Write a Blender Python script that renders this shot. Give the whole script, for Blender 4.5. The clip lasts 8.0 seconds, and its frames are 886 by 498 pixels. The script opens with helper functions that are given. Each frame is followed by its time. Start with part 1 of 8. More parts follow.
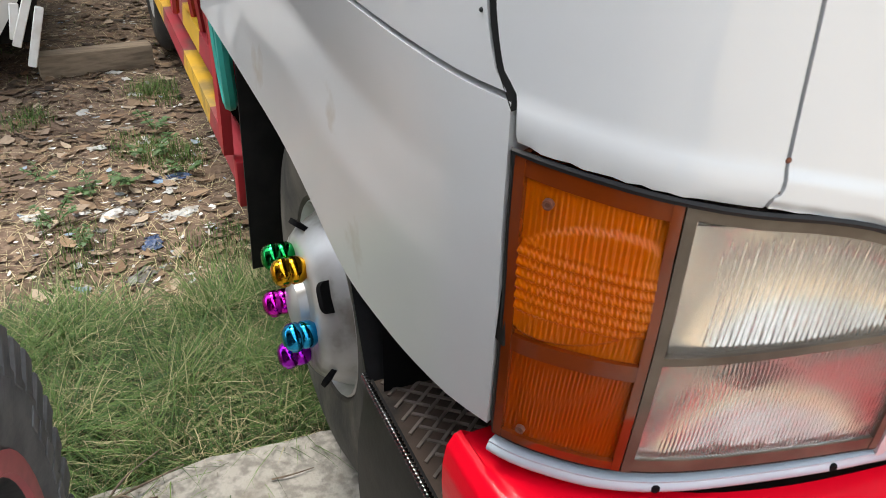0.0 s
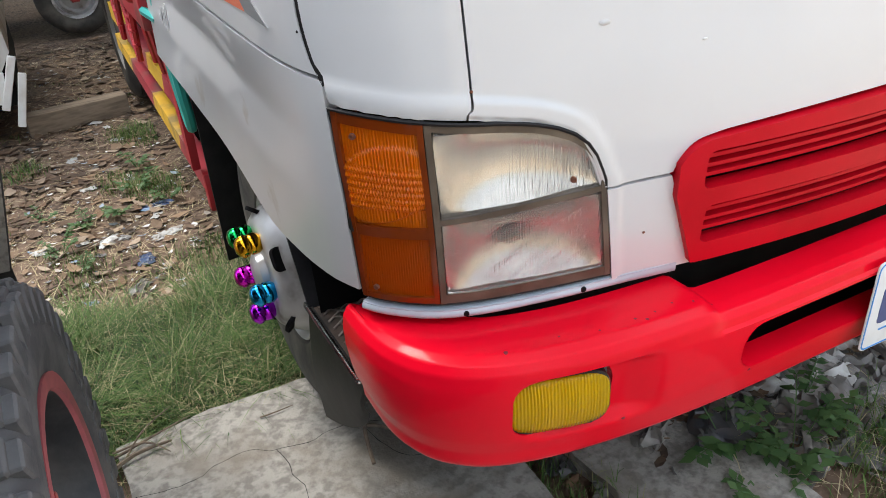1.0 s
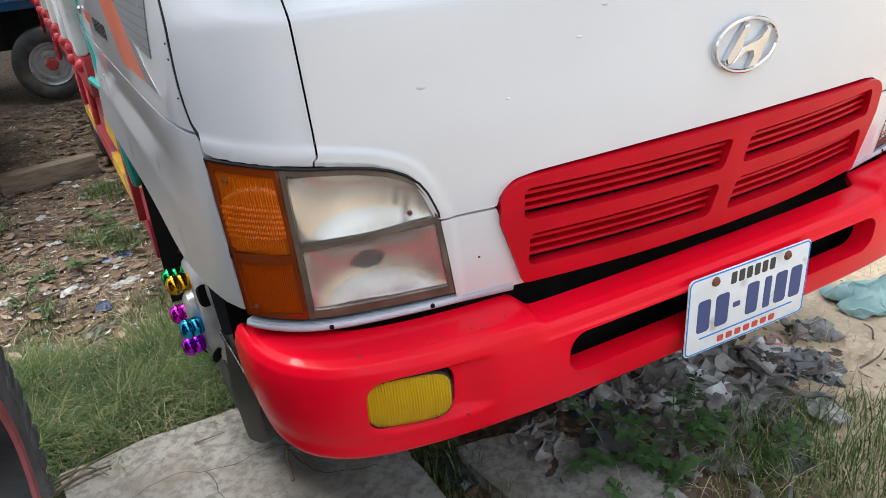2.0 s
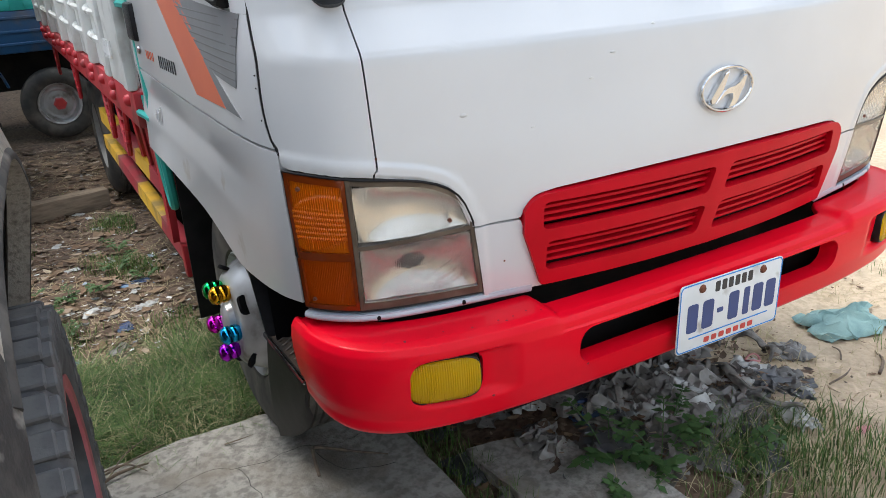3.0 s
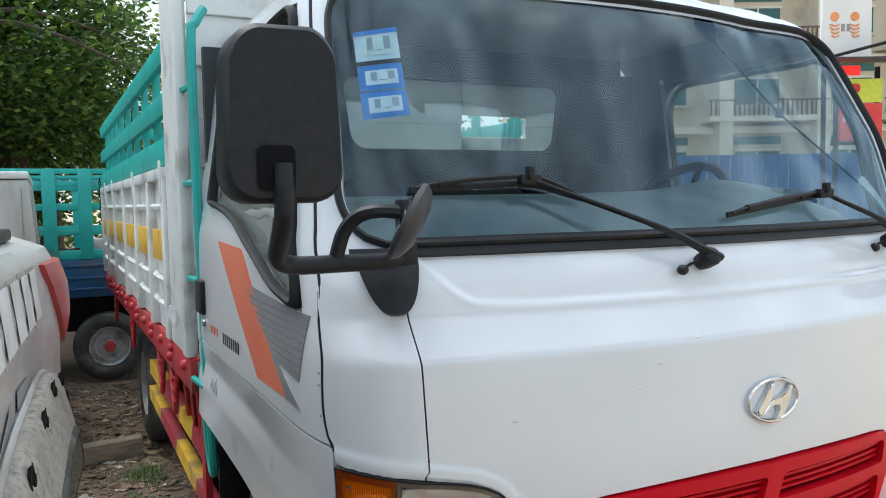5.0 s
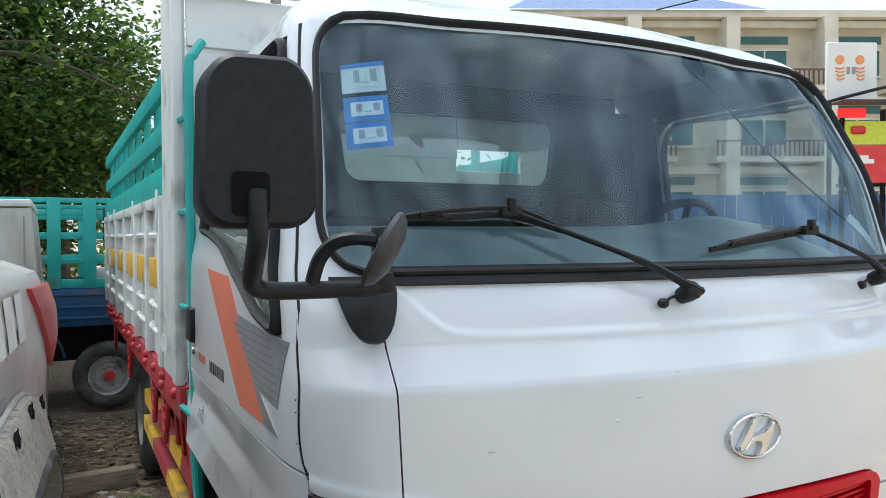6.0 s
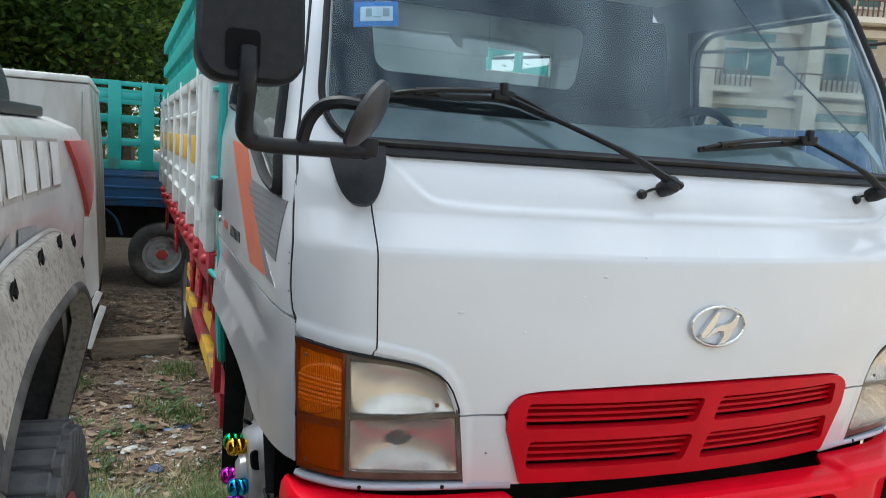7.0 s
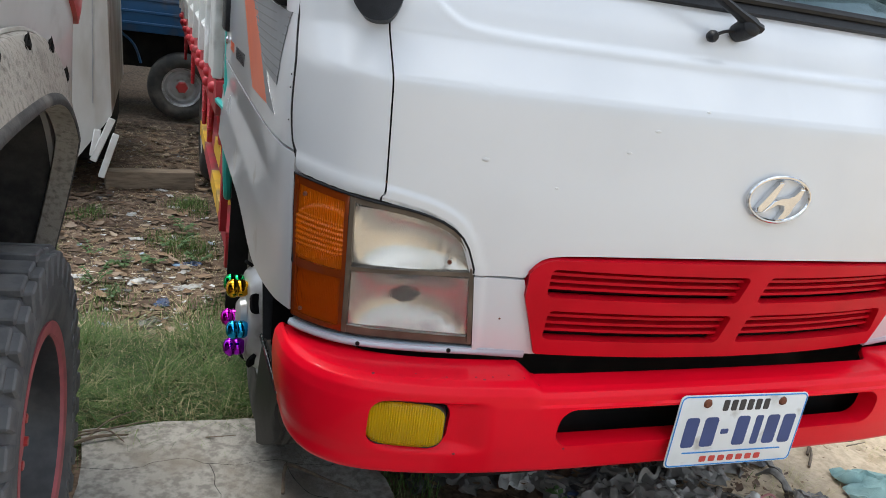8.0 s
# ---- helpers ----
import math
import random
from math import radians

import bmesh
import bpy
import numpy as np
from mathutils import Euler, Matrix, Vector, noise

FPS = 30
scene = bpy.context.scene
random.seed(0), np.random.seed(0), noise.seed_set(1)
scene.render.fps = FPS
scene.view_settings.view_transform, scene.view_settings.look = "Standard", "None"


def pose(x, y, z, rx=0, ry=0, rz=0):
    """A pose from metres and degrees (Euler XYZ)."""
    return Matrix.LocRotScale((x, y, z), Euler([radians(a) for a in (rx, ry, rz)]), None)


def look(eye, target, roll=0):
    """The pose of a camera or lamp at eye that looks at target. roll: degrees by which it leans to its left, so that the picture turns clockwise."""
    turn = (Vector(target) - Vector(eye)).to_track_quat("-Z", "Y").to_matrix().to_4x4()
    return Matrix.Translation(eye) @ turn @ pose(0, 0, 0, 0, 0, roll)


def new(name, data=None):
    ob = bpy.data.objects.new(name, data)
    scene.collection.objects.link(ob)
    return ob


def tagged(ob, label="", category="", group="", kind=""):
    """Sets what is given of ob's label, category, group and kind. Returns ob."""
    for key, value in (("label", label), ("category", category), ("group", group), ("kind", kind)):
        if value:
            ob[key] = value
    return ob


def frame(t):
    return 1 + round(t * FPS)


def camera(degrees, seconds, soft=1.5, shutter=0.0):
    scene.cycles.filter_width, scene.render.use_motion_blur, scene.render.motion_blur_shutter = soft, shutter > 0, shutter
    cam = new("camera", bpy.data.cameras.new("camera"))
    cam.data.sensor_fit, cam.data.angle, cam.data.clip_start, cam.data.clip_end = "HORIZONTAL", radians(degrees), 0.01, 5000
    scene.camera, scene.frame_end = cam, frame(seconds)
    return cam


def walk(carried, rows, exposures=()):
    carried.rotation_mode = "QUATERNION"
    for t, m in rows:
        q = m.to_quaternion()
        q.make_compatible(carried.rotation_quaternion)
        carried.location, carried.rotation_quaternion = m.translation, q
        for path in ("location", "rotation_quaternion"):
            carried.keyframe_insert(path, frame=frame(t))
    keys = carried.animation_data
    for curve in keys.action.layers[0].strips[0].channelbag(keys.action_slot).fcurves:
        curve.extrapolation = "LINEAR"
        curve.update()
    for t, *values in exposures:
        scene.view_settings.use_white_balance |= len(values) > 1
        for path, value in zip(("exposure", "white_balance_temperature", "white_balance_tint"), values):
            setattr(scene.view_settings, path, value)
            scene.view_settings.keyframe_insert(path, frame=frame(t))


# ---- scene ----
cam = camera(59.8, 8.0, soft=0.8, shutter=0.1)
PATH = [
    (0, (-1.203, -0.228, 1.301), (-0.464, 1.327, 0.284), 2.8),
    (0.5, (-1.211, -0.46, 1.358), (-0.509, 1.117, 0.348), -3.4),
    (1, (-1.226, -0.688, 1.398), (-0.477, 0.883, 0.411), -4.7),
    (1.5, (-1.144, -0.852, 1.419), (-0.378, 0.751, 0.501), -5.0),
    (1.7, (-1.121, -0.913, 1.433), (-0.335, 0.692, 0.535), -5.6),
    (2.8, (-1.322, -1.134, 1.459), (-0.426, 0.482, 0.694), -3.4),
    (3, (-1.36, -1.162, 1.471), (-0.466, 0.464, 0.724), -3.5),
    (3.5, (-1.383, -1.176, 1.503), (-0.469, 0.48, 0.854), -3.5),
    (4, (-1.414, -1.164, 1.539), (-0.495, 0.546, 1.057), -2.9),
    (4.5, (-1.414, -1.154, 1.564), (-0.485, 0.591, 1.26), -2.3),
    (5, (-1.409, -1.167, 1.589), (-0.496, 0.608, 1.461), -1.1),
    (5.2, (-1.403, -1.169, 1.602), (-0.513, 0.621, 1.54), -0.9),
    (6.3, (-1.349, -1.243, 1.562), (-0.453, 0.545, 1.53), 0.1),
    (6.5, (-1.336, -1.283, 1.552), (-0.467, 0.517, 1.483), 0.8),
    (7, (-1.282, -1.384, 1.498), (-0.516, 0.446, 1.243), 3.9),
    (7.5, (-1.235, -1.384, 1.437), (-0.545, 0.422, 0.922), 7.0),
    (8, (-1.19, -1.198, 1.427), (-0.479, 0.568, 0.813), 8.2),
]
EXPOSURES = [(0.0, 1.20, 6800, 9), (0.5, 1.14, 6650, 9), (1.0, 1.04, 6550, 10), (1.5, 0.93, 6450, 10), (3.0, 0.70, 6350, 9), (4.5, 0.58, 6220, 5), (6.5, 0.48, 6180, 4), (7.0, 0.54, 6220, 5), (8.0, 0.62, 6400, 8)]
walk(cam, [(t, look(eye, target, roll)) for t, eye, target, roll in PATH], EXPOSURES)

# ---------------------------------------------------------------- light
SUN_EL, SUN_AZ = 64.0, -24.0          # height, and turn from +y towards +x
world = bpy.data.worlds.new("sky")
scene.world = world
world.use_nodes = True
wn, wl = world.node_tree.nodes, world.node_tree.links
wn.clear()
w_out = wn.new("ShaderNodeOutputWorld")
w_bg = wn.new("ShaderNodeBackground")
w_sky = wn.new("ShaderNodeTexSky")
w_sky.sky_type, w_sky.sun_disc = "NISHITA", False
w_sky.sun_elevation, w_sky.sun_rotation = radians(SUN_EL), radians(SUN_AZ)
w_sky.dust_density, w_sky.air_density = 1.2, 1.2
w_co = wn.new("ShaderNodeTexCoord")
w_map = wn.new("ShaderNodeMapping")
w_map.inputs["Scale"].default_value = (1.0, 1.0, 2.2)
w_no = wn.new("ShaderNodeTexNoise")
w_no.inputs["Scale"].default_value, w_no.inputs["Detail"].default_value = 4.6, 7.0
w_ra = wn.new("ShaderNodeValToRGB")
w_ra.color_ramp.elements[0].position, w_ra.color_ramp.elements[1].position = 0.37, 0.67
w_ra.color_ramp.elements[0].color, w_ra.color_ramp.elements[1].color = (0.12, 0.12, 0.12, 1), (0.97, 0.97, 0.97, 1)
w_mix = wn.new("ShaderNodeMix")
w_mix.data_type = "RGBA"
wl.new(w_co.outputs["Generated"], w_map.inputs["Vector"])
wl.new(w_map.outputs["Vector"], w_no.inputs["Vector"])
wl.new(w_no.outputs["Fac"], w_ra.inputs["Fac"])
wl.new(w_ra.outputs["Color"], w_mix.inputs["Factor"])
# cloud is brightest overhead, as under an overcast sky
w_sep = wn.new("ShaderNodeSeparateXYZ")
w_gr = wn.new("ShaderNodeMapRange")
w_gr.inputs["From Min"].default_value, w_gr.inputs["From Max"].default_value = 0.0, 1.0
w_gr.inputs["To Min"].default_value, w_gr.inputs["To Max"].default_value = 0.55, 1.75
w_cl = wn.new("ShaderNodeVectorMath")
w_cl.operation = "SCALE"
w_cl.inputs[0].default_value = (10.4, 11.0, 11.9)
wl.new(w_co.outputs["Generated"], w_sep.inputs["Vector"])
wl.new(w_sep.outputs["Z"], w_gr.inputs["Value"])
wl.new(w_gr.outputs["Result"], w_cl.inputs["Scale"])
wl.new(w_cl.outputs["Vector"], w_mix.inputs["B"])
wl.new(w_sky.outputs["Color"], w_mix.inputs["A"])
wl.new(w_mix.outputs["Result"], w_bg.inputs["Color"])
w_bg.inputs["Strength"].default_value = 0.105
wl.new(w_bg.outputs["Background"], w_out.inputs["Surface"])

sun = new("sun", bpy.data.lights.new("sun", "SUN"))
sun.data.energy, sun.data.angle, sun.data.color = 1.55, radians(20.0), (1.0, 0.965, 0.91)
_d = Vector((math.sin(radians(SUN_AZ)) * math.cos(radians(SUN_EL)), math.cos(radians(SUN_AZ)) * math.cos(radians(SUN_EL)), math.sin(radians(SUN_EL))))
sun.matrix_world = look(tuple(_d * 50), (0, 0, 0))

# ---------------------------------------------------------------- materials
def material(name, col, rough=0.6, metal=0.0, col2=None, scale=12.0, detail=6.0, lo=0.4, hi=0.65, bump=0.0, bump_scale=80.0, coat=0.0,
             dirt=None, dirt_amt=0.0, dirt_scale=4.0, rand=0.0, rough2=None, spec=0.5, stretch=None, emit=0.0):
    m = bpy.data.materials.new(name)
    m.use_nodes = True
    n, l = m.node_tree.nodes, m.node_tree.links
    b = n["Principled BSDF"]
    b.inputs["Roughness"].default_value, b.inputs["Metallic"].default_value = rough, metal
    b.inputs["Coat Weight"].default_value, b.inputs["Coat Roughness"].default_value = coat, 0.04
    b.inputs["Specular IOR Level"].default_value = spec
    co = n.new("ShaderNodeTexCoord")
    vec = co.outputs["Object"]
    if stretch:
        mp = n.new("ShaderNodeMapping")
        mp.inputs["Scale"].default_value = stretch
        l.new(vec, mp.inputs["Vector"])
        vec = mp.outputs["Vector"]

    def tex(sc, de, a, z):
        t = n.new("ShaderNodeTexNoise")
        t.inputs["Scale"].default_value, t.inputs["Detail"].default_value = sc, de
        l.new(vec, t.inputs["Vector"])
        r = n.new("ShaderNodeMapRange")
        r.inputs["From Min"].default_value, r.inputs["From Max"].default_value = a, z
        l.new(t.outputs["Fac"], r.inputs["Value"])
        return t, r

    def mix(fac, a, bcol):
        x = n.new("ShaderNodeMix")
        x.data_type = "RGBA"
        l.new(fac, x.inputs["Factor"])
        if isinstance(a, tuple):
            x.inputs["A"].default_value = (*a, 1)
        else:
            l.new(a, x.inputs["A"])
        x.inputs["B"].default_value = (*bcol, 1)
        return x.outputs["Result"]

    base = None
    t1, r1 = tex(scale, detail, lo, hi)
    base = mix(r1.outputs["Result"], col, col2 if col2 else tuple(c * 0.86 for c in col))
    if dirt:
        t2, r2 = tex(dirt_scale, 8.0, 0.62 - 0.3 * dirt_amt, 0.72)
        base = mix(r2.outputs["Result"], base, dirt)
        rr = n.new("ShaderNodeMapRange")
        rr.inputs["To Min"].default_value, rr.inputs["To Max"].default_value = rough, max(rough, 0.75)
        l.new(r2.outputs["Result"], rr.inputs["Value"])
        l.new(rr.outputs["Result"], b.inputs["Roughness"])
    elif rough2 is not None:
        rr = n.new("ShaderNodeMapRange")
        rr.inputs["To Min"].default_value, rr.inputs["To Max"].default_value = rough, rough2
        l.new(r1.outputs["Result"], rr.inputs["Value"])
        l.new(rr.outputs["Result"], b.inputs["Roughness"])
    if rand:
        oi = n.new("ShaderNodeObjectInfo")
        hs = n.new("ShaderNodeHueSaturation")
        ra = n.new("ShaderNodeMapRange")
        ra.inputs["To Min"].default_value, ra.inputs["To Max"].default_value = 1 - rand, 1 + rand
        l.new(oi.outputs["Random"], ra.inputs["Value"])
        l.new(ra.outputs["Result"], hs.inputs["Value"])
        l.new(base, hs.inputs["Color"])
        base = hs.outputs["Color"]
    l.new(base, b.inputs["Base Color"])
    if emit:
        l.new(base, b.inputs["Emission Color"])
        b.inputs["Emission Strength"].default_value = emit
    if bump:
        t3, _ = tex(bump_scale, 5.0, 0, 1)
        bp = n.new("ShaderNodeBump")
        bp.inputs["Strength"].default_value, bp.inputs["Distance"].default_value = bump, 0.004
        l.new(t3.outputs["Fac"], bp.inputs["Height"])
        l.new(bp.outputs["Normal"], b.inputs["Normal"])
    return m


def island_material(name, cols, rough=0.6, trans=0.0, bump=0.0):
    """Colour varies from loose piece to loose piece of one mesh."""
    m = bpy.data.materials.new(name)
    m.use_nodes = True
    n, l = m.node_tree.nodes, m.node_tree.links
    b = n["Principled BSDF"]
    b.inputs["Roughness"].default_value = rough
    g = n.new("ShaderNodeNewGeometry")
    r = n.new("ShaderNodeValToRGB")
    r.color_ramp.elements[0].color = (*cols[0], 1)
    r.color_ramp.elements[1].color = (*cols[-1], 1)
    for i, c in enumerate(cols[1:-1], 1):
        e = r.color_ramp.elements.new(i / (len(cols) - 1))
        e.color = (*c, 1)
    l.new(g.outputs["Random Per Island"], r.inputs["Fac"])
    l.new(r.outputs["Color"], b.inputs["Base Color"])
    if trans:
        tr = n.new("ShaderNodeBsdfTranslucent")
        l.new(r.outputs["Color"], tr.inputs["Color"])
        mx = n.new("ShaderNodeMixShader")
        mx.inputs["Fac"].default_value = trans
        l.new(b.outputs["BSDF"], mx.inputs[1])
        l.new(tr.outputs["BSDF"], mx.inputs[2])
        l.new(mx.outputs["Shader"], n["Material Output"].inputs["Surface"])
    return m


def glass_material(name, tint, ior=1.5, rough=0.0, gloss=(1, 1, 1), dust_haze=0.0):
    """A thin pane: clear (tinted) with the gloss of its angle; ribs bend the gloss as pressed lens glass does."""
    m = bpy.data.materials.new(name)
    m.use_nodes = True
    n, l = m.node_tree.nodes, m.node_tree.links
    n.remove(n["Principled BSDF"])
    tr = n.new("ShaderNodeBsdfTransparent")
    tr.inputs["Color"].default_value = (*tint, 1)
    gl = n.new("ShaderNodeBsdfGlossy")
    gl.inputs["Roughness"].default_value = rough
    gl.inputs["Color"].default_value = (*gloss, 1)
    fr = n.new("ShaderNodeFresnel")
    fr.inputs["IOR"].default_value = ior
    mx = n.new("ShaderNodeMixShader")
    l.new(fr.outputs["Fac"], mx.inputs["Fac"])
    l.new(tr.outputs["BSDF"], mx.inputs[1])
    l.new(gl.outputs["BSDF"], mx.inputs[2])
    last = mx
    if dust_haze:        # thin pale film over the pane: dusty, and painting its bright reflection too
        di = n.new("ShaderNodeBsdfDiffuse")
        di.inputs["Color"].default_value = (0.60, 0.66, 0.61, 1)
        no = n.new("ShaderNodeTexNoise")
        no.inputs["Scale"].default_value, no.inputs["Detail"].default_value = 9.0, 6.0
        ra = n.new("ShaderNodeMapRange")
        ra.inputs["To Min"].default_value, ra.inputs["To Max"].default_value = dust_haze * 0.7, dust_haze * 1.3
        l.new(no.outputs["Fac"], ra.inputs["Value"])
        last = n.new("ShaderNodeMixShader")
        l.new(ra.outputs["Result"], last.inputs["Fac"])
        l.new(mx.outputs["Shader"], last.inputs[1])
        l.new(di.outputs["BSDF"], last.inputs[2])
    l.new(last.outputs["Shader"], n["Material Output"].inputs["Surface"])
    return m


PAINT = material("white_cab_paint", (0.68, 0.695, 0.71), 0.30, col2=(0.635, 0.65, 0.665), scale=2.5, coat=1.0, bump=0.012, bump_scale=18)
PAINT_W = material("dusty_white_paint", (0.69, 0.705, 0.72), 0.32, col2=(0.64, 0.655, 0.67), scale=2.5, coat=0.8, bump=0.02, bump_scale=22, dirt=(0.55, 0.51, 0.46), dirt_amt=-0.05, dirt_scale=7)
# near-black stand-in for the shade in gaps, holes and recesses
RECESS_SHADE = material("black_recess_shade", (0.008, 0.008, 0.009), 0.85, spec=0.1)
RED = material("red_bumper_paint", (0.80, 0.0032, 0.020), 0.30, col2=(0.73, 0.0028, 0.017), scale=3.0, coat=0.20, spec=0.06, bump=0.05, bump_scale=160)
RED_FLAT = material("red_grille_paint", (0.57, 0.0038, 0.016), 0.38, col2=(0.50, 0.0036, 0.013), scale=8.0, coat=0.0, spec=0.12, bump=0.06, bump_scale=220, )
RUBBER = material("black_rubber", (0.012, 0.012, 0.013), 0.55, col2=(0.020, 0.020, 0.020), scale=20, bump=0.1, spec=0.25)
PLASTIC = material("black_plastic", (0.0085, 0.009, 0.0105), 0.45, col2=(0.013, 0.0135, 0.016), scale=60, bump=0.2, bump_scale=500, spec=0.3)
GREYPLASTIC = material("worn_grey_plastic", (0.030, 0.030, 0.032), 0.5, col2=(0.055, 0.055, 0.056), scale=14, bump=0.2, bump_scale=300)
GREY_STRIP = material("grey_lamp_trim", (0.50, 0.56, 0.62), 0.35, col2=(0.44, 0.49, 0.55), scale=9, coat=0.3)
CHIPRED = material("dark_red_chip", (0.22, 0.012, 0.02), 0.5)
CHROME = material("chrome", (0.72, 0.73, 0.74), 0.10, 1.0, col2=(0.60, 0.60, 0.61), scale=10, rough2=0.22)
STEEL = material("silver_wheel_paint", (0.55, 0.56, 0.57), 0.38, 0.35, col2=(0.40, 0.39, 0.38), scale=9, dirt=(0.20, 0.18, 0.155), dirt_amt=0.25, dirt_scale=9)
RIMGREY = material("dull_grey_wheel", (0.36, 0.36, 0.35), 0.5, 0.2, col2=(0.22, 0.21, 0.2), scale=9)
TYRE = material("tyre_rubber", (0.036, 0.035, 0.034), 0.80, col2=(0.070, 0.064, 0.056), scale=9, bump=0.3, bump_scale=60, dirt=(0.17, 0.15, 0.125), dirt_amt=0.50, dirt_scale=6)
MUDTYRE = material("dusty_mud_tyre", (0.085, 0.086, 0.090), 0.75, col2=(0.15, 0.15, 0.152), scale=14, bump=0.35, bump_scale=90, dirt=(0.17, 0.165, 0.155), dirt_amt=0.35, dirt_scale=11)
DARKRIM = material("dark_alloy_rim", (0.055, 0.057, 0.06), 0.45, 0.5, col2=(0.09, 0.09, 0.09), scale=18, bump=0.15)
REDRIM = material("faded_red_rim_lip", (0.45, 0.11, 0.12), 0.55, col2=(0.34, 0.09, 0.10), scale=20)
ORANGE_D = material("orange_decal", (0.78, 0.16, 0.06), 0.4, col2=(0.72, 0.13, 0.05), scale=5, coat=0.3)
FINE_D = material("fine_grey_decal_line", (0.15, 0.155, 0.16), 0.45, coat=0.3)
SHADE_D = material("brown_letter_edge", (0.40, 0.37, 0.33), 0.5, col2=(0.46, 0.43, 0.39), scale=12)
GREY_D = material("grey_decal", (0.24, 0.25, 0.26), 0.45, col2=(0.19, 0.20, 0.21), scale=6, coat=0.3)
BED_WHITE = material("greyish_white_bed_paint", (0.74, 0.75, 0.72), 0.45, col2=(0.64, 0.65, 0.63), scale=5, dirt=(0.36, 0.34, 0.30), dirt_amt=0.25, dirt_scale=5, bump=0.1, bump_scale=40, rand=0.05)
TEAL = material("teal_bed_paint", (0.035, 0.42, 0.36), 0.45, col2=(0.03, 0.35, 0.31), scale=5, dirt=(0.10, 0.25, 0.22), dirt_amt=0.12, dirt_scale=6, bump=0.08, bump_scale=50, rand=0.06)
BED_RED = material("red_frame_paint", (0.46, 0.018, 0.028), 0.45, col2=(0.36, 0.018, 0.025), scale=6, dirt=(0.22, 0.07, 0.06), dirt_amt=0.2, dirt_scale=6, bump=0.1, bump_scale=60)
YELLOW = material("yellow_paint", (0.72, 0.42, 0.03), 0.5, col2=(0.62, 0.36, 0.04), scale=8, dirt=(0.35, 0.24, 0.08), dirt_amt=0.2, dirt_scale=8)
RAILRED = material("faded_red_rail_paint", (0.38, 0.03, 0.045), 0.5, col2=(0.30, 0.04, 0.045), scale=8, dirt=(0.25, 0.12, 0.10), dirt_amt=0.25, dirt_scale=8)
BLUE_T = material("blue_truck_paint", (0.012, 0.075, 0.19), 0.45, col2=(0.010, 0.058, 0.14), scale=4, dirt=(0.08, 0.09, 0.12), dirt_amt=0.2)
CHASSIS = material("dark_chassis", (0.008, 0.0078, 0.0075), 0.8, col2=(0.018, 0.016, 0.014), scale=8, spec=0.15)
PICKUP = material("silver_pickup_paint", (0.58, 0.565, 0.54), 0.42, 0.1, col2=(0.48, 0.465, 0.44), scale=3, dirt=(0.36, 0.325, 0.275), dirt_amt=0.42, dirt_scale=5, coat=0.3)
LIPGREY = material("dusty_grey_plastic", (0.060, 0.056, 0.052), 0.85, col2=(0.030, 0.029, 0.028), scale=22, detail=9, dirt=(0.15, 0.135, 0.12), dirt_amt=0.35, dirt_scale=9, bump=0.3, bump_scale=120)
MUDDY = material("mud_dusted_flare", (0.37, 0.335, 0.285), 0.88, col2=(0.17, 0.152, 0.13), scale=75, detail=14, lo=0.48, hi=0.72, bump=0.5, bump_scale=190, dirt=(0.25, 0.225, 0.19), dirt_amt=0.30, dirt_scale=7)
FLAREDARK = material("scuffed_dark_plastic", (0.030, 0.029, 0.028), 0.8, col2=(0.07, 0.066, 0.06), scale=26, detail=10, dirt=(0.30, 0.285, 0.26), dirt_amt=0.12, dirt_scale=14, bump=0.4, bump_scale=140)
TAILRED = material("red_tail_lens", (0.50, 0.05, 0.05), 0.35, col2=(0.42, 0.045, 0.045), scale=9, coat=0.3, bump=0.05)
DECAL_DARK = material("grey_side_graphic", (0.27, 0.27, 0.28), 0.5, col2=(0.36, 0.35, 0.34), scale=12, dirt=(0.40, 0.36, 0.31), dirt_amt=0.25, dirt_scale=6)
DECAL_LIGHT = material("white_side_lettering", (0.78, 0.78, 0.76), 0.5, col2=(0.66, 0.64, 0.60), scale=12)
VANWHITE = material("cream_van_paint", (0.58, 0.56, 0.51), 0.45, col2=(0.50, 0.48, 0.44), scale=3, dirt=(0.36, 0.32, 0.26), dirt_amt=0.2, dirt_scale=3)
WOOD = material("weathered_timber", (0.27, 0.205, 0.145), 0.85, col2=(0.16, 0.12, 0.085), scale=6, stretch=(1, 9, 9), bump=0.4, bump_scale=20)
TWIG = material("dry_twig", (0.20, 0.15, 0.105), 0.9, col2=(0.11, 0.08, 0.06), scale=40)
PLATEWHITE = material("white_number_plate", (0.74, 0.76, 0.76), 0.35, col2=(0.66, 0.68, 0.68), scale=14, dirt=(0.42, 0.40, 0.36), dirt_amt=0.08, dirt_scale=16)
INK = material("blue_plate_ink", (0.03, 0.06, 0.20), 0.45)
INKRED = material("red_plate_ink", (0.55, 0.05, 0.04), 0.45)
STICKBLUE = material("blue_sticker", (0.01, 0.22, 0.62), 0.45)
STICKPRINT = material("grey_sticker_print", (0.33, 0.40, 0.46), 0.5)
STICKPALE = material("pale_green_print", (0.56, 0.68, 0.62), 0.5, col2=(0.66, 0.74, 0.74), scale=60)
STICKWHITE = material("white_sticker", (0.66, 0.74, 0.78), 0.5, col2=(0.55, 0.65, 0.70), scale=30)
SEAT = material("dark_seat_fabric", (0.030, 0.031, 0.034), 0.85, col2=(0.045, 0.045, 0.048), scale=30, bump=0.2)
DASH = material("grey_dashboard", (0.30, 0.36, 0.36), 0.5, col2=(0.22, 0.27, 0.27), scale=6, bump=0.1)
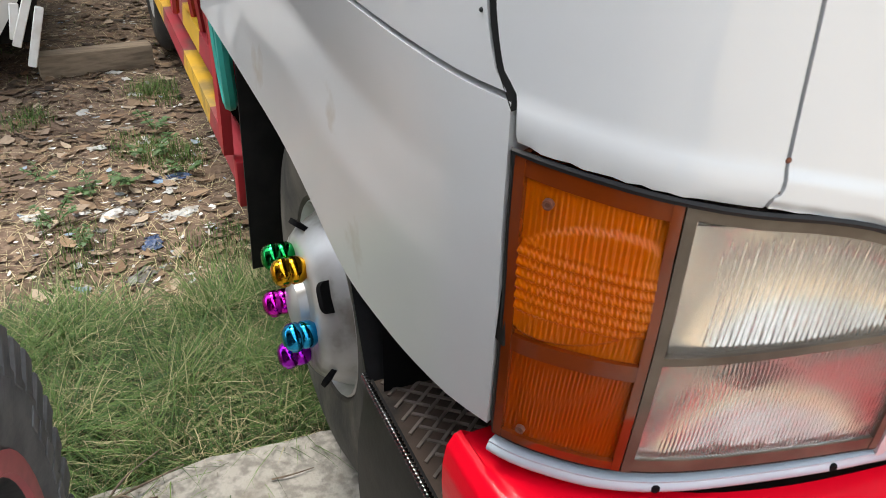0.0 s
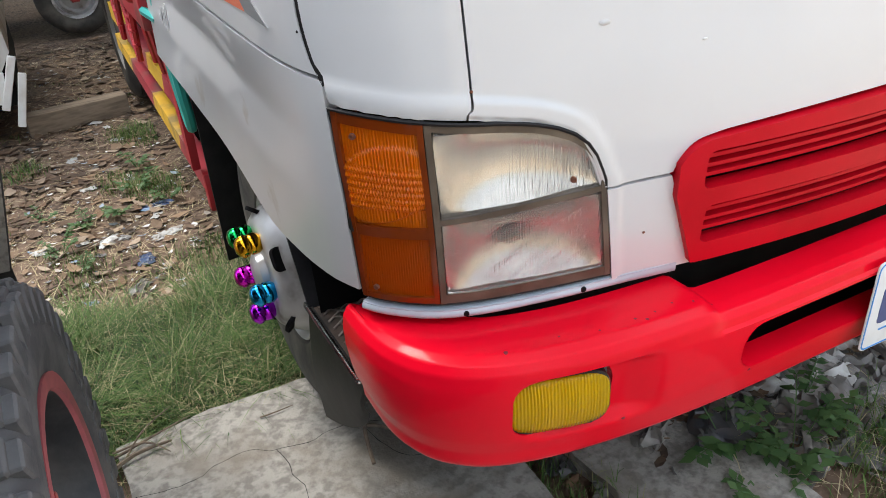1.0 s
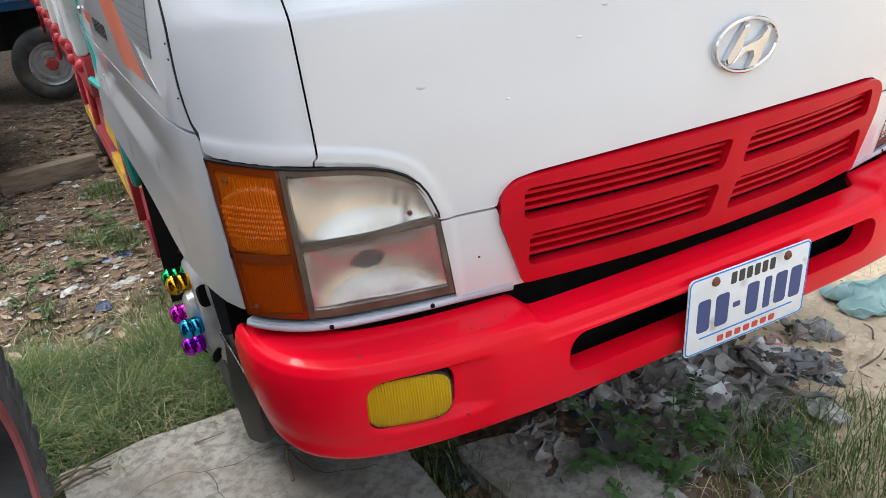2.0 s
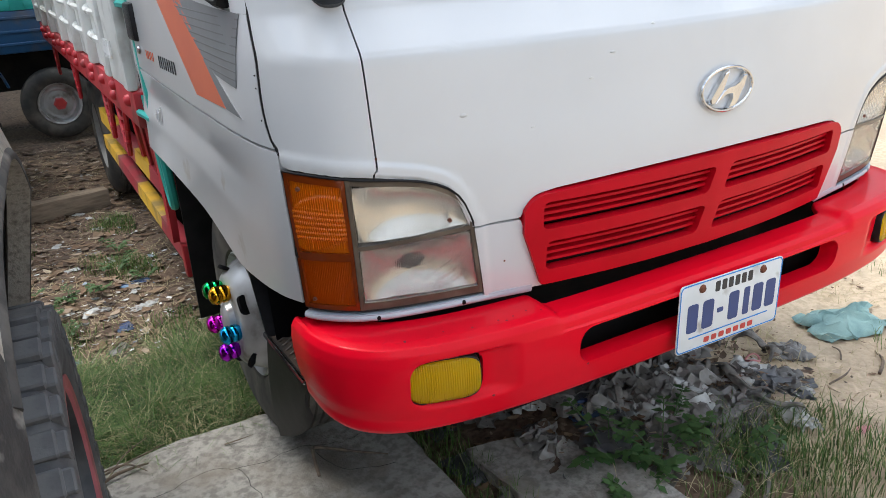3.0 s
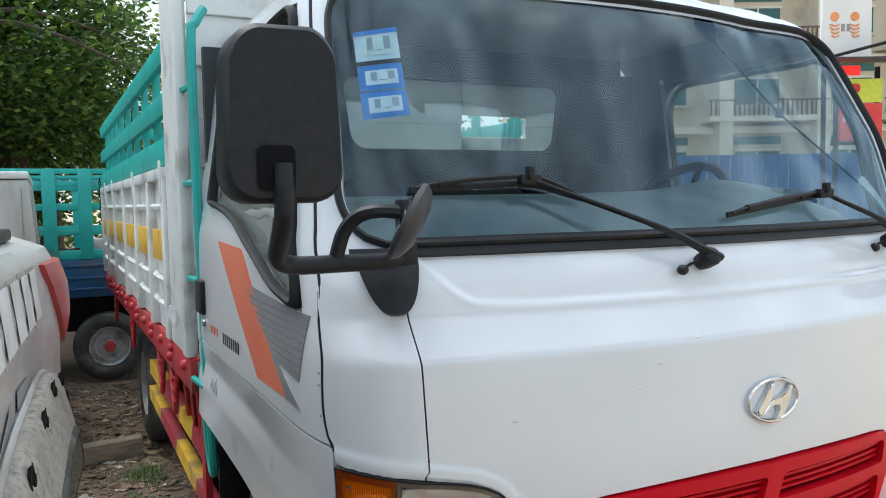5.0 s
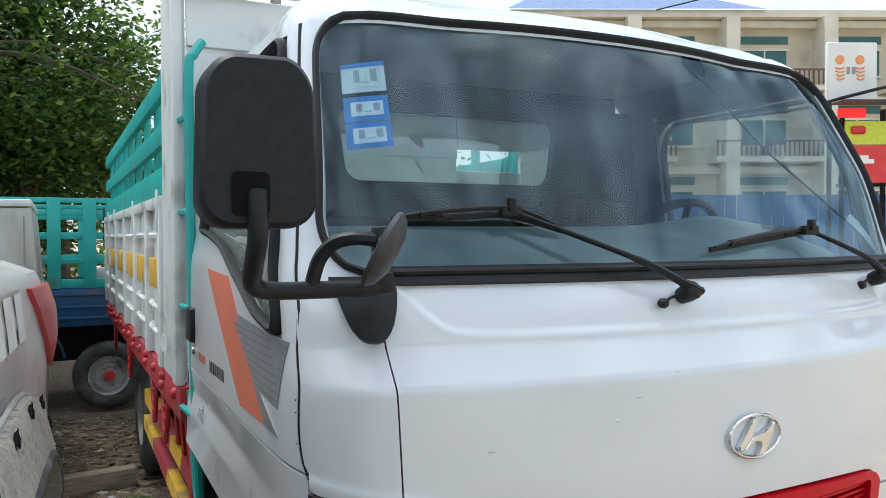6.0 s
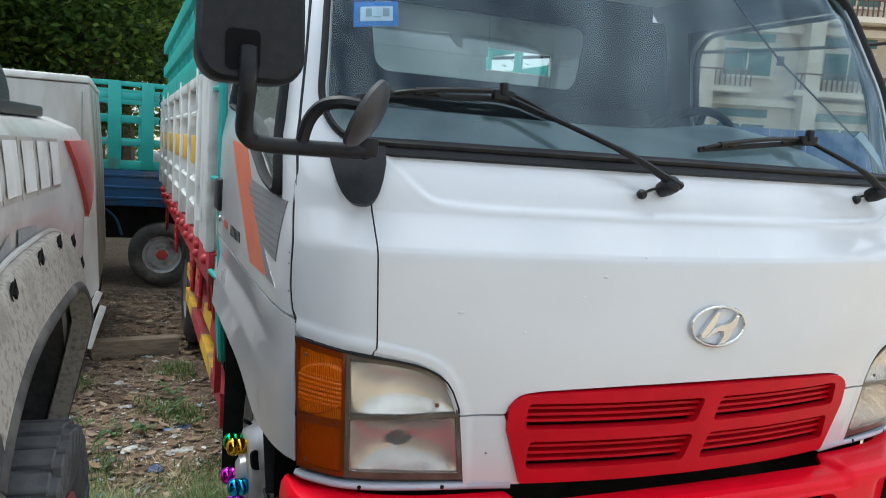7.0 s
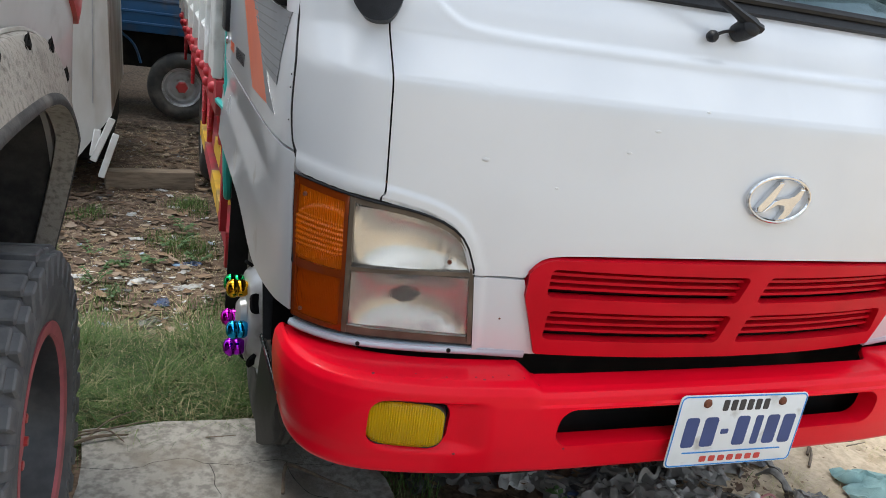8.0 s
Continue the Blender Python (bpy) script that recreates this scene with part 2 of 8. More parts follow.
LINING = material("dark_cab_lining", (0.045, 0.05, 0.056), 0.8, col2=(0.032, 0.036, 0.041), scale=6)
GLASS_W = glass_material("windscreen_glass", (0.84, 0.92, 0.93), 1.60, gloss=(0.72, 0.90, 1.0))
GLASS_S = glass_material("side_glass", (0.86, 0.92, 0.90), 2.5)
# pale film also stands in for bright surroundings mirrored in the pane
GLASS_D = glass_material("dusty_haze_side_glass", (0.86, 0.92, 0.90), 2.5, dust_haze=0.20)
MIRROR = material("mirror_glass", (0.85, 0.86, 0.87), 0.02, 1.0, col2=(0.82, 0.83, 0.84))
TEXTINK = material("black_lettering", (0.03, 0.03, 0.035), 0.5)
RUST = material("rust", (0.18, 0.06, 0.03), 0.9, col2=(0.10, 0.04, 0.025), scale=60)
# scrapes and daubs, and the bonnet's pale specks that paint reflections
WELD = material("pale_marks_and_glints", (0.75, 0.75, 0.74), 0.7)


def lens_material(name, col, rough, bands, scale, trans, direction="X", bump=0.6, spec=0.5):
    """Pressed lens glass: fine ribs over a coloured body."""
    m = bpy.data.materials.new(name)
    m.use_nodes = True
    n, l = m.node_tree.nodes, m.node_tree.links
    b = n["Principled BSDF"]
    b.inputs["Base Color"].default_value = (*col, 1)
    b.inputs["Roughness"].default_value = rough
    b.inputs["Transmission Weight"].default_value = trans
    b.inputs["IOR"].default_value = 1.25
    b.inputs["Coat Weight"].default_value, b.inputs["Coat Roughness"].default_value = 0.2, 0.04
    co = n.new("ShaderNodeTexCoord")
    wv = n.new("ShaderNodeTexWave")
    wv.wave_type, wv.bands_direction = "BANDS", direction
    wv.inputs["Scale"].default_value, wv.inputs["Distortion"].default_value = scale, 0.0
    wv.inputs["Detail"].default_value = 0.0
    l.new(co.outputs["Object"], wv.inputs["Vector"])
    bp = n.new("ShaderNodeBump")
    bp.inputs["Strength"].default_value, bp.inputs["Distance"].default_value = bump, 0.004
    l.new(wv.outputs["Fac"], bp.inputs["Height"])
    l.new(bp.outputs["Normal"], b.inputs["Normal"])
    return m


LENS = lens_material("ribbed_clear_lens", (0.93, 0.91, 0.87), 0.04, 0, 90, 0.94, "X", 0.14)
AMBER = lens_material("ribbed_amber_lens", (0.97, 0.25, 0.004), 0.08, 0, 120, 0.64, "X", 0.2)
AMBER_LOW = lens_material("deep_amber_lens", (0.66, 0.115, 0.002), 0.10, 0, 120, 0.60, "X", 0.2)
AMBER_RIM = material("dark_amber_rim", (0.20, 0.034, 0.004), 0.12, col2=(0.14, 0.025, 0.004), scale=20, coat=0.6)
FOG = lens_material("ribbed_yellow_lens", (0.97, 0.62, 0.003), 0.06, 0, 75, 0.60, "X", 0.20)
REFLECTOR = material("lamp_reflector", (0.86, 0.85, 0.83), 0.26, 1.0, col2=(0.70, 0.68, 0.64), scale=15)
# lower copy: the dark brownish reflection there is put into its colour
REFLECTOR_LOW = material("darkened_lamp_reflector", (0.66, 0.65, 0.63), 0.26, 1.0, col2=(0.46, 0.44, 0.42), scale=15)
SMOKE = material("brownish_lamp_rim", (0.085, 0.064, 0.047), 0.28, col2=(0.15, 0.12, 0.09), scale=16, coat=0.1, spec=0.3)


def shiny(name, c):
    return material(name, c, 0.12, 1.0, col2=tuple(v * 0.8 for v in c), scale=25)


CAP_GREEN, CAP_GOLD = shiny("green_metallic", (0.01, 0.42, 0.10)), shiny("gold_metallic", (0.85, 0.42, 0.02))
CAP_PINK, CAP_BLUE, CAP_PURPLE = shiny("magenta_metallic", (0.75, 0.02, 0.62)), shiny("blue_metallic", (0.02, 0.38, 0.75)), shiny("purple_metallic", (0.48, 0.02, 0.75))

# ---------------------------------------------------------------- mesh helpers
def finish(name, bm, mat, parent=None, label="", smooth=True, angle=40):
    bmesh.ops.recalc_face_normals(bm, faces=bm.faces[:])
    me = bpy.data.meshes.new(name)
    bm.to_mesh(me)
    bm.free()
    mats = mat if isinstance(mat, (list, tuple)) else [mat]
    for m in mats:
        me.materials.append(m)
    if smooth:
        me.shade_smooth()
        me.set_sharp_from_angle(angle=radians(angle))
    ob = new(name, me)
    if parent is not None:
        ob.parent = parent
        ob.matrix_parent_inverse = parent.matrix_world.inverted()
    if label:
        tagged(ob, label)
    return ob


def part(name, bm, mat, parent, label="", smooth=True, angle=40):
    return finish(name, bm, mat, parent, label, smooth, angle)


def thing(name, label, category, at=(0, 0, 0), group="", kind=""):
    ob = new(name)
    ob.empty_display_size = 0.2
    ob.matrix_world = pose(*at)
    bpy.context.view_layer.update()
    return tagged(ob, label, category, group, kind)


def box(bm, x0, x1, y0, y1, z0, z1, bevel=0.0, seg=2, m=None):
    r = bmesh.ops.create_cube(bm, size=1.0, matrix=Matrix.Translation(((x0 + x1) / 2, (y0 + y1) / 2, (z0 + z1) / 2)) @ Matrix.Diagonal((x1 - x0, y1 - y0, z1 - z0, 1)))
    vs = r["verts"]
    if m is not None:
        bmesh.ops.transform(bm, matrix=m, verts=vs)
    if bevel:
        es = list({e for v in vs for e in v.link_edges})
        bmesh.ops.bevel(bm, geom=es, offset=bevel, segments=seg, affect="EDGES", profile=0.5)
    return vs


def smooth_path(pts, per=6, closed=False):
    p = [Vector(q) for q in pts]
    n = len(p)
    out = []
    for i in range(n if closed else n - 1):
        a, b, c, d = (p[(i - 1) % n], p[i], p[(i + 1) % n], p[(i + 2) % n]) if closed else (p[max(i - 1, 0)], p[i], p[i + 1], p[min(i + 2, n - 1)])
        for k in range(per):
            t = k / per
            out.append(0.5 * ((2 * b) + (c - a) * t + (2 * a - 5 * b + 4 * c - d) * t * t + (3 * b - a - 3 * c + d) * t ** 3))
    if not closed:
        out.append(p[-1])
    return out


def tube(bm, pts, r, sides=8, per=5, closed=False, flat=1.0, radii=None):
    path = smooth_path(pts, per, closed) if per > 1 else [Vector(q) for q in pts]
    n = len(path)
    rings = []
    up = None
    for i, p in enumerate(path):
        d = (path[(i + 1) % n] - path[i - 1]) if closed else (path[min(i + 1, n - 1)] - path[max(i - 1, 0)])
        d.normalize()
        if up is None:
            up = d.cross(Vector((0.31, 0.17, 0.93))).normalized()
        up = (up - d * up.dot(d)).normalized()
        sd = d.cross(up)
        rr = r if radii is None else radii[min(int(i * len(radii) / n), len(radii) - 1)]
        rings.append([bm.verts.new(p + (up * math.cos(2 * math.pi * k / sides) + sd * math.sin(2 * math.pi * k / sides) * flat) * rr) for k in range(sides)])
    for i in range(n if closed else n - 1):
        a, b = rings[i], rings[(i + 1) % n]
        for k in range(sides):
            bm.faces.new((a[k], a[(k + 1) % sides], b[(k + 1) % sides], b[k]))
    if not closed:
        bm.faces.new(rings[0])
        bm.faces.new(rings[-1][::-1])


def lathe(bm, prof, m, segs=32, closed=False):
    """Turn a profile of (radius, height) round local z, then place it by the pose m."""
    rings = []
    for r, h in prof:
        if r < 1e-6:
            rings.append([bm.verts.new(m @ Vector((0, 0, h)))])
        else:
            rings.append([bm.verts.new(m @ Vector((r * math.cos(2 * math.pi * k / segs), r * math.sin(2 * math.pi * k / segs), h))) for k in range(segs)])
    pairs = list(zip(rings, rings[1:])) + ([(rings[-1], rings[0])] if closed else [])
    for a, b in pairs:
        for k in range(segs):
            k2 = (k + 1) % segs
            if len(a) == 1 and len(b) > 1:
                bm.faces.new((a[0], b[k], b[k2]))
            elif len(b) == 1 and len(a) > 1:
                bm.faces.new((a[k], a[k2], b[0]))
            elif len(a) > 1:
                bm.faces.new((a[k], a[k2], b[k2], b[k]))


def sheet(bm, f, n, m, off=0.0, flange=0.0, inner=None):
    """A grid of surface points f(i, j, off) for i, j in 0..1, with a rim folded back by `flange`."""
    g = [[bm.verts.new(f(i / n, j / m, off)) for j in range(m + 1)] for i in range(n + 1)]
    for i in range(n):
        for j in range(m):
            bm.faces.new((g[i][j], g[i + 1][j], g[i + 1][j + 1], g[i][j + 1]))
    if flange:
        ring = [(i, 0) for i in range(n)] + [(n, j) for j in range(m)] + [(i, m) for i in range(n, 0, -1)] + [(0, j) for j in range(m, 0, -1)]
        back = [bm.verts.new(f(i / n, j / m, off - flange)) for i, j in ring]
        k = len(ring)
        for q in range(k):
            a, b = ring[q], ring[(q + 1) % k]
            bm.faces.new((g[a[0]][a[1]], back[q], back[(q + 1) % k], g[b[0]][b[1]]))
    return g


def slab(bm, f, n, m, off, thick):
    """A closed sheet of the given thickness."""
    a = [[bm.verts.new(f(i / n, j / m, off)) for j in range(m + 1)] for i in range(n + 1)]
    b = [[bm.verts.new(f(i / n, j / m, off - thick)) for j in range(m + 1)] for i in range(n + 1)]
    for i in range(n):
        for j in range(m):
            bm.faces.new((a[i][j], a[i + 1][j], a[i + 1][j + 1], a[i][j + 1]))
            bm.faces.new((b[i][j], b[i][j + 1], b[i + 1][j + 1], b[i + 1][j]))
    ring = [(i, 0) for i in range(n)] + [(n, j) for j in range(m)] + [(i, m) for i in range(n, 0, -1)] + [(0, j) for j in range(m, 0, -1)]
    k = len(ring)
    for q in range(k):
        (i, j), (i2, j2) = ring[q], ring[(q + 1) % k]
        bm.faces.new((a[i][j], b[i][j], b[i2][j2], a[i2][j2]))


def cut(ob, cutters):
    """Take closed shapes out of a mesh for good."""
    for c in cutters:
        mod = ob.modifiers.new("cut", "BOOLEAN")
        mod.object, mod.operation, mod.solver = c, "DIFFERENCE", "EXACT"
    dg = bpy.context.evaluated_depsgraph_get()
    dg.update()
    me = bpy.data.meshes.new_from_object(ob.evaluated_get(dg))
    ob.modifiers.clear()
    ob.data = me
    for c in cutters:
        d = c.data
        bpy.data.objects.remove(c)
        bpy.data.meshes.remove(d)
    me.shade_smooth()
    me.set_sharp_from_angle(angle=radians(40))


def face_towards(ob, way):
    """Turn a sheet's faces so that their front looks along `way`."""
    me = ob.data
    s = sum((p.normal * p.area for p in me.polygons), Vector())
    if s.dot(Vector(way)) < 0:
        me.flip_normals()


def smooth_table(tab, n=200):
    """A smooth curve through a few (a, b) stations, as a lookup."""
    pts = smooth_path([(a, b, 0) for a, b in tab], 10)
    xs, ys = np.array([p.x for p in pts]), np.array([p.y for p in pts])
    return lambda v: float(np.interp(v, xs, ys))


def rounded_rect(w, h, r, k=5):
    pts = []
    for cx, cy, a0 in ((w / 2 - r, h / 2 - r, 0), (-w / 2 + r, h / 2 - r, 90), (-w / 2 + r, -h / 2 + r, 180), (w / 2 - r, -h / 2 + r, 270)):
        for i in range(k + 1):
            a = radians(a0 + 90 * i / k)
            pts.append((cx + r * math.cos(a), cy + r * math.sin(a)))
    return pts


def prism(bm, outline, m, depth, bevel=0.0):
    """A plate: outline in local x, y, from z 0 to depth, placed by m."""
    lo = [bm.verts.new(m @ Vector((x, y, 0))) for x, y in outline]
    hi = [bm.verts.new(m @ Vector((x, y, depth))) for x, y in outline]
    bm.faces.new(lo[::-1])
    top = bm.faces.new(hi)
    k = len(lo)
    for i in range(k):
        bm.faces.new((lo[i], lo[(i + 1) % k], hi[(i + 1) % k], hi[i]))
    if bevel:
        bmesh.ops.bevel(bm, geom=list(top.edges), offset=bevel, segments=2, affect="EDGES", profile=0.5)


# ---------------------------------------------------------------- the truck's cab surface
# half plan at lamp height: x across, y back from the nose
_plan = smooth_path([(0, 0, 0), (0.2, 0.0075, 0), (0.4, 0.030, 0), (0.6, 0.066, 0), (0.7, 0.085, 0), (0.8, 0.109, 0), (0.86, 0.136, 0), (0.905, 0.175, 0),
                     (0.932, 0.210, 0), (0.947, 0.25, 0), (0.957, 0.30, 0), (0.966, 0.42, 0), (0.972, 0.7, 0), (0.976, 1.1, 0), (0.975, 1.48, 0)], 8)
_arc = [0.0]
for _p, _q in zip(_plan, _plan[1:]):
    _arc.append(_arc[-1] + (_q - _p).length)
_px, _py, _arc = np.array([p.x for p in _plan]), np.array([p.y for p in _plan]), np.array(_arc)
A_END = _arc[-1]


def step(v, a, b):
    k = min(1.0, max(0.0, (v - a) / (b - a)))
    return k * k * (3 - 2 * k)


def a_of_x(x):
    return float(np.interp(x, _px[:70], _arc[:70]))


def a_of_y(y):
    return float(np.interp(y, _py, _arc))


NOSE = smooth_table([(0.60, 0.05), (0.76, 0.026), (0.93, 0.006), (1.06, 0.0), (1.15, 0.002), (1.265, 0.006), (1.288, 0.010), (1.298, 0.015), (1.355, 0.050), (1.372, 0.056),
                     (1.43, 0.075), (1.50, 0.115), (1.60, 0.176), (1.76, 0.268), (1.94, 0.37), (2.06, 0.44), (2.10, 0.475), (2.16, 0.56), (2.185, 0.68)])
WIDTH = smooth_table([(0.60, 0.975), (0.76, 0.982), (0.95, 0.994), (1.08, 1.0), (1.45, 0.998), (1.55, 0.985), (1.71, 0.956), (1.94, 0.922), (2.06, 0.90), (2.12, 0.87), (2.185, 0.80)])
A_SEAM, A_DOOR = a_of_x(0.797), a_of_y(0.222)
_seam = smooth_table([(0.9, 0.800), (1.06, 0.799), (1.075, 0.794), (1.10, 0.792), (1.25, 0.797), (1.34, 0.801), (1.40, 0.803), (1.60, 0.803)])
_dseam = smooth_table([(1.0, 0.0), (1.11, 0.0), (1.14, 0.018), (1.20, 0.030), (1.30, 0.024), (1.42, 0.006), (1.5, 0.0), (2.2, 0.0)])


def door_a(z):
    """Where the door's front edge runs along the plan at a height."""
    return A_DOOR + _dseam(z)


def lean_of(a):
    """How much of the nose's backward lean a place on the plan takes part in."""
    x = abs(a)
    return float(np.interp(x, [0, a_of_x(0.84), A_DOOR, a_of_y(0.6), a_of_y(1.1)], [1, 1, 0.82, 0.35, 0.0]))


def cab_raw(a, z):
    s = 1 if a >= 0 else -1
    x, y = float(np.interp(abs(a), _arc, _px)), float(np.interp(abs(a), _arc, _py))
    # above the sill the plan is flatter and a little wider towards the pillars, and the roof line is arched
    g = step(z, 1.45, 1.80) * step(x, 0.50, 0.88) * (1 - step(y, 0.35, 0.90))
    rise = 0.022 * step(z, 1.85, 2.07) * max(0.0, 1 - (x / 0.88) ** 6)
    return Vector((s * (x * WIDTH(z) + 0.018 * g), y + NOSE(z) * lean_of(a) - 0.065 * g, z + rise))


def cab(a, z, off=0.0):
    p = cab_raw(a, z)
    if off:
        da = cab_raw(a + 0.006, z) - cab_raw(a - 0.006, z)
        dz = cab_raw(a, z + 0.006) - cab_raw(a, z - 0.006)
        p = p + da.cross(dz).normalized() * off
    return p


def region(a0, a1, z0, z1):
    """Grid function between bounds that may depend on the other coordinate."""
    def f(i, j, off):
        za, zb = z0, z1
        if callable(a0) or callable(a1):
            z = za + (zb - za) * j
            aa = a0(z) if callable(a0) else a0
            ab = a1(z) if callable(a1) else a1
            a = aa + (ab - aa) * i
        else:
            a = a0 + (a1 - a0) * i
            lo = z0(a) if callable(z0) else z0
            hi = z1(a) if callable(z1) else z1
            z = lo + (hi - lo) * j
        return cab(a, z, off)
    return f


truck = thing("cargo_truck", "white cab-over truck with red bumper and white-teal slatted bed", "truck", (0, 2.6, 0))

GAP = 0.0016
# lower edge of the bonnet: over grille, short level run, then up round the headlamp
_low = smooth_table([(0, 0.997), (0.20, 0.995), (0.40, 0.987), (0.45, 0.982), (0.475, 0.976), (0.493, 0.962), (0.503, 0.944), (0.508, 0.934), (0.55, 0.933), (0.612, 0.933), (0.622, 0.947), (0.637, 0.986),
                     (0.659, 1.018), (0.701, 1.041), (0.7475, 1.053), (0.80, 1.063)])
bonnet_low = lambda a: _low(abs(cab_raw(a, 1.0).x)) + 0.002
# opening of the headlamp, seen from the front: the sheet metal rolls outwards towards it
_edge = smooth_path([(0.96, 1.094, 0), (0.86, 1.073, 0), (0.80, 1.065, 0), (0.7475, 1.055, 0), (0.701, 1.043, 0), (0.659, 1.020, 0), (0.637, 0.988, 0), (0.622, 0.949, 0), (0.613, 0.93, 0), (0.603, 0.85, 0), (0.594, 0.77, 0)], 6)
_ex, _ez = np.array([p.x for p in _edge]), np.array([p.y for p in _edge])


def roll(x, z):
    """Outward swell of the panel beside the headlamp."""
    d = float(np.sqrt(np.min((_ex - abs(x)) ** 2 + (_ez - z) ** 2)))
    return 0.0034 * (1 - step(d, 0.020, 0.034)) - 0.004 * (1 - step(d, 0.0, 0.008))


def emboss(x, z):
    """Shallow sunk field under the windscreen, bounded by a fine ridge."""
    line = 1.373 + 0.30 * max(0.0, abs(x) - 0.50) ** 2 + 3.0 * max(0.0, abs(x) - 0.66) ** 1.6
    d = z - line
    return -0.0055 * step(d, 0.0, 0.018) + 0.0011 * math.exp(-(d / 0.010) ** 2)


bm = bmesh.new()


def bonnet_f(i, j, o):
    f = 2 * i - 1
    lo = bonnet_low(f * A_SEAM)
    z = lo + (1.497 - lo) * j ** 1.25
    a = f * (a_of_x(_seam(z)) - GAP)
    x = cab_raw(a, z).x
    return cab(a, z, o + 1e-6 + emboss(x, z) + (roll(x, z) if abs(x) > 0.5 and z < 1.12 else 0.0))


sheet(bm, bonnet_f, 230, 150, 0.0, 0.018)
bonnet = part("bonnet", bm, PAINT, truck, "white painted front panel")

corner_low = lambda a: 1.064 + (abs(a) - A_SEAM) / (A_DOOR - A_SEAM) * 0.024
arch = smooth_table([(0.10, 0.785), (0.22, 0.790), (0.32, 0.785), (0.42, 0.782), (0.54, 0.787), (0.65, 0.826), (0.80, 0.862), (1.0, 0.878), (1.2, 0.887), (1.48, 0.893)])
WS_LO, WS_HI = 1.500, 2.078


def ws_edge(z, shrink=0.0):
    """Half breadth of the windscreen opening along the plan, with rounded corners."""
    lo, hi = WS_LO + shrink, WS_HI - shrink
    full = a_of_x(0.902) - shrink
    rb, rt = 0.13, 0.11
    if z < lo + rb:
        k = max(0.0, min(1.0, (z - lo) / rb))
        return full - 0.115 * (1 - math.sqrt(max(0.0, 1 - (1 - k) ** 2)))
    if z > hi - rt:
        k = max(0.0, min(1.0, (hi - z) / rt))
        return full - 0.10 * (1 - math.sqrt(max(0.0, 1 - (1 - k) ** 2)))
    return full


CREASE = lambda a: 1.118 + 0.037 * min(1.0, max(0.0, (abs(a) - A_DOOR) / 1.2))
for s in (-1, 1):
    # corner panel and pillar
    bm = bmesh.new()


    def corner_f(i, j, o, s=s):
        lo = corner_low(A_SEAM + (A_DOOR - A_SEAM) * i)
        z = lo + (1.497 - lo) * j
        a0, a1 = a_of_x(_seam(z)) + GAP, door_a(z) - 0.004
        p = cab(a0 + (a1 - a0) * i, z, o + 1e-6 + (roll(cab_raw(a0 + (a1 - a0) * i, z).x, z) if z < 1.15 else 0.0))
        return Vector((s * p.x, p.y, p.z))
    sheet(bm, corner_f, 18, 60, 0.0, 0.018)
    g2 = region(lambda z: ws_edge(z) - 0.012, A_DOOR - 0.004, 1.497, 2.075)
    sheet(bm, lambda i, j, o: Vector((s * g2(i, j, o).x, *g2(i, j, o)[1:])), 10, 34, 0.0, 0.015)
    part("corner_panel", bm, PAINT, truck, "white painted corner panel")
    # piece between lamp and grille
    bm = bmesh.new()
    _in = smooth_table([(0.76, 0.452), (0.80, 0.463), (0.88, 0.490), (0.932, 0.508)])
    f3 = region(lambda z: a_of_x(_in(z)) + 0.003, lambda z: a_of_x(0.592 + 0.019 * (z - 0.78) / 0.15), 0.764, 0.930)

    def low_f(i, j, o, s=s):
        q = f3(i, j, 0.0)
        q = f3(i, j, o + 1e-6 + roll(q.x, q.z))
        return Vector((s * q.x, q.y, q.z))
    sheet(bm, low_f, 30, 12, 0.0, 0.018)
    part("lower_panel", bm, PAINT, truck, "white panel beside the headlamp")
    # grey trim under the lamp
    bm = bmesh.new()
    def trim_f(i, j, o, s=s):
        a = a_of_x(0.480) + (A_DOOR - 0.003 - a_of_x(0.480)) * i
        zb, h = 0.7535 + 0.012 * max(0, a - 0.75), 0.017
        q = cab(a, zb + h * j, o + (0.002 + 0.005 * step(i, 0.0, 0.35)) * math.sin(math.pi * min(1.0, j * 1.15) * 0.87) ** 0.7)
        return Vector((s * q.x, q.y, q.z))
    slab(bm, trim_f, 40, 8, 0.0, 0.02)
    trim = part("lamp_trim", bm, GREY_STRIP, truck, "pale grey trim strip with screw holes")
    for ax in (0.638, 0.817):
        bm = bmesh.new()
        q = cab(a_of_x(ax), 0.7635, 0.0060)
        nrm = (cab(a_of_x(ax), 0.758, 0.02) - cab(a_of_x(ax), 0.758)).normalized()
        q.x, nrm.x = s * q.x, s * nrm.x
        lathe(bm, [(0, 0.0012), (0.004, 0.0012), (0.005, 0), (0.005, -0.004)], Matrix.Translation(q) @ nrm.to_track_quat("Z", "Y").to_matrix().to_4x4(), 10)
        part("screw", bm, RECESS_SHADE, trim, "screw hole, shade painted black")
    # wing over the wheel
    bm = bmesh.new()

    def wing(i, j, o, s=s):
        a = A_DOOR + 0.004 + (A_END - A_DOOR - 0.004) * i
        y = float(np.interp(a, _arc, _py))
        lo, hi = arch(y), CREASE(a) - 0.003
        z = lo + (hi - lo) * j
        p = cab(a, z, o)
        flare = 0.016 * max(0.0, 1 - j * 1.15) ** 2 * min(1.0, max(0.0, (y - 0.22) / 0.4)) - 0.009 * max(0.0, 1 - abs(j - 0.72) / 0.28) * min(1.0, max(0.0, (y - 0.2) / 0.3))
        p = p + (cab(a, z, 0.1) - cab(a, z)).normalized() * flare
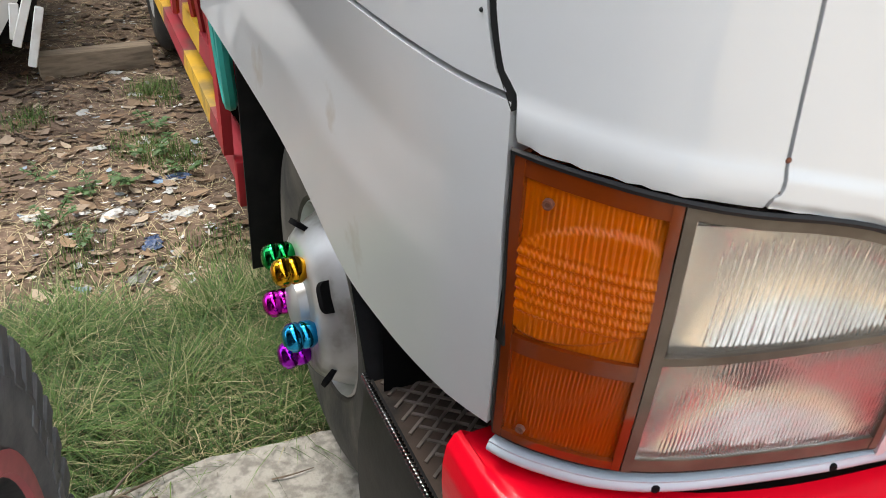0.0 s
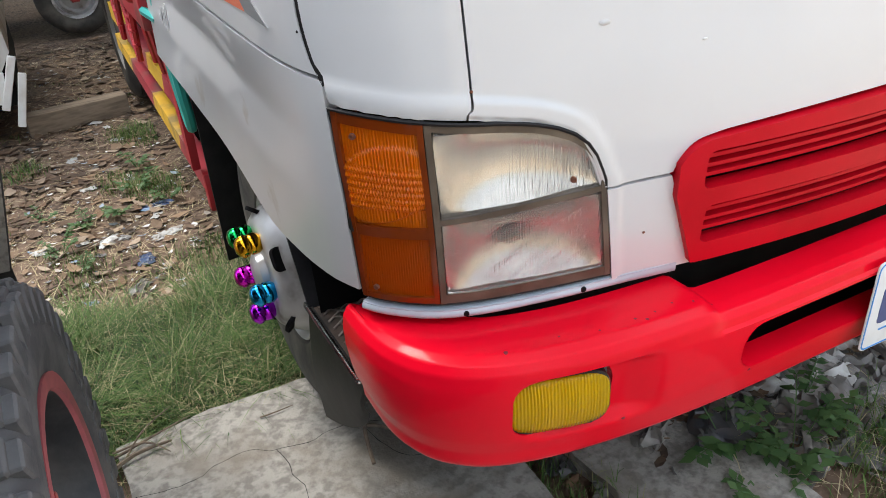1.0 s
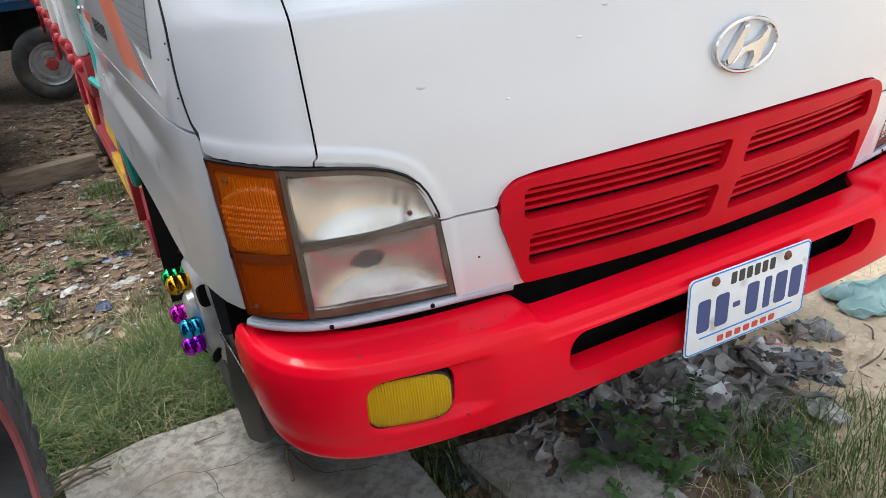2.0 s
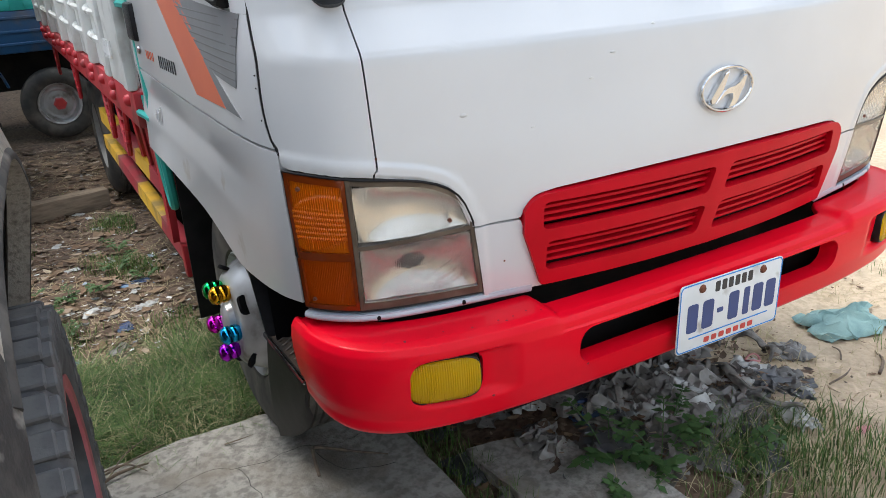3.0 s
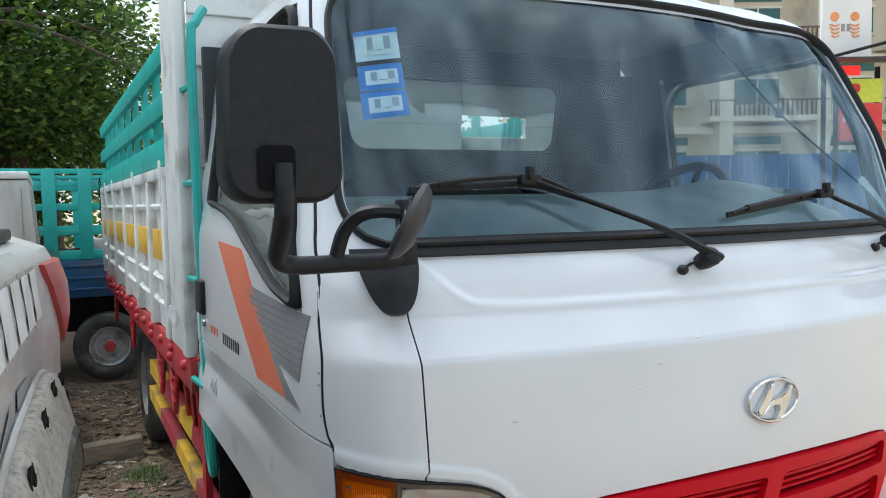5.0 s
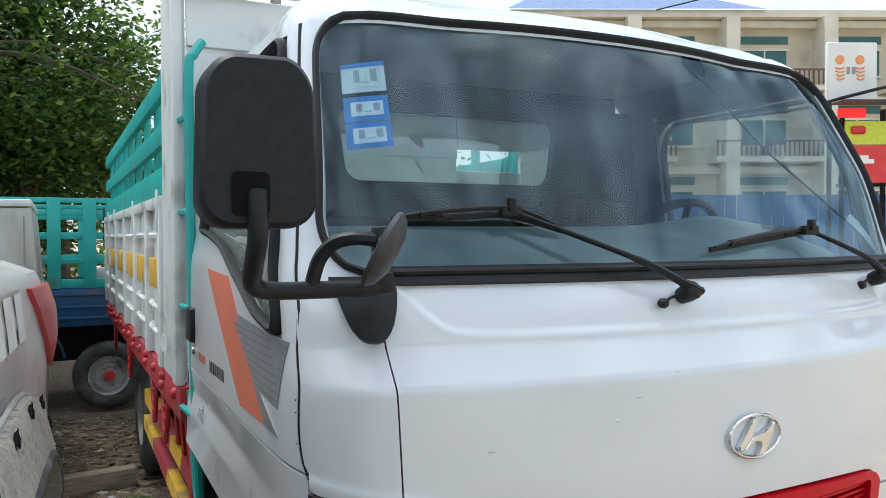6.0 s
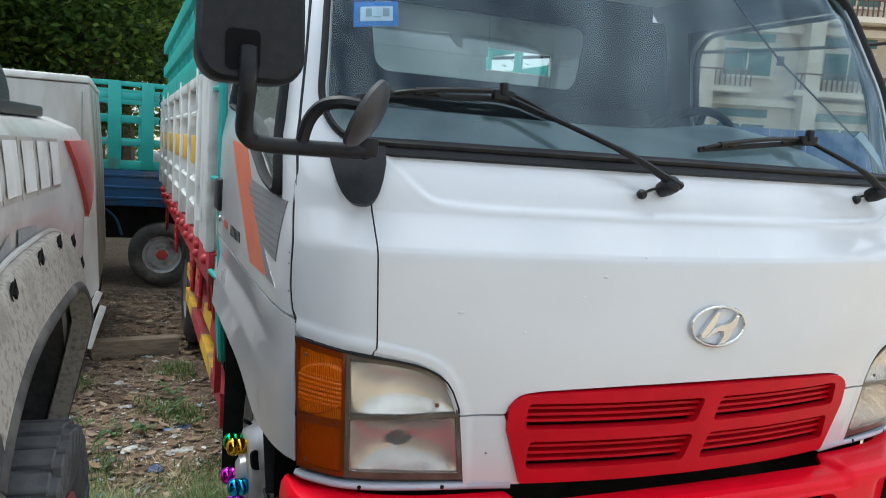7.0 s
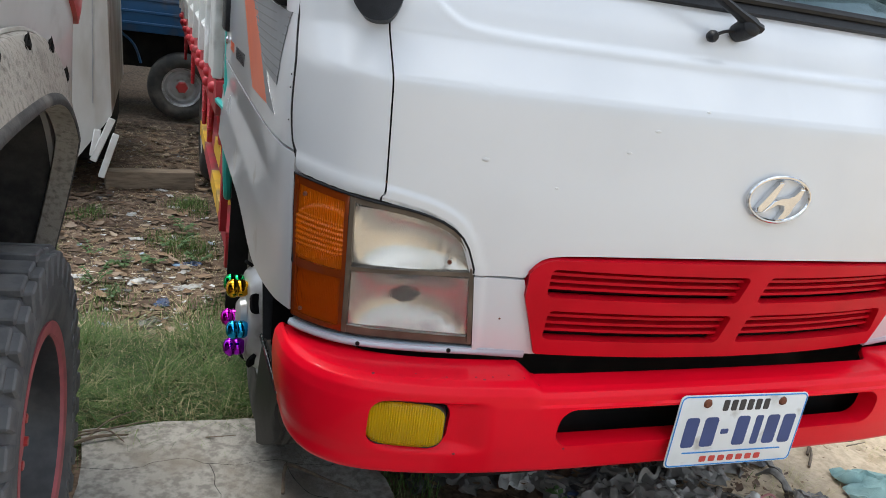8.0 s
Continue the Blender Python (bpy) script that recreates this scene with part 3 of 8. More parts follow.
        return Vector((s * p.x, p.y, p.z))
    sheet(bm, wing, 44, 26, 0.0, 0.03)
    part("front_wing", bm, PAINT_W, truck, "white wing above the front wheel")
    # door below the sill line
    sill = smooth_table([(0.20, 1.362), (0.30, 1.366), (0.40, 1.378), (0.50, 1.402), (0.62, 1.45), (0.78, 1.505), (0.95, 1.545), (1.20, 1.575), (1.30, 1.58), (1.48, 1.585)])
    bm = bmesh.new()

    def door_low(i, j, o, s=s):
        a = A_DOOR + 0.006 + (A_END - A_DOOR - 0.010) * i
        lo, hi = CREASE(a) + 0.003, sill(float(np.interp(a, _arc, _py)))
        z = lo + (hi - lo) * j
        p = cab(a + _dseam(z) * max(0.0, 1 - i * 5), z, o)
        return Vector((s * p.x, p.y, p.z))
    sheet(bm, door_low, 44, 18, 0.0, 0.02)
    # window surround: front strip, rear strip, top strip
    y_front, y_back, z_top = 0.30, 1.27, 2.036

    def band(i, j, o, a0, a1, z0, z1, s=s):
        a = a0 + (a1 - a0) * i
        lo = z0(a) if callable(z0) else z0
        hi = z1(a) if callable(z1) else z1
        p = cab(a, lo + (hi - lo) * j, o)
        return Vector((s * p.x, p.y, p.z))
    zs = lambda a: sill(float(np.interp(a, _arc, _py)))
    for a0, a1, z0, z1, nn, mm in ((A_DOOR + 0.006, a_of_y(y_front), zs, 2.065, 6, 24), (a_of_y(y_back), A_END - 0.004, zs, 2.065, 6, 18),
                                   (a_of_y(y_front), a_of_y(y_back), z_top, 2.065, 24, 3)):
        sheet(bm, lambda i, j, o: band(i, j, o, a0, a1, z0, z1), nn, mm, 0.0, 0.02)
    CR = 0.13

    def corner(i, j, o, s=s):
        lo = z_top - CR + CR * math.sqrt(max(0.0, 1 - i * i))
        p = cab(a_of_y(y_back) - CR * (1 - i), lo + (z_top - lo) * j, o)
        return Vector((s * p.x, p.y, p.z))
    sheet(bm, corner, 10, 3, 0.0, 0.02)
    door = part("door", bm, PAINT, truck, "white cab door with orange and grey stripe")
    bm = bmesh.new()
    sheet(bm, lambda i, j, o: band(i, j, o, a_of_y(y_front) - 0.01, a_of_y(y_back) + 0.01, lambda a: zs(a) - 0.01, z_top + 0.01), 24, 14, -0.018)
    pane = part("window_pane", bm, GLASS_D, door, "dusty green side window with its pale reflection painted in")
    pane.visible_shadow = False
    face_towards(pane, (-1, 0, 0))
    loop = [(a, zs(a) + 0.012) for a in np.linspace(a_of_y(y_front) + 0.03, a_of_y(y_back) - 0.03, 20)] + [(a_of_y(y_back) - 0.012, 1.62), (a_of_y(y_back) - 0.012, 1.8)] + [(a_of_y(y_back) - 0.012 - CR + CR * math.cos(t), z_top - 0.012 - CR + CR * math.sin(t)) for t in (0.0, 0.4, 0.8, 1.2)] + \
           [(a, z_top - 0.012) for a in np.linspace(a_of_y(y_back) - CR - 0.012, a_of_y(y_front) + 0.05, 12)] + [(a_of_y(y_front) + 0.014, z) for z in np.linspace(z_top - 0.04, 1.42, 8)]
    bm = bmesh.new()
    tube(bm, [Vector((s * cab(a, z, 0.002).x, *cab(a, z, 0.002)[1:])) for a, z in loop], 0.016, 8, 2, True, 0.6)
    part("window_rubber", bm, RUBBER, door, "black window rubber")
    bm = bmesh.new()
    tube(bm, [Vector((s * cab(a, z, -0.008).x, *cab(a, z, -0.005)[1:])) for a, z in [(door_a(z) + 0.001, z) for z in np.linspace(1.11, 2.06, 36)]], 0.0085, 6, 1)
    part("door_seal", bm, RUBBER, door, "black door seal")
    bm = bmesh.new()
    q = cab(a_of_y(1.36), 1.30, 0.004)
    box(bm, s * q.x - 0.012, s * q.x + 0.012, 1.31, 1.41, 1.24, 1.35, 0.01)
    part("door_handle", bm, PLASTIC, door, "black recessed handle")
    bm = bmesh.new()
    q = cab(a_of_y(1.33), 1.215, 0.002)
    lathe(bm, [(0, 0.006), (0.010, 0.005), (0.013, 0)], Matrix.Translation((s * q.x, q.y, q.z)) @ pose(0, 0, 0, 0, 90 * s, 0), 14)
    part("lock", bm, CHROME, door, "round door lock")
    # stripe decals, following the panel (y, z corners)
    def decal(name, quad, mat, label, off=0.0016, n=14):
        bm = bmesh.new()

        def f(i, j, o):
            a, b, c, d = quad
            y = (a[0] * (1 - i) + b[0] * i) * (1 - j) + (d[0] * (1 - i) + c[0] * i) * j
            z = (a[1] * (1 - i) + b[1] * i) * (1 - j) + (d[1] * (1 - i) + c[1] * i) * j
            # find the place along the plan whose leaned y is the one wanted
            aa = a_of_y(y)
            for _ in range(4):
                aa += y - cab_raw(aa, z).y
            p = cab(aa, z, o)
            return Vector((s * p.x, p.y, p.z))
        sheet(bm, f, n, n, off, 0.0012)
        return part(name, bm, mat, door, label)
    decal("stripe", [(0.445, 1.170), (0.670, 1.170), (1.088, 1.484), (0.80, 1.474)], ORANGE_D, "orange slanted stripe")
    decal("grey_block", [(0.356, 1.222), (0.515, 1.240), (0.785, 1.393), (0.304, 1.363)], GREY_D, "grey striped block")
    decal("grey_wedge", [(0.350, 1.163), (0.44, 1.170), (0.560, 1.262), (0.52, 1.255)], GREY_D, "grey wedge of the stripe", 0.0018)
    for k in range(8):
        zz = 1.236 + k * 0.0165
        decal("fine_line", [(0.352 - 0.0062 * k, zz), (0.515 + 0.032 * k, zz + 0.010), (0.517 + 0.032 * k, zz + 0.0125), (0.352 - 0.0062 * k, zz + 0.0028)], FINE_D, "", 0.0022, 4)
    for k in range(8):      # badge lettering shown as plain bars
        yy = 1.05 - k * 0.026
        decal("letter_bar", [(yy, 1.192), (yy - 0.008, 1.192), (yy - 0.008, 1.224), (yy, 1.224)], TEXTINK, "", 0.0018, 2)
    for k in range(5):
        yy = 1.225 - k * 0.024
        decal("letter_bar", [(yy, 1.200), (yy - 0.006, 1.200), (yy - 0.006, 1.224), (yy, 1.224)], ORANGE_D, "", 0.0018, 2)

# pale scrapes on the wing behind the door seam
rs = random.Random(8)
for k in range(7):
    y0, z0 = 1.17 + 0.028 * k, 1.075 - 0.012 * k + rs.uniform(-0.01, 0.01)
    ln = rs.uniform(0.05, 0.10)
    bm = bmesh.new()
    tube(bm, [cab(-a_of_y(y0 + 0.25 * f * ln), z0 - f * ln, 0.0016 - 0.004 * abs(f - 0.5)) for f in np.linspace(0, 1, 7)], 0.0022, 5, 2)
    part("scrape", bm, WELD, truck, "pale scrape in the paint")

# black sheet added inside the cab: it paints the shade that shows in the gaps
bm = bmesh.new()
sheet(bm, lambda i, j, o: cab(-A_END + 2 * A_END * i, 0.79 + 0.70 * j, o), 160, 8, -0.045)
part("inner_shell", bm, RECESS_SHADE, truck, "black shell standing for the shade in the panel gaps")

# roof, back wall, floor
bm = bmesh.new()
rings = [[cab(-A_END + 2 * A_END * i / 90, z, 0.0) for i in range(91)] for z in (2.062, 2.085, 2.10, 2.12, 2.14, 2.16)]
prev = None
for q in rings:
    row = [bm.verts.new(v) for v in q]
    if prev:
        for i in range(90):
            bm.faces.new((prev[i], prev[i + 1], row[i + 1], row[i]))
    prev = row
for i in range(45):
    a, b, c, d = prev[i], prev[i + 1], prev[89 - i], prev[90 - i]
    if i < 44:
        bm.faces.new((a, b, c, d))
    else:
        bm.faces.new((a, b, d))
part("roof", bm, PAINT, truck, "white cab roof")
bm = bmesh.new()
RW = (-0.44, 0.475, 1.778, 2.038)       # rear window
box(bm, -0.93, 0.93, 1.44, 1.475, 0.95, 2.10)
box(bm, -0.80, 0.80, 1.44, 1.475, 2.1001, 2.165)
back_wall = part("back_wall", bm, LINING, truck, "dark back wall of the cab")
c = bmesh.new()
prism(c, [(x + (RW[0] + RW[1]) / 2 + 0.035 * (1 if x > 0 else -1) * y / 0.26, y + (RW[2] + RW[3]) / 2) for x, y in rounded_rect(RW[1] - RW[0], RW[3] - RW[2], 0.055, 6)], Matrix(((1, 0, 0, 0), (0, 0, 1, 1.38), (0, 1, 0, 0), (0, 0, 0, 1))), 0.16)
bmesh.ops.recalc_face_normals(c, faces=c.faces[:])
cut(back_wall, [finish("cutter", c, RECESS_SHADE, None, "", False)])
bm = bmesh.new()
sheet(bm, lambda i, j, o: Vector((RW[0] - 0.03 + (RW[1] - RW[0] + 0.06) * i, 1.456, RW[2] - 0.01 + (RW[3] - RW[2] + 0.02) * j)), 2, 2)
bw = part("back_window", bm, GLASS_S, truck, "small rear cab window")
bw.visible_shadow = False
face_towards(bw, (0, -1, 0))
bm = bmesh.new()
box(bm, -0.93, 0.93, 0.22, 1.46, 0.90, 0.95)
part("cab_floor", bm, CHASSIS, truck)

# windscreen and its rubber
bm = bmesh.new()
f = region(lambda z: -ws_edge(z), lambda z: ws_edge(z), WS_LO, WS_HI)
sheet(bm, f, 60, 36, -0.004)
ws = part("windscreen", bm, GLASS_W, truck, "curved windscreen reflecting sky and cables")
ws.visible_shadow = False
face_towards(ws, (0, -1, 0.5))
zz = list(np.linspace(WS_LO + 0.001, WS_LO + 0.13, 10)) + list(np.linspace(WS_LO + 0.18, WS_HI - 0.13, 8)) + list(np.linspace(WS_HI - 0.11, WS_HI - 0.001, 9))
loop = [(ws_edge(z, -0.0), z) for z in zz]
bottom = [(a, WS_LO) for a in np.linspace(-loop[0][0], loop[0][0], 26)][1:-1]
top = [(a, WS_HI) for a in np.linspace(loop[-1][0], -loop[-1][0], 26)][1:-1]
path = bottom + loop + top + [(-a, z) for a, z in loop[::-1]]
bm = bmesh.new()
tube(bm, [cab(a, z, 0.004) for a, z in path], 0.0135, 8, 1, True, 0.6)
part("windscreen_rubber", bm, RUBBER, ws, "black windscreen rubber")
bm = bmesh.new()
f = region(-a_of_x(0.80), a_of_x(0.80), 1.478, 1.512)
sheet(bm, f, 60, 3, 0.007, 0.012)
part("cowl_seal", bm, PLASTIC, ws, "black strip under the windscreen")
for z0, z1, mm, lab in ((1.897, 1.966, None, "pale inspection sticker"), (1.829, 1.887, 1, "blue inspection sticker"), (1.766, 1.826, 1, "blue inspection sticker")):
    def stuck(x0, x1, za, zb, off, n=6):
        """A patch on the inside of the glass, lying a little askew."""
        b, aa, ab = bmesh.new(), -a_of_x(x0), -a_of_x(x1)
        am = -a_of_x(0.79)
        sheet(b, region(aa, ab, lambda a: za + 0.13 * (a - am), lambda a: zb + 0.13 * (a - am)), n, 5, off)
        return b
    st = part("sticker", stuck(0.842, 0.738, z0, z1, -0.007), STICKBLUE if mm else STICKWHITE, ws, lab)
    part("sticker_field", stuck(0.828, 0.752, z0 + 0.012, z1 - 0.013, -0.0058), STICKWHITE if mm else STICKPALE, st, "white printed field")
    part("print_ring", stuck(0.816, 0.802, z0 + 0.022, z1 - 0.018, -0.0048, 2), STICKPRINT, st)
    part("print_square", stuck(0.776, 0.760, z0 + 0.022, z1 - 0.018, -0.0048, 2), STICKPRINT, st)
    part("print_line", stuck(0.798, 0.780, z0 + 0.020, z0 + 0.0225, -0.0048, 2), STICKPRINT, st)
    if not mm:
        part("sticker_band", stuck(0.842, 0.738, z1 - 0.011, z1 - 0.001, -0.0055), STICKBLUE, st, "blue upper band")

# ---------------------------------------------------------------- headlamps
lamp_top = smooth_table([(0.585, 0.930), (0.596, 0.945), (0.612, 0.985), (0.635, 1.014), (0.68, 1.037), (0.735, 1.050), (0.80, 1.058), (0.86, 1.067), (0.93, 1.079)])


def lamp(s):
    def surf(i, j, o, a0, a1, z0, z1):
        a = a0 + (a1 - a0) * i
        lo = z0(a) if callable(z0) else z0
        hi = z1(a) if callable(z1) else z1
        z = lo + (hi - lo) * j
        # the inner edge leans outwards on its way up
        a += 0.018 * min(1.0, max(0.0, (z - 0.783) / 0.146)) * max(0.0, (aM - a) / (aM - aI))
        p = cab(a, z, o)
        return Vector((s * p.x, p.y, p.z))
    ltop = lambda a: lamp_top(min(0.93, abs(cab_raw(a, 1.0).x)))
    lbot = lambda a: 0.779 + 0.006 * max(0, (a - 0.6) / 0.35)
    aI, aM, aO = a_of_x(0.594), a_of_x(0.845), A_DOOR - 0.005
    # housing
    bm = bmesh.new()
    slab(bm, lambda i, j, o: surf(i, j, o, aI, aO, lbot, ltop), 44, 10, -0.055, 0.012)
    hous = part("headlamp", bm, SMOKE, truck, "headlamp with amber indicator and two ribbed lenses")
    # rim strips between the fields
    def strip(a0, a1, z0, z1, mat, label, off=0.001, n=30, m=4, th=0.05):
        bm = bmesh.new()
        slab(bm, lambda i, j, o: surf(i, j, o, a0, a1, z0, z1), n, m, off, th)
        return part("lamp_rim", bm, mat, hous, label)
    div = lambda a: 0.922 + 0.012 * (aM - abs(a)) / (aM - aI)
    strip(aI, aM, lambda a: ltop(a) - 0.010, ltop, SMOKE, "brownish upper rim")
    strip(aI, aM, lbot, lambda a: lbot(a) + 0.016, SMOKE, "brownish lower rim")
    strip(aM - 0.004, aM + 0.005, lbot, ltop, SMOKE, "brownish middle rim", 0.003)
    strip(aI, aI + 0.009, lbot, lambda a: ltop(a), SMOKE, "brownish inner rim", 0.002, 4, 14)
    strip(aI, aM, lambda a: div(a) - 0.0042, lambda a: div(a) + 0.0042, SMOKE, "brownish dividing rim", 0.0015)
    strip(aM + 0.006, aO, lambda a: ltop(a) - 0.015, ltop, AMBER_RIM, "amber upper rim", 0.001, 12)
    strip(aM + 0.006, aO, lbot, lambda a: lbot(a) + 0.010, AMBER_RIM, "amber lower rim", 0.001, 12)
    strip(aM + 0.006, aM + 0.014, lbot, ltop, AMBER_RIM, "amber inner rim", 0.002, 4, 14)
    strip(aO - 0.009, aO, lbot, ltop, AMBER_RIM, "amber outer rim", 0.002, 4, 14)
    strip(aM + 0.006, aO, 0.897, 0.914, AMBER_RIM, "amber dividing rim", 0.001, 12)
    # lenses: ribbed in geometry
    def lens(name, a0, a1, z0, z1, mat, label, pitch, amp, n, m, off=0.0, wob=0.0, cross=0.0):
        bm = bmesh.new()

        def f(i, j, o):
            p = surf(i, j, 0, a0, a1, z0, z1)
            q = surf(i, j, 0.05, a0, a1, z0, z1)
            u = (a1 - a0) * i
            ph = u / pitch * 2 * math.pi + wob * math.sin(j * 5 + u * 22)
            r = amp * (0.5 + 0.5 * math.sin(ph)) * min(1, 8 * i, 8 * (1 - i), 8 * j, 8 * (1 - j))
            if cross:       # waffle field in the middle and a swelling across the lens
                r += cross * (0.5 + 0.5 * math.sin(j * 2 * math.pi * 14)) * step(j, 0.18, 0.24) * (1 - step(j, 0.62, 0.68))
                e = ((i - 0.52) / 0.74) ** 2 + ((j - 0.46 + 0.22 * (i - 0.45)) / 0.40) ** 2
                r += 0.0045 * (1 - step(e, 0.78, 1.0))
            return p + (q - p).normalized() * (o + r)
        slab(bm, f, n, m, off, 0.004)
        ob = part(name, bm, mat, hous, label, True, 80)
        ob.visible_shadow = False
        return ob
    lens("upper_lens", aI + 0.009, aM - 0.006, lambda a: div(a) + 0.004, lambda a: ltop(a) - 0.010, LENS, "clear ribbed upper lens", 0.0056, 0.00095, 300, 16, -0.001, 1.2)
    lens("lower_lens", aI + 0.009, aM - 0.006, lambda a: lbot(a) + 0.016, lambda a: div(a) - 0.004, LENS, "clear ribbed lower lens", 0.0040, 0.00080, 360, 16, -0.001, 0.6)
    lens("indicator_lens", aM + 0.014, aO - 0.009, 0.912, lambda a: ltop(a) - 0.015, AMBER, "amber indicator lens", 0.0048, 0.0014, 110, 90, -0.0035, 0.1, 0.0030)
    lens("side_lens", aM + 0.014, aO - 0.009, lambda a: lbot(a) + 0.010, 0.900, AMBER_LOW, "deep amber side lens", 0.004, 0.0007, 100, 12, -0.0035, 0.2)
    # reflectors behind the clear lenses; the lower one is darkened by colour
    for z0, z1, dep in ((0.932, 1.045, 0.030), (0.794, 0.920, 0.045)):
        bm = bmesh.new()

        def bowl(i, j, o):
            p = surf(i, j, -0.008, aI + 0.006, aM - 0.005, z0, lambda a: min(z1, ltop(a) - 0.008))
            q = surf(i, j, -0.108, aI + 0.006, aM - 0.005, z0, lambda a: min(z1, ltop(a) - 0.008))
            k = (1 - abs(2 * i - 1) ** 2.4) * (1 - abs(2 * j - 1) ** 2.4)
            k = k + 0.012 * math.sin(i * 70) + 0.03 * math.sin(i * 11 + j * 3)
            return p + (q - p).normalized() * (dep * max(0.02, k) * 0.85)
        sheet(bm, bowl, 90, 40)
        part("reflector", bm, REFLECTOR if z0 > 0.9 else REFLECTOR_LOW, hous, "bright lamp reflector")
    bm = bmesh.new()
    sheet(bm, lambda i, j, o: surf(i, j, o, aM + 0.02, aO - 0.01, lbot, ltop), 10, 10, -0.022)
    part("reflector", bm, REFLECTOR, hous, "bright indicator reflector")
    for aa, z in ((aO - 0.030, 1.048), (aO - 0.028, 0.808), (a_of_x(0.648), 0.957)):
        bm = bmesh.new()
        q = surf(0, 0, 0.0035, aa, aa, z, z)
        q2 = surf(0, 0, 0.02, aa, aa, z, z)
        lathe(bm, [(0, 0.0005), (0.002, 0.0005), (0.003, 0.0015), (0.0042, 0.001), (0.0045, -0.003)], Matrix.Translation(q) @ (q2 - q).to_track_quat("Z", "Y").to_matrix().to_4x4(), 12)
        part("screw", bm, RUST, hous, "rusty lens screw")
    # dark gasket between lamp and sheet metal
    bm = bmesh.new()
    pts = [surf(0, 0, 0.0015, a, a, ltop(a) + 0.002, 1) for a in np.linspace(aO + 0.002, a_of_x(0.70), 14)]
    pts += [surf(0, 0, 0.0015, a_of_x(x), a_of_x(x), lamp_top(x) + 0.002, 1) for x in (0.67, 0.645, 0.625, 0.612, 0.602, 0.596)]
    pts += [surf(0, 0, -0.002, aI - 0.001, aI - 0.001, z, 1) for z in (0.92, 0.88, 0.83, 0.785, 0.776)]
    pts += [surf(0, 0, -0.002, a, a, lbot(a) - 0.002, 1) for a in np.linspace(aI + 0.01, aO + 0.001, 18)]
    pts += [surf(0, 0, -0.002, aO + 0.0025, aO + 0.0025, z, 1) for z in (0.80, 0.87, 0.94, 1.01, 1.06)]
    tube(bm, pts, 0.0030, 6, 1, True)
    part("gasket", bm, RUBBER, hous, "dark gasket round the lamp")


for s in (-1, 1):
    lamp(s)

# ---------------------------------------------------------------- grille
# grille red darkened by colour to stand for shade inside the slots
SLOT_SHADE = material("shaded_red_recess", (0.055, 0.003, 0.006), 0.7, spec=0.1)
bm = bmesh.new()
GR_A = a_of_x(0.5055)


def gr_hi(a):
    x = abs(cab_raw(a, 0.95).x)
    return 0.992 - 0.011 * (x / 0.45) ** 2 - (0.050 * (1 - math.sqrt(max(0.0, 1 - ((x - 0.45) / 0.058) ** 2))) if x > 0.45 else 0.0)


def gr_lo(a):
    x = abs(cab_raw(a, 0.80).x)
    return 0.772 + max(0.0, x - 0.456) / 0.052 * 0.158


slab(bm, region(-GR_A, GR_A, gr_lo, gr_hi), 120, 24, 0.012, 0.03)
grille = part("grille", bm, RED_FLAT, truck, "red painted grille with four slatted openings")
cutters, slots = [], []
for x0, x1, z0, z1, sk in ((-0.462, -0.018, 0.902, 0.962, 0.018), (0.032, 0.456, 0.902, 0.962, 0.018), (-0.450, -0.036, 0.806, 0.872, 0.018), (0.010, 0.444, 0.806, 0.872, 0.018)):
    slots.append((x0, x1, z0, z1))
    c = bmesh.new()
    w, h = x1 - x0, z1 - z0
    outline = [(x + (x0 + x1) / 2 + (sk * y / h if (x > 0) == (x0 < -0.1) else 0), y + (z0 + z1) / 2) for x, y in rounded_rect(w, h, 0.012, 4)]
    prism(c, [(x, z) for x, z in outline], Matrix(((1, 0, 0, 0), (0, 0, 1, -0.1), (0, 1, 0, 0), (0, 0, 0, 1))), 0.3)
    bmesh.ops.recalc_face_normals(c, faces=c.faces[:])
    cutters.append(finish("cutter", c, RECESS_SHADE, None, "", False))
cut(grille, cutters)
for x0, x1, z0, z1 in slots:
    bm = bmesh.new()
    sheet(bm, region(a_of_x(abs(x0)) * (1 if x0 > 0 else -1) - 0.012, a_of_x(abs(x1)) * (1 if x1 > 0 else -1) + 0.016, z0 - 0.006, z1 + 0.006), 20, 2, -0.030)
    part("slot_back", bm, SLOT_SHADE, grille, "back of a grille slot, its shade painted dark red")
    for k in range(3):
        zc = z0 + (z1 - z0) * (0.25 + 0.25 * k)
        bm = bmesh.new()
        slab(bm, region(a_of_x(abs(x0)) * (1 if x0 > 0 else -1) - 0.006, a_of_x(abs(x1)) * (1 if x1 > 0 else -1) + 0.012, zc - 0.0032, zc + 0.0032), 24, 2, -0.004, 0.018)
        part("slat", bm, RED_FLAT, grille)
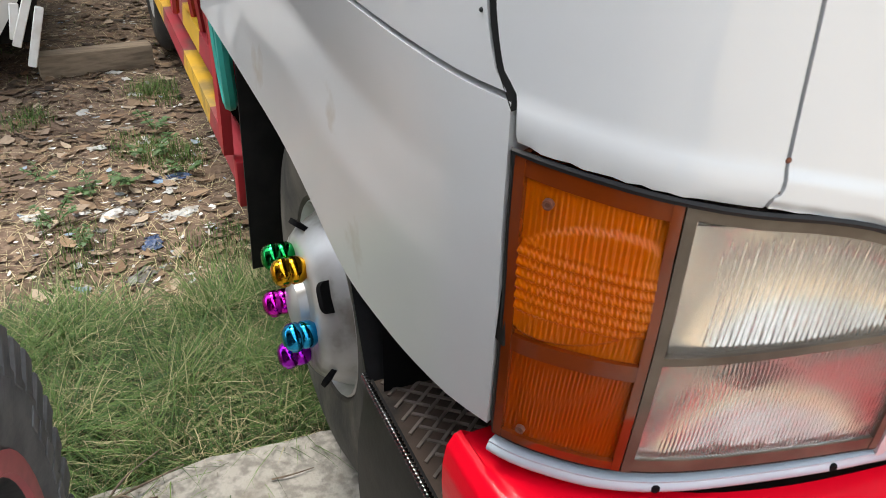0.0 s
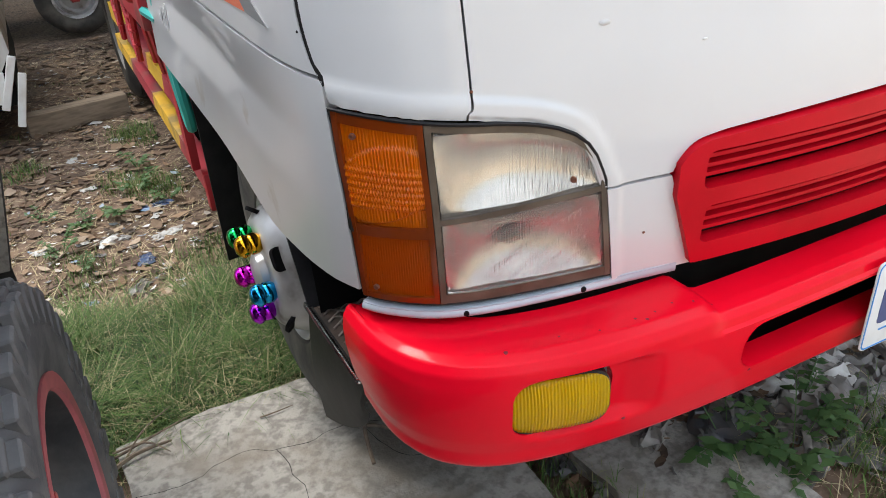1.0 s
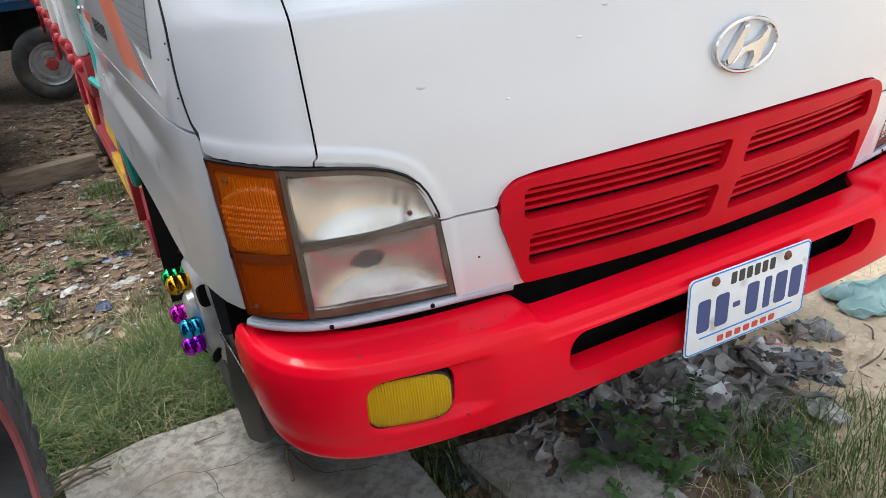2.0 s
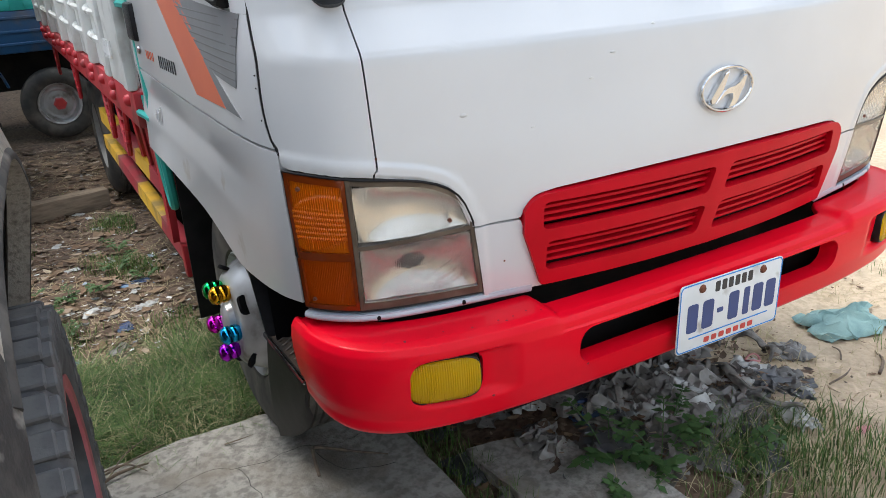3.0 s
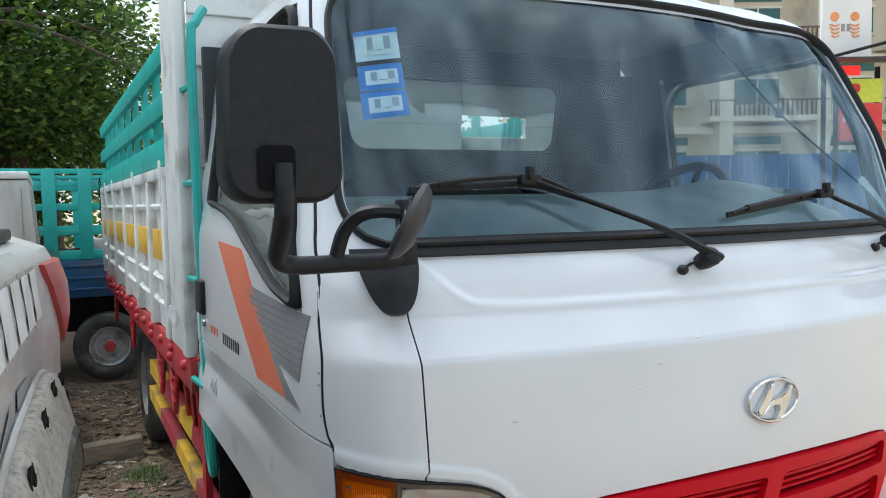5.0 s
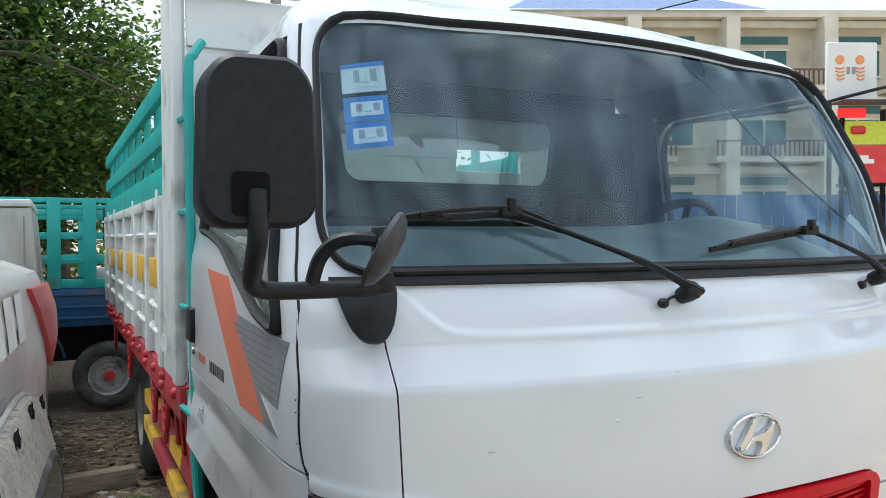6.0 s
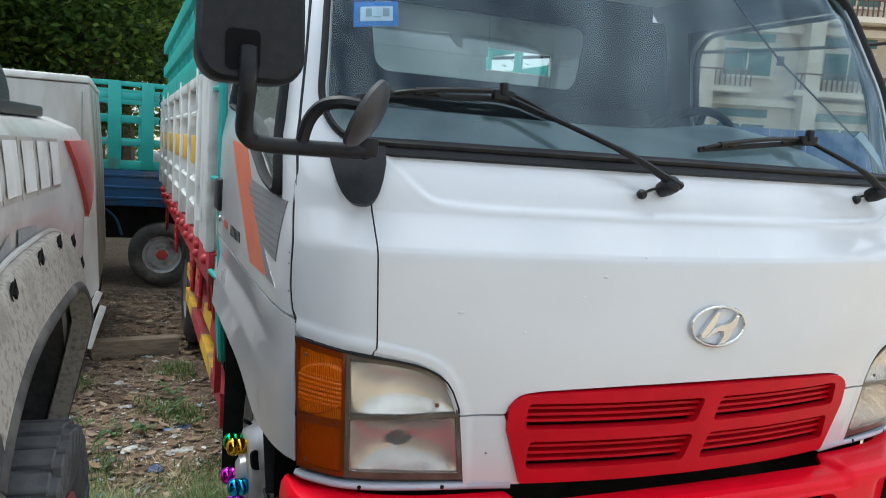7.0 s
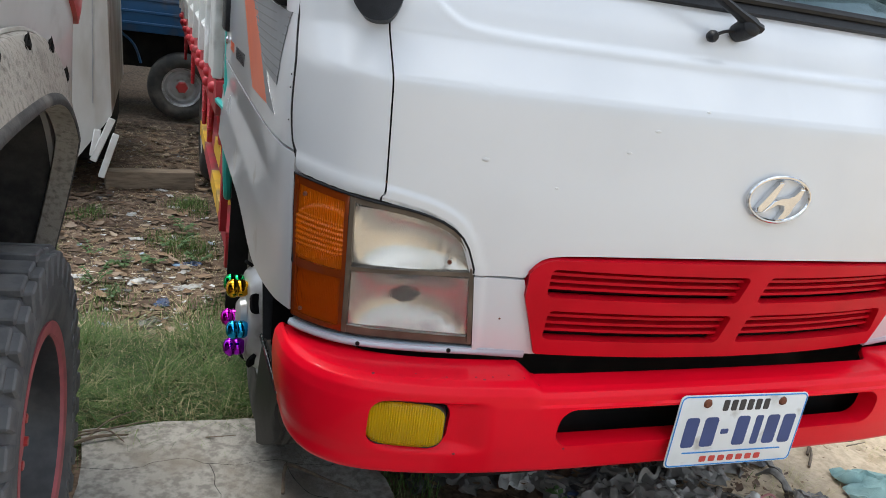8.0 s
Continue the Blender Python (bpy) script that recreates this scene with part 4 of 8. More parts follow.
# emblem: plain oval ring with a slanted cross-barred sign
EM_X, EM_Z = 0.006, 1.133
emblem = part("emblem", (lambda b: (tube(b, [cab(a_of_x(0) + EM_X + 0.078 * math.cos(t), EM_Z + 0.046 * math.sin(t), 0.007) for t in np.linspace(0, 2 * math.pi, 64, False)], 0.0046, 8, 1, True, 0.9), b)[1])(bmesh.new()), CHROME, truck, "oval chrome badge")
for pts in ([(-0.057, -0.020), (-0.038, 0.004), (-0.020, 0.027), (-0.012, 0.037), (0.001, 0.041), (-0.005, 0.026), (-0.012, 0.009), (-0.019, -0.003), (-0.032, -0.018), (-0.046, -0.031), (-0.055, -0.030)],
            [(-0.046, -0.030), (-0.019, -0.004), (-0.004, 0.004), (0.018, 0.006), (0.036, 0.013), (0.050, 0.027), (0.061, 0.027), (0.053, 0.005), (0.040, -0.013), (0.031, -0.033), (0.018, -0.043), (-0.002, -0.045), (0.007, -0.033), (0.013, -0.022), (0.010, -0.011), (-0.010, -0.010)]):
    bm = bmesh.new()
    c = Vector((sum(p[0] for p in pts), sum(p[1] for p in pts))) / len(pts)
    front = [bm.verts.new(cab(EM_X + c.x + (x - c.x) * 0.88, EM_Z + c.y + (z - c.y) * 0.86, 0.0125)) for x, z in pts]
    mid = [bm.verts.new(cab(EM_X + x * 0.98, EM_Z + z * 0.98, 0.0075)) for x, z in pts]
    back = [bm.verts.new(cab(EM_X + x, EM_Z + z, 0.001)) for x, z in pts]
    bm.faces.new(front)
    for q in range(len(pts)):
        for lo, hi in ((mid, front), (back, mid)):
            bm.faces.new((hi[q], hi[(q + 1) % len(pts)], lo[(q + 1) % len(pts)], lo[q]))
    part("badge_bar", bm, CHROME, emblem, "slanted chrome bar", True, 25)

# ---------------------------------------------------------------- bumper
_bp = smooth_path([(0, -0.038, 0), (0.25, -0.036, 0), (0.45, -0.030, 0), (0.62, -0.014, 0), (0.74, 0.010, 0), (0.83, 0.045, 0), (0.885, 0.090, 0), (0.915, 0.140, 0), (0.930, 0.20, 0), (0.932, 0.29, 0)], 8)
_ba = [0.0]
for _p, _q in zip(_bp, _bp[1:]):
    _ba.append(_ba[-1] + (_q - _p).length)
B_END = _ba[-1]
_bx, _by, _ba = np.array([p.x for p in _bp]), np.array([p.y for p in _bp]), np.array(_ba)
# section: height, outward offset
_sec = [(0.744, -0.108), (0.746, -0.070), (0.746, -0.040), (0.745, -0.016), (0.738, 0.002), (0.725, 0.010), (0.70, 0.0135), (0.67, 0.013), (0.63, 0.009), (0.60, 0.004), (0.575, -0.003), (0.558, -0.008), (0.545, -0.012), (0.536, -0.018), (0.531, -0.030), (0.530, -0.085)]


def bump_xy(a):
    s = 1 if a >= 0 else -1
    return s * float(np.interp(abs(a), _ba, _bx)), float(np.interp(abs(a), _ba, _by))


def bumper_pt(a, j, o=0.0):
    x, y = bump_xy(a)
    x2, y2 = bump_xy(a + 0.004)
    x1, y1 = bump_xy(a - 0.004)
    nx, ny = (y2 - y1), -(x2 - x1)
    ln = math.hypot(nx, ny)
    nx, ny = nx / ln, ny / ln
    k = j * (len(_sec) - 1)
    z = float(np.interp(k, range(len(_sec)), [q[0] for q in _sec]))
    of = float(np.interp(k, range(len(_sec)), [q[1] for q in _sec]))
    m = min(1.0, max(0.0, (abs(x) - 0.460) / 0.030))      # centre part is lower and flatter on top
    m = m * m * (3 - 2 * m)
    if z > 0.70:
        z -= (1 - m) * (z - 0.70) * 0.36
        of = max(of, -0.108 + (1 - m) * 0.040) - (1 - m) * 0.006
    tipdrop = max(0.0, (abs(a) - (B_END - 0.16)) / 0.16)   # ends: top corner swept, lower edge cut up
    kick = step(abs(x), 0.62, 0.90)      # a crisp lower lip towards the ends
    if z < 0.60:
        of += kick * 0.005 * step(0.575 - z, 0.0, 0.028)
        z += 0.006 * tipdrop
    if k < 4.5:
        z += o - 0.012 * tipdrop ** 3 if k < 3.5 else o * 0.6
    of += o * (0.3 if k < 3.5 else 1.0)
    # scooped field beside the fog lamp
    of -= 0.020 * step(abs(x), 0.560, 0.635) * (1 - step(abs(x), 0.740, 0.800)) * step(z, 0.590, 0.612) * (1 - step(z, 0.695, 0.712))
    return Vector((x + nx * of, y + ny * of, z))


bm = bmesh.new()
slab(bm, lambda i, j, o: bumper_pt(-B_END + 2 * B_END * i, j, o), 260, 75, 0.0, 0.012)
bumper = part("bumper", bm, RED, truck, "glossy red front bumper with side slots and fog lamps")
cutters = []
for cx, w, cz, h, r in ((-0.225, 0.405, 0.651, 0.088, 0.036), (0.225, 0.405, 0.651, 0.088, 0.036), (-0.724, 0.156, 0.654, 0.100, 0.030), (0.724, 0.156, 0.654, 0.100, 0.030)):
    c = bmesh.new()
    prism(c, [(x + cx, y + cz) for x, y in rounded_rect(w, h, r, 6)], Matrix(((1, 0, 0, 0), (0, 0, 1, -0.2), (0, 1, 0, 0), (0, 0, 0, 1))), 0.42)
    bmesh.ops.recalc_face_normals(c, faces=c.faces[:])
    cutters.append(finish("cutter", c, RECESS_SHADE, None, "", False))
cut(bumper, cutters)
for s in (-1, 1):
    # rolled lips of the slot
    def lip(cx, w, cz, h, r, depth, name, rr):
        bm = bmesh.new()
        ring = []
        for x, y in rounded_rect(w, h, r, 6):
            xx = x + cx
            a = float(np.interp(abs(xx), [p.x for p in _bp][:60], _ba[:60])) * (1 if xx > 0 else -1)
            j = float(np.interp(-(y + cz), [-q[0] for q in _sec][1:], np.linspace(1, len(_sec) - 1, len(_sec) - 1))) / (len(_sec) - 1)
            p = bumper_pt(a, j, 0.0)
            ring.append(Vector((xx, p.y, y + cz)))
        front = [bm.verts.new(p + Vector((0, -0.001, 0))) for p in ring]
        back = [bm.verts.new(Vector((cx + (p.x - cx) * 0.97, p.y + depth, cz + (p.z - cz) * 0.94))) for p in ring]
        k = len(ring)
        for i in range(k):
            bm.faces.new((front[i], front[(i + 1) % k], back[(i + 1) % k], back[i]))
        return part(name, bm, RED, bumper, "red inner lip")
    lip(s * 0.225, 0.405, 0.651, 0.088, 0.036, 0.045, "slot_lip", 0.008)
    # fog lamp
    bm = bmesh.new()
    mfog = Matrix.Translation((s * 0.724, 0.030, 0.654)) @ pose(0, 0, 0, 90, 0, s * 17)
    prism(bm, rounded_rect(0.152, 0.096, 0.028, 6), mfog, 0.024, 0.003)
    fog = part("fog_lamp", bm, PLASTIC, bumper, "yellow ribbed fog lamp")
    bm = bmesh.new()
    n, mseg = 150, 10
    def fogf(i, j, o):
        u, v = 2 * i - 1, 2 * j - 1
        hh = 0.046 * (0.45 + 0.55 * (1 - abs(u) ** 4) ** 0.5)
        x, y = u * 0.074, v * hh
        b = 0.012 * (1 - u * u * 0.5) * (1 - v * v * 0.6) + 0.0006 * math.sin(u * 95)
        return mfog @ Vector((x, y, 0.022 + b + o))
    slab(bm, fogf, n, mseg, 0.0, 0.004)
    part("lens", bm, FOG, fog, "yellow ribbed lens", True, 80)
    bm = bmesh.new()
    prism(bm, rounded_rect(0.130, 0.084, 0.02, 5), mfog @ Matrix.Translation((0, 0, 0.0225)), 0.0005)
    part("reflector", bm, REFLECTOR, fog, "bright reflector")

# number plate: characters as plain bars
mpl = Matrix.Translation((0.016, -0.055, 0.6275)) @ pose(0, 0, 0, 90, 0, 0) @ pose(0, 0, 0, 0, 0, -1.4)
bm = bmesh.new()
prism(bm, rounded_rect(0.346, 0.174, 0.012, 4), mpl, 0.003, 0.001)
plate = part("number_plate", bm, PLATEWHITE, bumper, "white plate with blue bars and two bolts")


def plate_bar(cx, cy, w, h, mat, sl=0.0):
    b = bmesh.new()
    prism(b, [(cx + x + sl * y, cy + y) for x, y in rounded_rect(w, h, min(w, h) * 0.2, 2)], mpl @ Matrix.Translation((0, 0, 0.003)), 0.0009)
    part("plate_bar", b, mat, plate)


for k in range(6):
    plate_bar(-0.052 + 0.022 * k, 0.062, 0.015, 0.026, TEXTINK)
for cx, w in ((-0.128, 0.034), (-0.078, 0.036), (-0.037, 0.020), (0.008, 0.034), (0.052, 0.020), (0.092, 0.034), (0.137, 0.034)):
    plate_bar(cx, -0.002, w, 0.072 if w > 0.02 or cx > 0 else 0.012, INK)
plate_bar(0.0, -0.052, 0.27, 0.003, STICKBLUE)
for k in range(7):
    plate_bar(-0.075 + 0.025 * k, -0.069, 0.017, 0.014, INKRED)
bm = bmesh.new()
tube(bm, [mpl @ Vector((x, y, 0.002)) for x, y in rounded_rect(0.340, 0.168, 0.012, 4)], 0.0022, 6, 1, True)
part("plate_rim", bm, STICKBLUE, plate, "raised blue rim")
for x in (-0.103, 0.101):
    bm = bmesh.new()
    lathe(bm, [(0, 0.006), (0.007, 0.0055), (0.0095, 0.003), (0.011, 0)], mpl @ Matrix.Translation((x, 0.068, 0.003)), 8)
    part("bolt", bm, RUST, plate, "rusty plate bolt")
# dark beam and radiator behind the bumper
bm = bmesh.new()
box(bm, -0.80, 0.80, 0.20, 0.24, 0.50, 0.80)
part("front_beam", bm, CHASSIS, truck, "dark beam behind the bumper")
for x in (-0.37, 0.37):
    bm = bmesh.new()
    box(bm, x - 0.05, x + 0.05, 0.20, 1.45, 0.48, 0.62)
    part("frame_rail", bm, CHASSIS, truck)

# paint chips on the bumper, dark specks and rust on the panels; pale specks there paint reflections
rc = random.Random(31)
for x, j in ((-0.72, 0.155), (-0.66, 0.175), (-0.60, 0.165), (-0.585, 0.19), (-0.565, 0.16), (-0.50, 0.17), (-0.47, 0.2), (-0.80, 0.20), (-0.53, 0.14), (-0.63, 0.62), (-0.40, 0.60)):
    a = -float(np.interp(abs(x), _bx, _ba))
    p, q = bumper_pt(a, j, 0.0), bumper_pt(a, j, 0.02)
    nn = (bumper_pt(a + 0.01, j) - p).cross(bumper_pt(a, j + 0.03) - p).normalized()
    nn = nn if nn.y < 0 or nn.z > 0.5 else -nn
    bm = bmesh.new()
    r0 = rc.uniform(0.0022, 0.0042)
    lathe(bm, [(0, 0.0004), (r0 * 0.6, 0.0005), (r0, -0.0006)], Matrix.Translation(p) @ nn.to_track_quat("Z", "Y").to_matrix().to_4x4(), 7)
    part("paint_chip", bm, CHIPRED, bumper, "small dark paint chip")
for x, z, r0, mt in ((0.545, 0.842, 0.003, RUST), (0.79, 1.075, 0.004, RUST), (0.792, 1.10, 0.003, RUST), (0.35, 1.20, 0.0035, WELD), (0.62, 1.16, 0.005, WELD), (0.30, 1.245, 0.004, WELD), (0.48, 1.12, 0.0025, WELD), (0.20, 1.29, 0.003, WELD)):
    p = cab(-a_of_x(x), z, 0.0)
    nn = (cab(-a_of_x(x), z, 0.05) - p).normalized()
    bm = bmesh.new()
    lathe(bm, [(0, 0.0007), (r0 * 0.6, 0.0007), (r0, -0.0006)], Matrix.Translation(p + nn * (0.001 + emboss(x, z))) @ nn.to_track_quat("Z", "Y").to_matrix().to_4x4() @ Matrix.Diagonal((1.8 if mt is WELD else 0.8, 0.8, 1, 1)), 8)
    part("paint_speck", bm, mt, bonnet, "small speck on the white paint: rust, and pale ones as painted reflections")

# black specks beside the door gap
for z in (1.172, 1.232, 1.256):
    a0 = -(door_a(z) + 0.012)
    p = cab(a0, z, 0.0)
    nn = (cab(a0, z, 0.05) - p).normalized()
    bm = bmesh.new()
    lathe(bm, [(0, 0.001), (0.0012, 0.0008), (0.0020, -0.0005)], Matrix.Translation(p + nn * 0.0006) @ nn.to_track_quat("Z", "Y").to_matrix().to_4x4(), 7)
    part("speck", bm, RUBBER, truck, "black speck beside the door gap")

# ---------------------------------------------------------------- wipers
def wiper(x_piv, z_piv, tip_x, tip_z, joint, back, drop):
    pv = cab(a_of_x(abs(x_piv)) * (1 if x_piv > 0 else -1), z_piv, 0.0)
    bm = bmesh.new()
    lathe(bm, [(0, 0.052), (0.014, 0.050), (0.020, 0.044), (0.021, 0.02), (0.018, 0.0)], Matrix.Translation(pv) @ pose(0, 0, 0, 68, 0, 0), 16)
    w = part("wiper", bm, PLASTIC, truck, "black windscreen wiper")
    jp = cab(a_of_x(abs(joint[0])) * (1 if joint[0] > 0 else -1), joint[1], 0.035)
    bm = bmesh.new()
    p0 = pv + Vector((0, -0.034, 0.02))
    mid = p0.lerp(jp, 0.45) + Vector((0, -0.018, 0.006))
    tube(bm, [p0 + Vector((0.02, 0, -0.008)), p0, p0.lerp(mid, 0.5) + Vector((0, -0.006, 0.003)), mid, jp], 0.013, 8, 5, False, 0.7, radii=[0.016, 0.015, 0.012, 0.010, 0.008, 0.007])
    part("wiper_arm", bm, PLASTIC, w, "black wiper arm")
    t0 = cab(a_of_x(abs(tip_x)) * (1 if tip_x > 0 else -1), tip_z, 0.010)
    dd = (jp - t0)
    t1 = jp + dd * back + Vector((0, 0, -drop))
    s1 = 1 if t1.x > 0 else -1
    t1 = cab(s1 * a_of_x(abs(t1.x)), t1.z, 0.010)
    mid = cab((1 if jp.x > 0 else -1) * a_of_x(abs(jp.x)), jp.z - 0.012, 0.010)

    def along(f, out):
        """A place along the blade, lifted off the glass."""
        k = (mid - t0).length / ((mid - t0).length + (t1 - mid).length)
        p = t0.lerp(mid, f / k) if f < k else mid.lerp(t1, (f - k) / (1 - k))
        return p + Vector((0, -0.82, 0.57)) * out
    bm = bmesh.new()
    tube(bm, [along(f, 0.0) for f in np.linspace(0, 1, 9)], 0.0045, 6, 2, False, 1.7)
    part("wiper_blade", bm, RUBBER, w, "thin rubber blade")
    bm = bmesh.new()
    tube(bm, [along(f, 0.010 + 0.018 * math.sin(math.pi * f)) for f in np.linspace(0.16, 0.84, 9)], 0.0062, 6, 2)
    for f0, f1 in ((0.03, 0.29), (0.71, 0.97)):
        tube(bm, [along(f0, 0.006), along((f0 + f1) / 2, 0.018), along(f1, 0.006)], 0.0046, 6, 4)
        tube(bm, [along((f0 + f1) / 2 - 0.02, 0.016), along((f0 + f1) / 2 + 0.02, 0.016)], 0.0085, 6, 1)
    box(bm, jp.x - 0.026, jp.x + 0.026, jp.y - 0.011, jp.y + 0.011, jp.z - 0.012, jp.z + 0.012, 0.004)
    box(bm, jp.x - 0.012, jp.x + 0.004, jp.y - 0.018, jp.y, jp.z, jp.z + 0.028, 0.003)
    part("blade_carrier", bm, PLASTIC, w, "black blade carrier with jointed yokes")
    bm = bmesh.new()
    nz = pv + Vector((-0.066, -0.016, -0.012))
    lathe(bm, [(0, 0.012), (0.007, 0.011), (0.0115, 0.004), (0.0115, -0.004), (0.008, -0.01), (0, -0.011)], Matrix.Translation(nz) @ pose(0, 0, 0, 90, 0, 0), 12)
    tube(bm, [nz, nz + Vector((0.03, 0.004, 0.012)), pv + Vector((-0.005, -0.02, 0.005))], 0.0035, 6, 4)
    part("washer_nozzle", bm, PLASTIC, w, "small round washer nozzle")


wiper(-0.128, 1.440, -0.765, 1.606, (-0.505, 1.610), 0.46, 0.056)
wiper(0.640, 1.450, 0.004, 1.535, (0.385, 1.568), 0.14, 0.016)

# ---------------------------------------------------------------- mirrors
def mirror(s):
    V = lambda x, y, z: Vector((s * x, y, z))
    bm = bmesh.new()
    f = region(a_of_x(0.770), a_of_x(0.884), lambda a: 1.371 + 0.100 * min(1.0, abs((a - a_of_x(0.826)) / 0.062)) ** 3.0, 1.490)
    slab(bm, lambda i, j, o: V(f(i, j, o).x, *f(i, j, o)[1:]) + Vector((0, -0.012 * math.sin(i * math.pi), 0)), 16, 12, 0.018, 0.03)
    br = part("mirror", bm, PLASTIC, truck, "black double mirror on a bent arm")
    bm = bmesh.new()
    tube(bm, [V(0.838, 0.115, 1.482), V(0.845, 0.082, 1.488), V(0.875, 0.072, 1.484), V(0.969, 0.070, 1.484), V(1.055, 0.055, 1.487), V(1.085, 0.030, 1.502), V(1.093, -0.012, 1.532), V(1.095, -0.046, 1.568), V(1.095, -0.052, 1.60), V(1.095, -0.046, 1.645)], 0.0155, 10, 6)
    part("mirror_arm", bm, PLASTIC, br, "black tubular mirror arm")
    bm = bmesh.new()
    tube(bm, [V(0.978, 0.070, 1.486), V(0.966, 0.060, 1.535), V(0.945, 0.045, 1.563), V(0.915, 0.025, 1.572), V(0.872, 0.012, 1.568)], 0.0125, 8, 6)
    part("mirror_branch", bm, PLASTIC, br, "thin upper branch of the arm")
    # housing: rounded box, bowed front
    bm = bmesh.new()
    outl = [(x * (1 - 0.10 * step(y, 0.02, 0.13)), y + (0.008 * (1 - (x / 0.088) ** 2) if y > 0.1 else 0.0)) for x, y in rounded_rect(0.178, 0.258, 0.046, 7)]
    cx, cz = 1.087, 1.7165
    layers = [(0.93, -0.038), (0.985, -0.030), (1.0, -0.012), (1.0, 0.028), (0.97, 0.036)]
    rings = []
    for k, yy in layers:
        rings.append([bm.verts.new(V(cx + x * k, yy + 0.0 - 0.010 * (1 - (x / 0.11) ** 2) * (1 if yy < 0 else 0) + s * 0 + 0.12 * (x) * 0.35, cz + y * k)) for x, y in outl])
    for a, b in zip(rings, rings[1:]):
        for i in range(len(a)):
            bm.faces.new((a[i], a[(i + 1) % len(a)], b[(i + 1) % len(a)], b[i]))
    bm.faces.new(rings[0])
    bm.faces.new(rings[-1][::-1])
    hs = part("mirror_housing", bm, PLASTIC, br, "large black mirror housing")
    bm = bmesh.new()
    prism(bm, rounded_rect(0.150, 0.236, 0.040, 5), Matrix.Translation(V(cx, 0.0375, cz)) @ pose(0, 0, 0, 90, 0, 0) @ pose(0, 0, -0.002, 0, s * 2.3, 0), 0.001)
    part("mirror_glass", bm, MIRROR, hs, "rectangular mirror glass")
    bm = bmesh.new()
    prism(bm, rounded_rect(0.056, 0.066, 0.010, 4), Matrix.Translation(V(1.104, -0.0455, 1.640)) @ pose(0, 0, 0, 90, 0, 0), 0.0025)
    # black plate: the recess's shade is colour, not depth
    part("clamp_recess", bm, RECESS_SHADE, hs, "square recess where the arm enters, shade painted black")
    # small round wide-angle mirror, edge-on
    mm = Matrix.Translation(V(0.872, -0.008, 1.552)) @ pose(0, 0, 0, 0, 0, s * 28) @ pose(0, 0, 0, 0, s * 62, 0)
    bm = bmesh.new()
    lathe(bm, [(0, -0.022), (0.035, -0.020), (0.060, -0.010), (0.070, 0.002), (0.068, 0.010), (0.064, 0.011)], mm, 28)
    sm = part("wide_mirror", bm, GREYPLASTIC, br, "round grey wide-angle mirror")
    bm = bmesh.new()
    lathe(bm, [(0.064, 0.0105), (0.045, 0.0155), (0.02, 0.018), (0, 0.0185)], mm, 28)
    part("mirror_glass", bm, MIRROR, sm, "round convex glass")
    bm = bmesh.new()
    box(bm, min(s * 0.826, s * 0.866), max(s * 0.826, s * 0.866), 0.060, 0.105, 1.474, 1.512, 0.006)
    part("arm_block", bm, PLASTIC, br, "square block holding the arm")
    bm = bmesh.new()
    box(bm, s * 0.868 - 0.016, s * 0.868 + 0.016, -0.004, 0.034, 1.535, 1.592, 0.006)
    part("clamp", bm, PLASTIC, sm, "black clamp")


mirror(-1)
mirror(1)

# ---------------------------------------------------------------- inside the cab
bm = bmesh.new()
pts = [(0.30, 1.02), (0.24, 1.30), (0.20, 1.46), (0.30, 1.525), (0.48, 1.585), (0.60, 1.60), (0.66, 1.55), (0.66, 1.30), (0.62, 1.02)]
nx = 24
rows = [[bm.verts.new((-0.86 + 1.72 * i / nx, y + 0.16 * (abs(i / nx * 2 - 1)) ** 2 * (1 if y < 0.5 else 0), z + 0.035 * math.exp(-((i / nx - 0.78) / 0.12) ** 2) * (1 if z > 1.5 else 0))) for y, z in pts] for i in range(nx + 1)]
for a, b in zip(rows, rows[1:]):
    for j in range(len(pts) - 1):
        bm.faces.new((a[j], b[j], b[j + 1], a[j + 1]))
part("dashboard", bm, DASH, truck, "grey moulded dashboard")
wheel_m = Matrix.Translation((0.48, 0.80, 1.52)) @ pose(0, 0, 0, -52, 0, 0)
bm = bmesh.new()
tube(bm, [wheel_m @ Vector((0.205 * math.cos(t), 0.205 * math.sin(t), 0)) for t in np.linspace(0, 2 * math.pi, 32, False)], 0.015, 8, 1, True)
stw = part("steering_wheel", bm, PLASTIC, truck, "black steering wheel")
bm = bmesh.new()
for t in (0.3, math.pi - 0.3, -math.pi / 2):
    tube(bm, [wheel_m @ Vector((0, 0, -0.03)), wheel_m @ Vector((0.1 * math.cos(t), 0.1 * math.sin(t), -0.02)), wheel_m @ Vector((0.2 * math.cos(t), 0.2 * math.sin(t), 0))], 0.012, 6, 3)
tube(bm, [wheel_m @ Vector((0, 0, 0)), wheel_m @ Vector((0, 0, -0.45))], 0.028, 8, 1)
part("spokes", bm, PLASTIC, stw)


def seat(x0, x1, top):
    bm = bmesh.new()
    box(bm, x0, x1, 0.85, 1.35, 1.08, 1.24, 0.05, 3)
    st = part("seat", bm, SEAT, truck, "dark fabric seat")
    bm = bmesh.new()
    box(bm, x0 + 0.01, x1 - 0.01, 1.25, 1.40, 1.18, top, 0.06, 4, Matrix.Translation((0, 0.0, 0)))
    part("backrest", bm, SEAT, st, "dark backrest")
    return st


